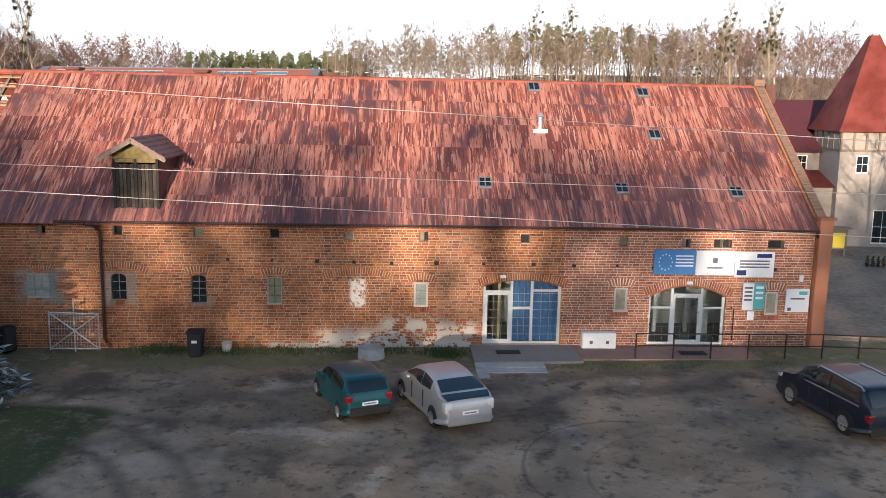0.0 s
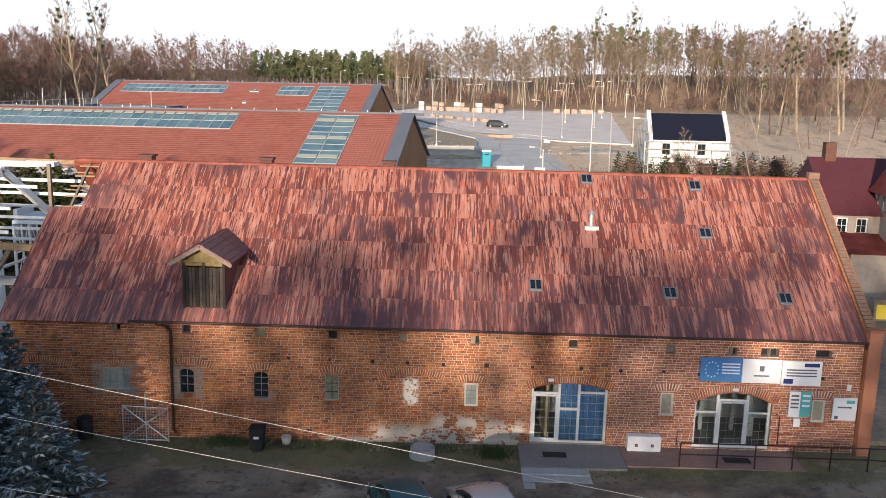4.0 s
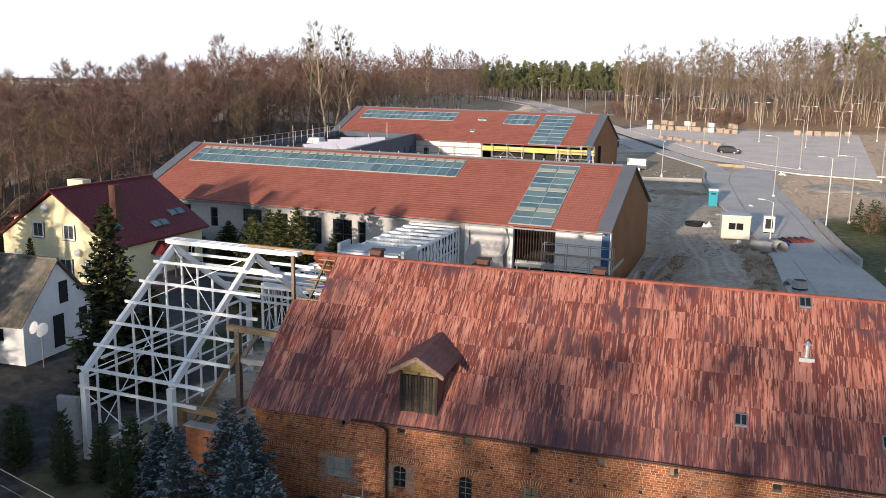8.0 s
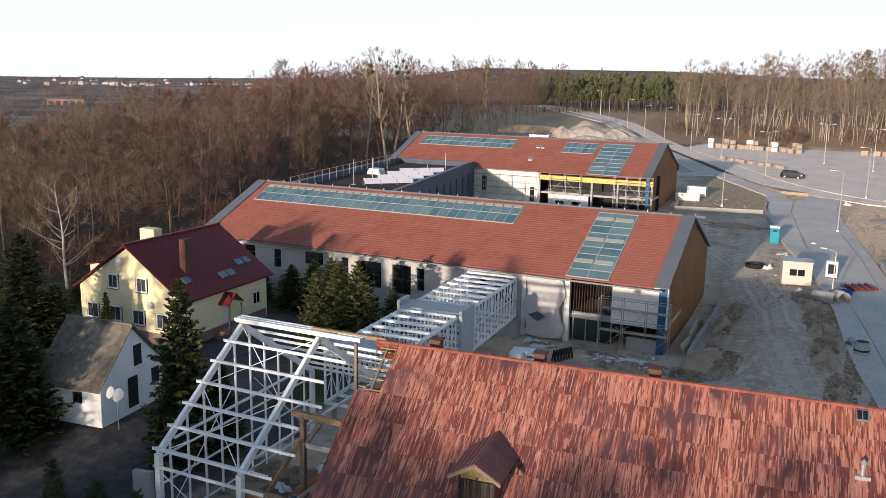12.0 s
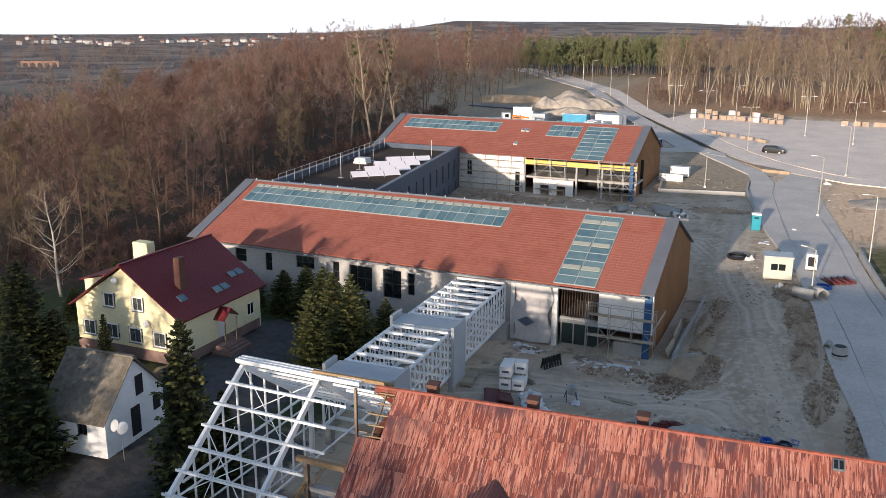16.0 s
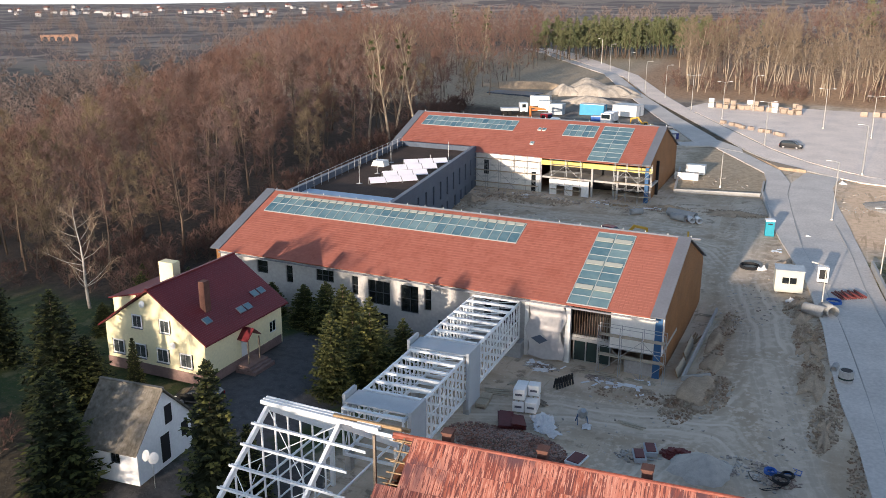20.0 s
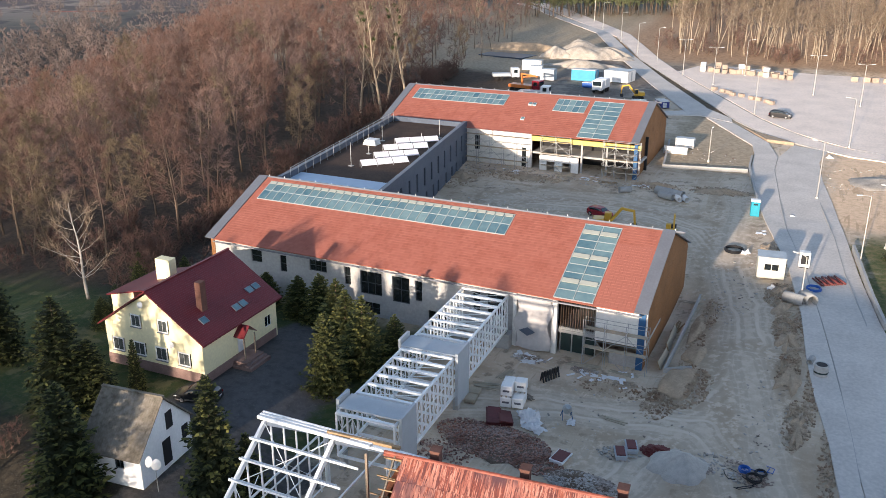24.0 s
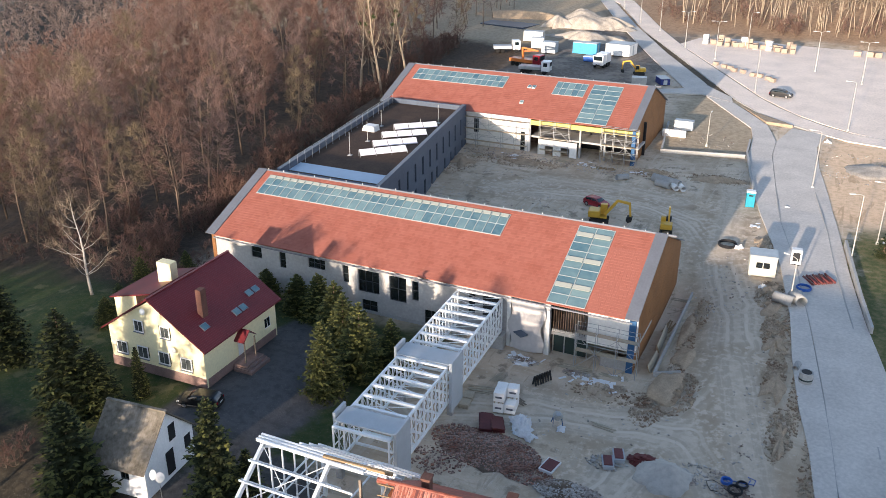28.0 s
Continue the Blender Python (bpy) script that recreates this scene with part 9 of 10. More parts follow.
for i in range(26): crates(-33 + 1.75 * (i % 13) + rng.uniform(-.7, .7), 222 + (0 if i < 13 else 2.0) - (.35 * (i % 13)) + rng.uniform(-.8, .8), rng.uniform(-12, 20), ((0, 0, 0),) if i % 3 else ((0, 0, 0), (0, 0, 1.2)), M["pallet_brick"] if i % 9 else M["white_paint"], "pallet of paving bricks on the lot", "brick_pallet", (1.3, 1.1, 1.0))
for i in range(6): crates(2 + 2.0 * i + rng.uniform(-.6, .6), 221 + rng.uniform(-.9, .9), rng.uniform(-10, 12), ((0, 0, 0),), M["pallet_brick"], "pallet of paving bricks on the lot", "brick_pallet", (1.5, 1.2, 1.1))
for i in range(9): crates(-27 + 1.7 * i + rng.uniform(-.5, .5), 190 - 1.3 * i + 10 + rng.uniform(-.5, .5), rng.uniform(-45, -20), ((0, 0, 0),), M["pallet_brick"], "pallet of kerb stones by the road", "brick_pallet", (1.2, .9, .7))
# planks, boards and frames left lying about
def planks(x, y, a, n, L, mt, label, name="plank_pile", w=.16, spread=.22):
    r = random.Random(int(x * 31 + y * 17)); o = thing(name, place(x, y, a), label, "planks", "lying planks")
    for i in range(n): part("plank", B(-L / 2, L / 2, -w / 2, w / 2, -.02, .03), mt, o, m=Matrix.Translation((r.uniform(-.3, .3), (i - n / 2) * spread + r.uniform(-.05, .05), .06 + .05 * (i % 2))) @ Matrix.Rotation(r.uniform(-.15, .15), 4, 'Z'))
for a_ in ((-26.0, 63.5, 15, 6, 2.4, "plank"), (-25.2, 66.2, 80, 5, 2.0, "plank"), (-22.2, 63.4, -20, 4, 2.2, "old_timber"), (-12.2, 83.5, 85, 5, 3.0, "timber"), (-11.0, 89.5, 5, 3, 3.6, "plank"), (-13.6, 62.6, -8, 3, 2.0, "plank"), (-19, 71.2, 4, 4, 3.2, "plank"), (-15.0, 71.2, -6, 3, 2.6, "plank"), (-31.5, 126.2, 6, 5, 3.0, "timber"), (-52.5, 124.5, 50, 4, 2.6, "plank"), (-38.5, 126.8, -12, 4, 2.4, "plank"), (-1.4, 86.4, 70, 3, 2.2, "plank")): planks(*a_[:5], M[a_[5]], "loose weathered planks lying on the bare ground")
def board_scraps(x, y, n, seed, label, mt):
    r = random.Random(seed); o = thing("board_scraps", place(x, y, 0), label, "scraps", "board scraps")
    for i in range(n): w_, l_ = r.uniform(.15, .5), r.uniform(.3, .9); part("board", B(-l_ / 2, l_ / 2, -w_ / 2, w_ / 2, 0, .05), mt, o, m=Matrix.Translation((r.gauss(0, .9), r.gauss(0, .6), .03 + .03 * (i % 3))) @ Matrix.Rotation(r.uniform(0, 3.1), 4, 'Z') @ Matrix.Rotation(r.uniform(-.25, .25), 4, 'X'))
for k_, (x, y, n_) in enumerate(((-17.4, 69.4, 14), (-15.2, 69.8, 8), (-24.6, 70.6, 12), (-34.5, 126.6, 10), (-46.8, 125.8, 12), (-26.0, 126.4, 9), (-7.4, 112, 6), (-50.5, 103, 8), (-21.5, 88.6, 5))): board_scraps(x, y, n_, 300 + k_, "broken white insulation board scraps on the ground", M["sign_white"])
o = thing("trestle_stack", place(-21.6, 66.4, 60), "row of black plastic trestles standing on the site", "trestles")
for i in range(7): part("trestle", prism(bmesh.new(), [(-.28, 0), (-.2, 0), (0, .8), (.2, 0), (.28, 0), (.05, 1.0), (-.05, 1.0)], i * .32, i * .32 + .16), M["trim_black"], o)
for x, y, a, L_ in ((-12.0, 80, 92, 5.0), (-11.8, 74.8, 88, 3.4)):
    o = thing("formwork_panel", place(x, y, a), "yellowish formwork panel leaning on the low wall", "panel")
    part("sheet", B(-L_ / 2, L_ / 2, -.03, .03, 0, .9), M["plank"], o, m=Matrix.Rotation(radians(-22), 4, 'X'))
    for q in range(4): part("batten", B(-L_ / 2 + q * L_ / 3 - .04, -L_ / 2 + q * L_ / 3 + .04, .032, .1, .02, .88), M["timber"], o, m=Matrix.Rotation(radians(-22), 4, 'X'))
# concrete mixer, tray, barrel ring, bags
o = thing("concrete_mixer", place(-17.5, 61.2, 30), "small grey-blue concrete mixer on the site", "mixer"); b = bmesh.new(); bmesh.ops.create_cone(b, segments=16, radius1=.3, radius2=.45, depth=.5, cap_ends=True, matrix=Matrix.Translation((0, 0, .8)) @ Matrix.Rotation(radians(35), 4, 'X')); part("drum", b, M["galv"], o); b = bmesh.new(); bmesh.ops.create_cone(b, segments=16, radius1=.45, radius2=.22, depth=.4, cap_ends=True, matrix=Matrix.Translation((0, -.26, 1.17)) @ Matrix.Rotation(radians(35), 4, 'X')); part("drum_mouth", b, M["galv"], o)
for sx in (-.45, .45):
    for sy in (-.4, .4): bar(o, (sx, sy, 0), (sx * .8, 0, .85), .06, mt=M["blue"], name="leg")
o = thing("mortar_trough", place(-16.0, 54.9, -10), "white mortar trough with dark bricks in it", "trough"); part("trough", bevelled(prism(bmesh.new(), [(-.5, 0), (.5, 0), (.65, .35), (-.65, .35)], -.9, .9, axis=1), .03), M["white_paint"], o); part("load", B(-.5, .5, -.75, .75, .352, .42), M["maroon"], o)
for x, y in ((-11.8, 57.4), (-11.2, 58.6)):
    o = thing("mortar_trough", place(x, y, 20), "pale crate with building scraps", "crate"); part("trough", bevelled(prism(bmesh.new(), [(-.4, 0), (.4, 0), (.5, .4), (-.5, .4)], -.8, .8, axis=1), .03), M["panel_grey"], o); part("load", B(-.36, .36, -.65, .65, .402, .5), M["maroon"], o)
# solid ring; the black disc on top stands for its shaded inside
o = thing("chamber_ring", place(2.05, 74.9, 0), "pale concrete manhole ring standing on the road", "concrete ring"); part("ring", cyl(.62, 0, 1.2, 20), M["concrete"], o); part("band", cyl(.64, .45, .6, 20), M["greenglass"], o); part("opening", cyl(.48, 1.2, 1.21, 20), M["dark"], o)
for x, y, s, k in ((-8.0, 104.2, .55, 4), (-3.9, 120.5, .4, 5), (-.6, 152.5, .55, 6), (-28.0, 36.5, .7, 7), (-28.6, 33.5, .8, 8), (-27.2, 40, .7, 9), (8.8, 112.5, .6, 10)): lump(x, y, s, s * .8, s * .8, M["bag"], "builders_bag", "crumpled white plastic bag on the site", 40 + k, 26, 1.0, "bag", True)
b = bmesh.new(); box(b, -.6, .6, -.15, .15, -.1, 2.6); tagged(part("concrete_post", bevelled(b, .03), M["concrete"], m=place(-33.4, 31.2, 10)), "upright pale concrete slab at the drive", "slab")
def plastic(x, y, a, w, l, h, seed):
    """A creased plastic sheet dropped in a heap."""
    b = bmesh.new(); n = 22; g = []
    for i in range(n + 1):
        row = []
        for j in range(n + 1):
            u, v = i / n * 2 - 1, j / n * 2 - 1; e = max(0, 1 - (u * u + v * v) * .8); c = abs(noise.noise((u * 2.4 + seed, v * 2.4, seed))) + .5 * abs(noise.noise((u * 6 + seed, v * 6, seed)))
            row.append(b.verts.new((u * w * (1 + .5 * noise.noise((v * 2, seed, u))), v * l * (1 + .5 * noise.noise((u * 2, v, seed + 4))), .02 + h * (e * .45 + c * (.35 + .5 * e)))))
        g.append(row)
    for i in range(n):
        for j in range(n): b.faces.new((g[i][j], g[i + 1][j], g[i + 1][j + 1], g[i][j + 1]))
    return tagged(part("plastic_sheet", b, M["bag"], m=place(x, y, a)), "crumpled white plastic sheet on the site", "plastic sheet", "plastic sheets")
plastic(-20.3, 59.6, 20, .9, 1.0, .9, 3); plastic(-19.5, 58.3, 70, .6, 1.0, .6, 8); plastic(-20.9, 60.4, 130, .5, .8, .5, 12); plastic(-16.9, 60.6, 10, .35, .5, .3, 17); plastic(-24.0, 69.6, 10, .7, .4, .3, 21); plastic(-3.9, 93.4, 0, .5, .5, .5, 23)
def low_wall(pts, h, t, label):
    for k, (p, q) in enumerate(zip(pts, pts[1:])): d = Vector((*q, 0)) - Vector((*p, 0)); z0 = G(*p); z1 = G(*q); b = bmesh.new(); beam(b, (*p, z0 + h / 2 - .15), (*q, z1 + h / 2 - .15), t, h + .3); tagged(part("retaining_wall", b, M["concrete"]), label, "wall", kind="structure")
low_wall([(-11.2, 91), (-11.4, 72.6), (-8.9, 72.9)], .5, .2, "low pale concrete wall beside the hall"); low_wall([(-12.2, 139.4), (-25.2, 137.2), (-27.4, 153)], .6, .3, "low pale concrete wall round the dry lawn"); low_wall([(-8.8, 124), (-10.4, 132), (-12.2, 141.5), (-12.6, 148)], .55, .3, "pale concrete edge of the road"); low_wall([(7.4, 87), (6.2, 94.5), (4.0, 110)], .8, .3, "pale concrete wall along the road")
M["kerb"] = mat("kerb", (0.40, 0.385, 0.36), .9, var=.15)
def kerb(pts, label="pale stone kerb along the road"):
    for p, q in zip(pts, pts[1:]): b = bmesh.new(); beam(b, (*p, G(*p) + .03), (*q, G(*q) + .03), .12, .3); tagged(part("kerb", b, M["kerb"]), label, "kerb", kind="structure")
kerb(PAVE_IN[1:], "low stone kerb between pavement and road"); kerb(ACC_R[2:], "stone kerb along the parking lot"); kerb(ACC_L[2:10]); kerb([(8.6, 66), (5.6, 88), (3.4, 101), (1.8, 113), (-.8, 128)])
b = bmesh.new(); tagged(part("road_island", poly([(-18.0, 171.2), (-11.4, 159.4), (-6.8, 158.6), (-8.2, 160.4), (-14.0, 165.4)], 3.9, 5.06), M["site_soil"]), "long sandy traffic island", "island", kind="structure")

# ================= machines =================
M["plant_yellow"] = paint("plant_yellow", (0.55, 0.32, 0.03), 0, .5); M["plant_orange"] = paint("plant_orange", (0.55, 0.16, 0.03), 0, .5)
def excavator(m, label, s=1.0):
    o = thing("excavator", m @ Matrix.Scale(s, 4), label, "excavator", "site machines")
    for y in (-.8, .8): part("track", bevelled(B(-1.3, 1.3, y - .22, y + .22, 0, .6), .12, 2), M["trim_black"], o)
    part("undercarriage", B(-.7, .7, -.6, .6, .35, .75), M["trim_black"], o); part("engine_housing", bevelled(B(-1.5, .1, -.95, .95, .8, 1.75), .1), M["plant_yellow"], o); part("deck", bevelled(B(.1, 1.0, -.95, .95, .8, 1.0), .04), M["plant_yellow"], o)
    c = part("cab", bevelled(B(.05, 1.0, .15, .95, 1.0, 2.4), .08), M["plant_yellow"], o); part("cab_glass", B(.95, 1.01, .22, .88, 1.3, 2.3), M["car_glass"], c); part("cab_glass", B(.15, .9, .945, .96, 1.4, 2.3), M["car_glass"], c)
    bar(o, (.7, -.3, 1.2), (2.3, -.3, 3.3), .3, .35, M["plant_yellow"], "boom"); bar(o, (2.2, -.3, 3.3), (4.0, -.3, 3.0), .28, .32, M["plant_yellow"], "boom"); bar(o, (3.9, -.3, 3.1), (4.1, -.3, 1.2), .22, .28, M["plant_yellow"], "stick"); bar(o, (1.0, -.3, 1.1), (2.2, -.3, 2.6), .12, mt=M["galv"], name="ram")
    part("bucket", bevelled(prism(bmesh.new(), [(3.7, 1.2), (4.4, 1.2), (4.3, .55), (3.8, .35), (3.5, .7)], -.75, .15, axis=1), .04), M["trim_black"], o)
excavator(place(-26.6, 105.8, 12), "yellow tracked excavator behind the hall"); excavator(place(-17.6, 106.0, 100), "yellow excavator seen over the hall ridge", .8); excavator(place(-41, 186, 200), "orange-yellow excavator on the far yard", .9)
def truck(m, cab_mt, box_mt, label, L=7.0, crane=False, low=False):
    o = thing("truck", m, label, "truck", "site machines"); part("chassis", B(-L/2, L/2, -.5, .5, .7, .95), M["trim_black"], o)
    c = part("cab", bevelled(B(L/2 - 1.9, L/2, -1.2, 1.2, .7, 2.9), .1), cab_mt, o); part("windscreen", B(L/2 + .002, L/2 + .02, -1.0, 1.0, 1.8, 2.7), M["car_glass"], c); part("side_glass", B(L/2 - 1.4, L/2 - .5, -1.215, -1.202, 1.8, 2.6), M["car_glass"], c)
    part("cargo_body", bevelled(B(-L/2, L/2 - 2.1, -1.22, 1.22, .98, 1.7 if low else 3.0), .05), box_mt, o)
    for x in (-L/2 + .9, -L/2 + 2.1, L/2 - 1.1):
        for s in (-1, 1): w = cyl(.5, -.15, .15, 18); bmesh.ops.transform(w, matrix=Matrix.Translation((x, s * 1.05, .5)) @ Matrix.Rotation(radians(90), 4, 'X'), verts=w.verts); part("wheel", w, M["tyre"], o)
    if crane: bar(o, (-1, 0, 1.7), (-1.2, 0, 4.2), .4, mt=M["plant_orange"], name="mast"); bar(o, (-1.2, 0, 4.1), (2.8, .2, 3.7), .35, mt=M["plant_orange"], name="boom"); bar(o, (2.8, .2, 3.8), (-1.5, .3, 3.2), .25, mt=M["plant_orange"], name="boom")
truck(place(-66.5, 184.5, -10), M["paint_red"], M["plant_orange"], "red and orange concrete-pump truck", 8, True, True); truck(place(-62.5, 179, 5), M["paint_white"], M["galv"], "white tipper truck on the far yard", 7, False, True); truck(place(-76, 196, 30), M["paint_white"], M["panel_grey"], "white lorry at the edge of the far yard", 6.5, False, True); truck(place(-50.5, 190, -95), M["paint_white"], M["paint_white"], "white delivery van on the far yard", 5.2)
M["cont_blue"] = mat("cont_blue", (0.06, 0.32, 0.50), .5, var=.15)
def container(x, y, a, L, W, H, mt, label):
    o = thing("container", place(x, y, a), label, "container", "site containers"); part("body", B(-L/2, L/2, -W/2, W/2, .15, H), mt, o)
    for i in range(int(L / .5)): xx = -L/2 + .15 + i * .5; part("rib", B(xx, xx + .12, -W/2 - .03, -W/2, .25, H - .1), mt, o)
    part("roof", B(-L/2 - .03, L/2 + .03, -W/2 - .04, W/2 + .03, H, H + .1), M["galv"], o); part("door", B(L/2, L/2 + .02, -.4, .4, .2, H - .25), M["panel_grey"], o)
for a_ in ((-57.5, 201, -3, 6, 2.5, 2.7, "cont_blue", "bright blue site container"), (-49.5, 203, -8, 6, 4.8, 2.7, "white_paint", "pair of white site containers"), (-66, 199, 0, 3.5, 2.5, 2.6, "panel_grey", "grey steel site container beside the machines"), (-70.5, 203, 10, 3, 2.4, 2.5, "white_paint", "small white site container"), (-74, 210, 5, 5, 2.4, 2.5, "galv", "galvanised steel site container on the ground"), (-24.2, 150.5, 0, 3.2, 1.6, 1.7, "white_paint", "low white site container beside the far hall"), (-54.5, 194, 0, 2.4, 2.2, 1.2, "hose_blue", "blue skip on the far yard"), (-34.5, 180, -60, 3.5, 2, 1.4, "navy", "dark blue skip on the far yard"), (-39, 178, 10, 3, 2, 1.5, "galv", "grey skip on the far yard")): container(*a_[:6], M[a_[6]], a_[7])
M["basin"] = mat("basin", (0.035, 0.05, 0.075), .35, var=.3)
tagged(part("tarpaulin", poly([(-96, 226), (-82, 223), (-80, 231), (-95, 234)], 7.0, 7.85), M["basin"]), "dark blue sheet-lined basin", "basin")

# ================= house under construction by the road =================
M["solar_dark"] = mat("solar_dark", (0.015, 0.016, 0.025), .35, var=.15)
nh = thing("new_house", Matrix.Identity(4), "white unfinished house with a dark roof and scaffolding", "house"); hx0, hx1, hy0, hy1, hb, he, hr = 12.9, 22.0, 112.6, 120.5, 2.3, 7.6, 10.6; ym = (hy0 + hy1) / 2
nhh = [(14.2, 15.2, 5.6, 7.0), (18.6, 19.6, 5.6, 7.0), (14.0, 17.4, 2.6, 4.6), (18.8, 21.2, 2.6, 4.6)]
part("front_wall", holed_wall(bmesh.new(), hx0, hx1, hb - 1, he, nhh, hy0, hy0 + .35), M["white_render"], nh); part("rear_wall", B(hx0, hx1, hy1 - .35, hy1, hb - 1, he), M["white_render"], nh)
for h in nhh: pane_window(nh, *h, hy0 + .15, 2, 1, M["frame_dark"])
for x in (hx0 - .5, hx1): part("gable_wall", prism(bmesh.new(), [(hy0 - .3, hb - 1), (hy1 + .3, hb - 1), (hy1 + .3, he + .3), (ym, hr + .5), (hy0 - .3, he + .3)], x, x + .5), M["white_render"], nh)
for s in (0, 1): part("roof", roof_plane(hy0 - .3 if not s else hy1 + .3, he - .15, ym, hr, hx0, hx1, .14), M["solar_dark"], nh, "near-black roof")
for i, (yy, zz) in enumerate(((114.2, 5.6), (116.6, 5.6), (118.4, 5.6), (114.2, 2.9))): part("window", B(hx0 - .53, hx0 - .505, yy, yy + .9, zz, zz + 1.3), M["glass"], nh)
scaffold(11.9, 22.4, 111.9, 2.4, 2, 2.1, "galvanised scaffold round the unfinished house"); scaffold(0, 8, 0, 2.4, 3, 2, "galvanised scaffold at the unfinished house gable", Matrix.Translation((11.9, 112.4, 0)) @ Matrix.Rotation(radians(90), 4, 'Z'))
hedge_fir = tree_kind(conifer(38, 8, 2.6, 13, 9, taper=.5, fan=4, bw=.2, droop=.3), (M["bark"], M["needle_fir"], M["needle_dark"]), "spruce", "small dark spruce in the hedge by the house", group="hedge spruces")
for i in range(34): hedge_fir(8.5 + i * .8 + rng.uniform(-.4, .4), 108.2 + rng.uniform(-1.2, 1.4), rng.uniform(.24, .48), i)
for i in range(30): bush(rng.uniform(8, 40), rng.uniform(105, 112), rng.uniform(.5, 1.1), i)
for x, y, s in ((24, 106, .45), (30, 104, .5), (17, 100, .35), (34, 112, .6), (38, 118, .7), (29, 122, .6)): slim[0](x, y, s, x)
lump(26, 135, 9, 4, 2.2, M["sandpile"], "sand_mound", "long sand bank behind the unfinished house", 21); lump(14, 137, 5, 3, .7, M["sandpile"], "sand_mound", "churned sand by the road", 22)
for i in range(5): bar(thing("fence_rail", Matrix.Identity(4), "weathered wooden fence by the road", "fence"), (8 + i * 1.2, 113.5 + i, 2.9), (9.2 + i * 1.2, 114.5 + i, 3.1), .08, .2, M["plank"], "rail") if i == 0 else None

# ================= house with a turret =================
M["plaster_cream"] = mat("plaster_cream", (0.36, 0.31, 0.265), .9, var=.2, scale=.4, fine=4); M["tile_red"] = island_mat("tile_red", (0.26, 0.065, 0.045), (0.16, 0.04, 0.036), (0.21, 0.05, 0.04), .7); M["tile_maroon"] = mat("tile_maroon", (0.105, 0.03, 0.036), .7, var=.25, scale=.6, fine=5)
vh = thing("villa", Matrix.Translation((.15, 0, 0)), "cream villa with a red pyramid turret roof and half-timbering", "house")
tw = [(21.6, 22.4, 5.0, 6.1), (23.4, 24.2, 5.0, 6.1), (22.9, 24.1, .7, 2.8)]
part("tower_front", holed_wall(bmesh.new(), 20.6, 25.2, -.4, 7.6, tw, 53.2, 53.5), M["plaster_cream"], vh); part("tower_side", B(20.6, 20.9, 53.5, 57.6, -.4, 7.6), M["plaster_cream"], vh); part("tower_side", B(24.9, 25.2, 53.5, 57.6, -.4, 7.6), M["plaster_cream"], vh)
for h in tw: window(*h, 2, 2, M["white_paint"], parent=vh, y=53.28, w=.08, sill=False)
for z in (6.3, 7.45): part("timber", B(20.55, 25.25, 53.12, 53.19, z, z + .14), M["old_timber"], vh); part("timber", B(20.52, 20.59, 53.2, 57.6, z, z + .14), M["old_timber"], vh)
for i in range(7): x = 20.55 + i * .75; part("timber", B(x, x + .12, 53.125, 53.185, 6.44, 7.45), M["old_timber"], vh)
for i in range(5): y = 53.3 + i * .9; part("timber", B(20.53, 20.59, y, y + .12, 6.44, 7.45), M["old_timber"], vh)
bm = bmesh.new(); bmesh.ops.create_cone(bm, segments=4, radius1=3.75, radius2=3.35, depth=.5, cap_ends=True, matrix=Matrix.Translation((22.9, 55.4, 7.75)) @ Matrix.Rotation(radians(45), 4, "Z")); bmesh.ops.create_cone(bm, segments=4, radius1=3.35, radius2=.3, depth=5.4, cap_ends=True, matrix=Matrix.Translation((22.9, 55.4, 10.7)) @ Matrix.Rotation(radians(45), 4, "Z")); part("turret_roof", bm, M["tile_red"], vh, "steep red tiled turret roof"); part("finial", cyl(.3, 0, .35, 10, .14), M["white_paint"], vh, m=Matrix.Translation((22.9, 55.4, 13.3))); part("spire", cyl(.13, 0, 1.9, 8, .03), M["white_paint"], vh, m=Matrix.Translation((22.9, 55.4, 13.6)))
part("wing_wall", holed_wall(bmesh.new(), 17.6, 20.6, -.4, 6.2, [(18.0, 18.7, 4.9, 5.9), (19.2, 19.9, 4.9, 5.9)], 56.4, 56.7), M["plaster_cream"], vh); part("wing_wall", B(17.6, 17.9, 56.7, 64, -.4, 6.2), M["plaster_cream"], vh)
for a in (18.0, 19.2): window(a, a + .7, 4.9, 5.9, 2, 2, M["white_paint"], parent=vh, y=56.5, w=.08, sill=False)
part("wing_roof", prism(bmesh.new(), [(55.9, 6.1), (61, 9.4), (65.5, 6.1)], 17.2, 30), M["tile_maroon"], vh, "dull dark red tiled roof"); part("porch_wall", B(18.2, 20.59, 53.8, 56.39, -.4, 4.2), M["plaster_cream"], vh); part("porch_roof", prism(bmesh.new(), [(53.3, 4.1), (56.6, 5.0), (56.6, 4.1)], 17.8, 20.9), M["tile_red"], vh); part("chimney", B(18.2, 18.9, 60.6, 61.4, 8.5, 10.4), M["old_chimney"], vh)
part("rear_block", B(25.2, 34, 54, 66, -.4, 6.1), M["plaster_cream"], vh); part("plinth", B(20.5, 25.3, 53.05, 53.19, -.4, .4), M["brick"], vh)
o = thing("notice_case", Matrix.Translation((19.6, 50.4, 0)), "brown notice case with two yellow sheets", "notice board")
for x in (-.75, .75): bar(o, (x, 0, -.1), (x, 0, 2.0), .1, mt=M["old_timber"], name="post")
part("case", B(-.85, .85, -.06, .06, .8, 2.0), M["old_timber"], o); part("canopy", B(-1.0, 1.0, -.3, .3, 2.0, 2.1), M["old_timber"], o)
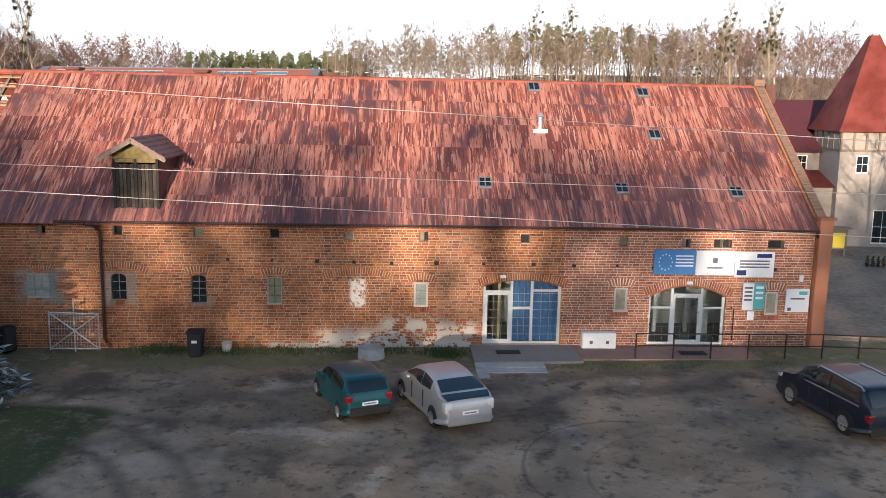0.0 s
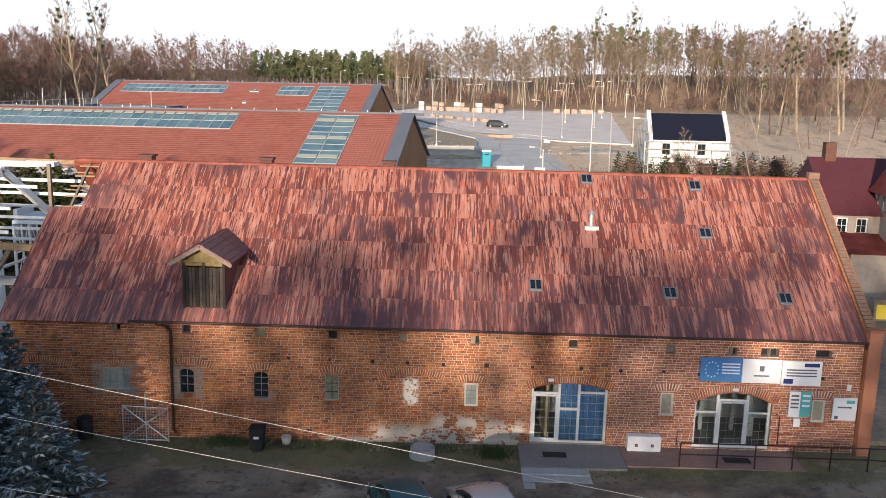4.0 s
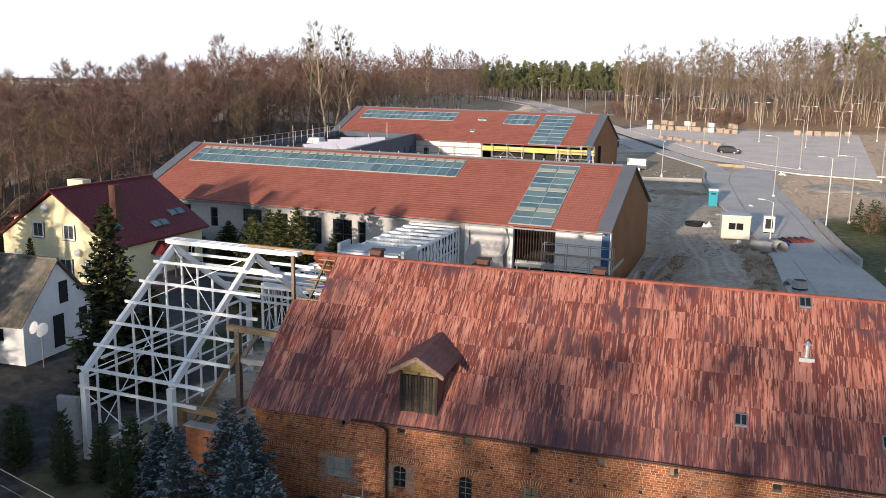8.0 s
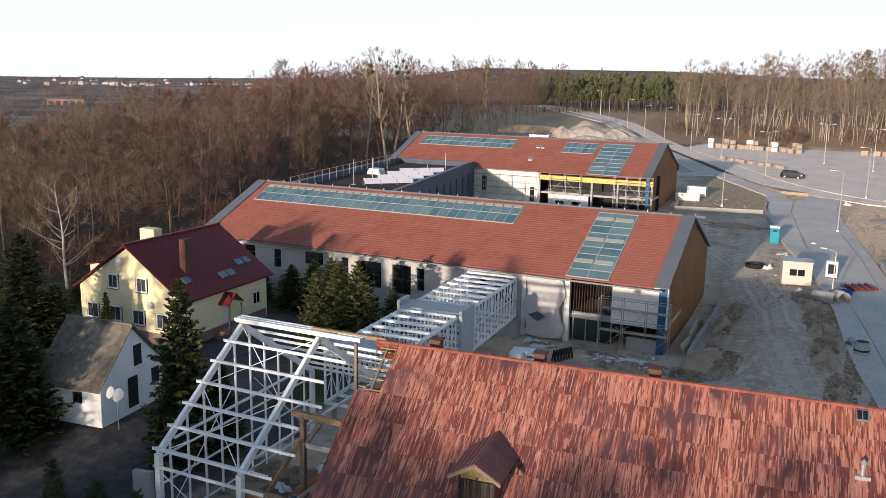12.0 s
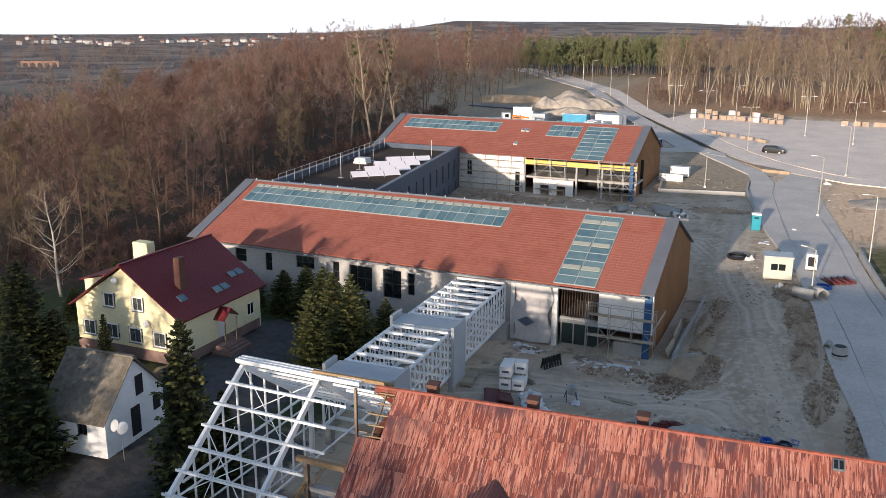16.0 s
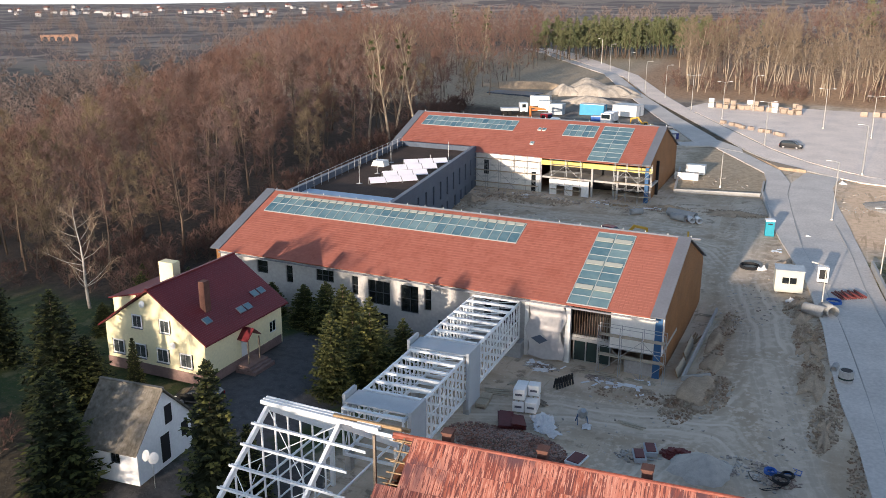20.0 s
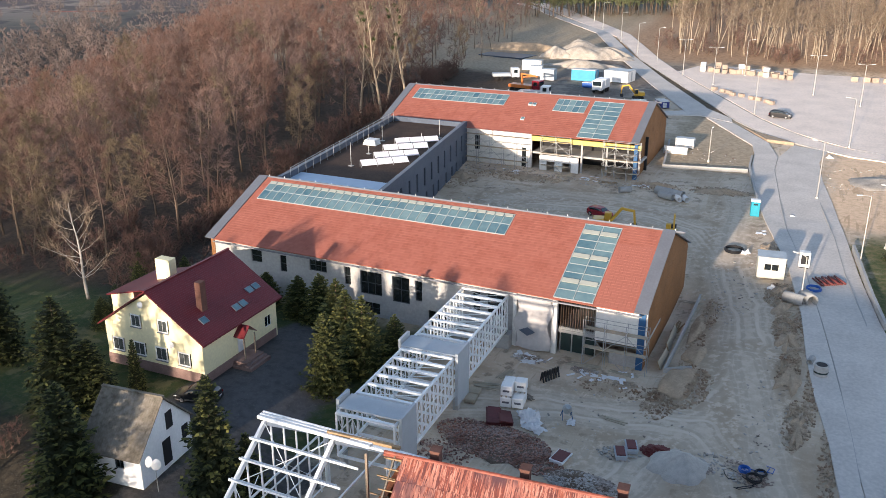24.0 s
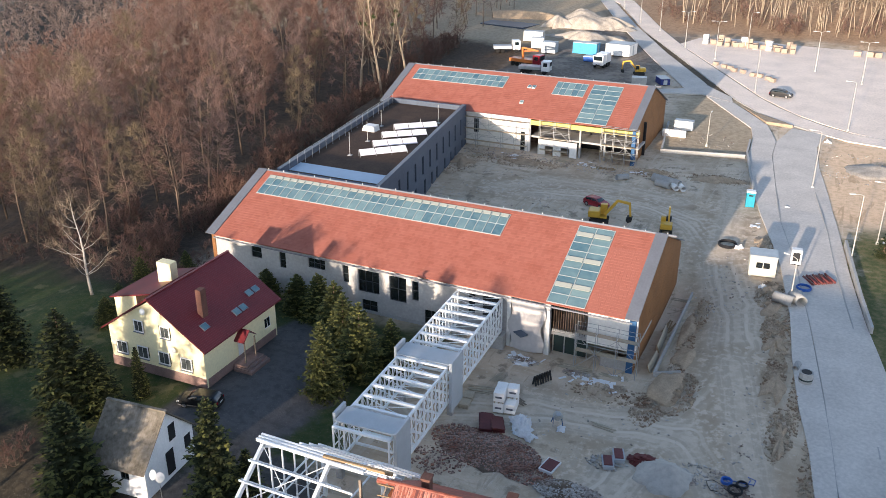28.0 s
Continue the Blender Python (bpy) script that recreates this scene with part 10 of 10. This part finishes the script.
M["sheet_yellow"] = mat("sheet_yellow", (0.72, 0.55, 0.06), .6, var=.06)
for x in (-.72, .04): part("sheet", B(x, x + .68, -.08, -.065, .9, 1.75), M["sheet_yellow"], o)
M["lane_dirt"] = mat("lane_dirt", (0.30, 0.25, 0.195), .95, col2=(0.15, 0.12, 0.09), scale=.5, fine=4, bump=.3)
strip_mesh("path", [(12.5, 34), (14.5, 44), (15, 56), (16, 80)], [(17.5, 34), (20.5, 44), (26, 49), (30, 52)], M["lane_dirt"], "worn dirt lane beside the barn", category="path")
for i in range(22): thuja(20.6 + .28 * i, 47.8 - .03 * i, .17, i)
b = bmesh.new()
o = thing("bench", place(21.3, 44.5, -20), "low dark metal bench by the lane", "bench"); part("seat", B(-.8, .8, -.2, .2, .4, .46), M["iron"], o); part("backrest", B(-.8, .8, .2, .26, .5, .9), M["iron"], o)
for x in (-.7, .7): part("leg", B(x - .04, x + .04, -.18, .18, -.05, .4), M["iron"], o)
side_tree = tree_kind(bare_tree(61, 9, .16, 3.4, .2, 14, 6, 9, tw=.018, tl=.8), (M["bark"], M["twig_grey"]), "bare_tree", "leafless tree beside the lane"); side_tree(21.8, 42.0, 1.0, 2.0); side_tree(24.5, 47, 1.0, .5)
lv = tree_kind(bare_tree(62, 3, .04, 1.2, .1, 10, 5, 7, tw=.012, tl=.45), (M["bark"], M["twig_grey"]), "shrub", "leafless shrub beside the paved lane", category="shrub"); lv(20, 41.5, .7, 1); lv(22.5, 43.5, .6, 2)

# ================= wires =================
M["cable"] = mat("cable", (0.62, 0.56, 0.50), .5, var=.1)
def cable(a, d, lo, hi, r=.004):
    """A slack cable through a along d, from lo to hi metres."""
    a, d = Vector(a), Vector(d).normalized(); bm = bmesh.new(); tube(bm, [a + d * (lo + (hi - lo) * i / 24) + Vector((0, 0, .0004 * (lo + (hi - lo) * i / 24) ** 2)) for i in range(25)], r, 5); return tagged(part("overhead_cable", bm, M["cable"]), "thin pale overhead cable across the yard", "cable", "overhead cables")
cable((-1.6, 10.0, 8.94), (5.4, -1.0, -.27), -38, 32); cable((-1.67, 10.5, 8.10), (6.0, -1.4, .02), -38, 32); cable((-1.55, 9.5, 7.81), (5.0, -.5, -.11), -38, 32)
o = thing("utility_pole", Matrix.Translation((-38.8, 18.0, 0)), "grey wooden utility pole carrying the cables", "pole"); b = bmesh.new(); tube(b, [(0, 0, -.3), (0, 0, 10)], .14, 8, .09); part("mast", b, M["old_timber"], o); part("crossarm", B(-.6, .6, -.05, .05, 9.2, 9.35), M["old_timber"], o)

# ================= unseen trees across the yard, added to shade barn, villa, woods and hall ===
screen_wood = [tree_kind(alder(s, 19, .22, 5.0, .25, 30, 6, 9, tw=.10, tl=1.4, sides=5), (M["bark"], M["twig"]), "bare_tree", "x") for s in (56, 57)]
joined_trees([(-48 + i * 1.75 + rng.uniform(-.8, .8), -45 + rng.uniform(-12, 4), rng.uniform(.82, .98), i * 1.1) for i in range(56)] + [(-36 + i * 1.9, -40 + rng.uniform(-4, 3), rng.uniform(.84, .96), i) for i in range(8)], screen_wood, "woods_across_the_yard", "leafless trees on the far side of the yard")
# out-of-view trees added so that shade falls on the lower western woods
joined_trees([(-74 - 2.0 * i + rng.uniform(-1, 1), -18 + rng.uniform(-9, 9), rng.uniform(.8, .96), i * 1.3) for i in range(34)], screen_wood, "woods_south_of_the_garden", "unseen leafless trees added to shade the lower woods")
# spruces out of view, added to keep the sun off the villa walls
shade_spruce = tree_kind(conifer(71, 16, 3.4, 30, 13, bw=.3, fan=5), (M["bark"], M["needle"], M["needle_dark"]), "spruce", "tall unseen spruce that shades the villa", group="spruces across the yard")
for i in range(7): shade_spruce(17 + i * 2.6, -30 + rng.uniform(-2, 2), rng.uniform(.95, 1.1), i)
# more unseen trees, set where their shadows reach the near hall's roof
for x, y, h_ in ((-66, 20, 1.3), (-63, 24, 1.2), (-46.5, 19, 1.3), (-38.5, 17, 1.4), (-49, 15, 1.35), (-35, 13, 1.3)): spruce[int(-x) % 2](x, y, .85, x, sz=h_)
for x, y, s in ((-60, 14, .85), (-56, 17, .8), (-52, 13, .8), (-33, 10, .8)): wood[int(-x) % 6](x, y, s, x)

# ================= far town =================
M["far_wall"] = mat("far_wall", (0.50, 0.48, 0.46), .9, var=.15); M["far_roof"] = mat("far_roof", (0.22, 0.10, 0.08), .8, var=.3); M["far_roof_grey"] = mat("far_roof_grey", (0.15, 0.14, 0.15), .8, var=.3)
rt = random.Random(91)
def far_house(x, y, s, rf):
    z = G(x, y) + 14 * noise.noise((x * .0011, y * .0011, 7)) * ss(700, 1800, _m.hypot(x, y)) + 1.5 * noise.noise((x * .004, y * .004, 2)) if _m.hypot(x, y) > 700 else G(x, y)
    o = thing("far_house", Matrix.Translation((x, y, z)) @ Matrix.Rotation(rt.uniform(0, 3.1), 4, 'Z') @ Matrix.Scale(s, 4), "small pale house in the far town", "house", "far town houses"); part("wall", B(-6, 6, -4.5, 4.5, -4, 5.5), M["far_wall"], o); part("roof", prism(bmesh.new(), [(-5.2, 5.4), (5.2, 5.4), (0, 9.6)], -6.5, 6.5), rf, o)
for i in range(110):
    az = radians(rt.uniform(-58, -27)); d = rt.uniform(1900, 3300); far_house(d * _m.sin(az), d * _m.cos(az), rt.uniform(.7, 1.4), M["far_roof"] if rt.random() < .6 else M["far_roof_grey"])
M["far_brick"] = mat("far_brick", (0.42, 0.25, 0.17), .9, var=.2)
vd = thing("viaduct", Matrix.Translation((-832, 716, -20.5)) @ Matrix.Rotation(radians(49), 4, 'Z') @ Matrix.Scale(.62, 4), "far arched red-brick viaduct in the valley", "viaduct"); vb = bmesh.new()
part("deck", B(-32, 32, -3, 3, 14, 17), M["far_brick"], vd)
for i in range(6): part("pier", B(-30 + i * 12 - 1.6, -30 + i * 12 + 1.6, -2.6, 2.6, -24, 14), M["far_brick"], vd)
for i in range(5):
    x = -24 + i * 12; bm = bmesh.new(); prism(bm, [(x - 4.4, 14), (x - 4.4, 9)] + [(x - 4.4 * _m.cos(a), 9 + 4.4 * _m.sin(a)) for a in [k * _m.pi / 8 for k in range(1, 8)]] + [(x + 4.4, 9), (x + 4.4, 14)], -2.5, 2.5, axis=1); part("arch", bm, M["far_brick"], vd)
fb = thing("factory", Matrix.Translation((-560, 520, -30)) @ Matrix.Rotation(radians(30), 4, 'Z'), "long red-roofed building in the valley", "building"); part("wall", B(-30, 30, -8, 8, -4, 8), M["far_wall"], fb); part("roof", prism(bmesh.new(), [(-9, 8), (9, 8), (0, 13)], -31, 31), M["far_roof"], fb)
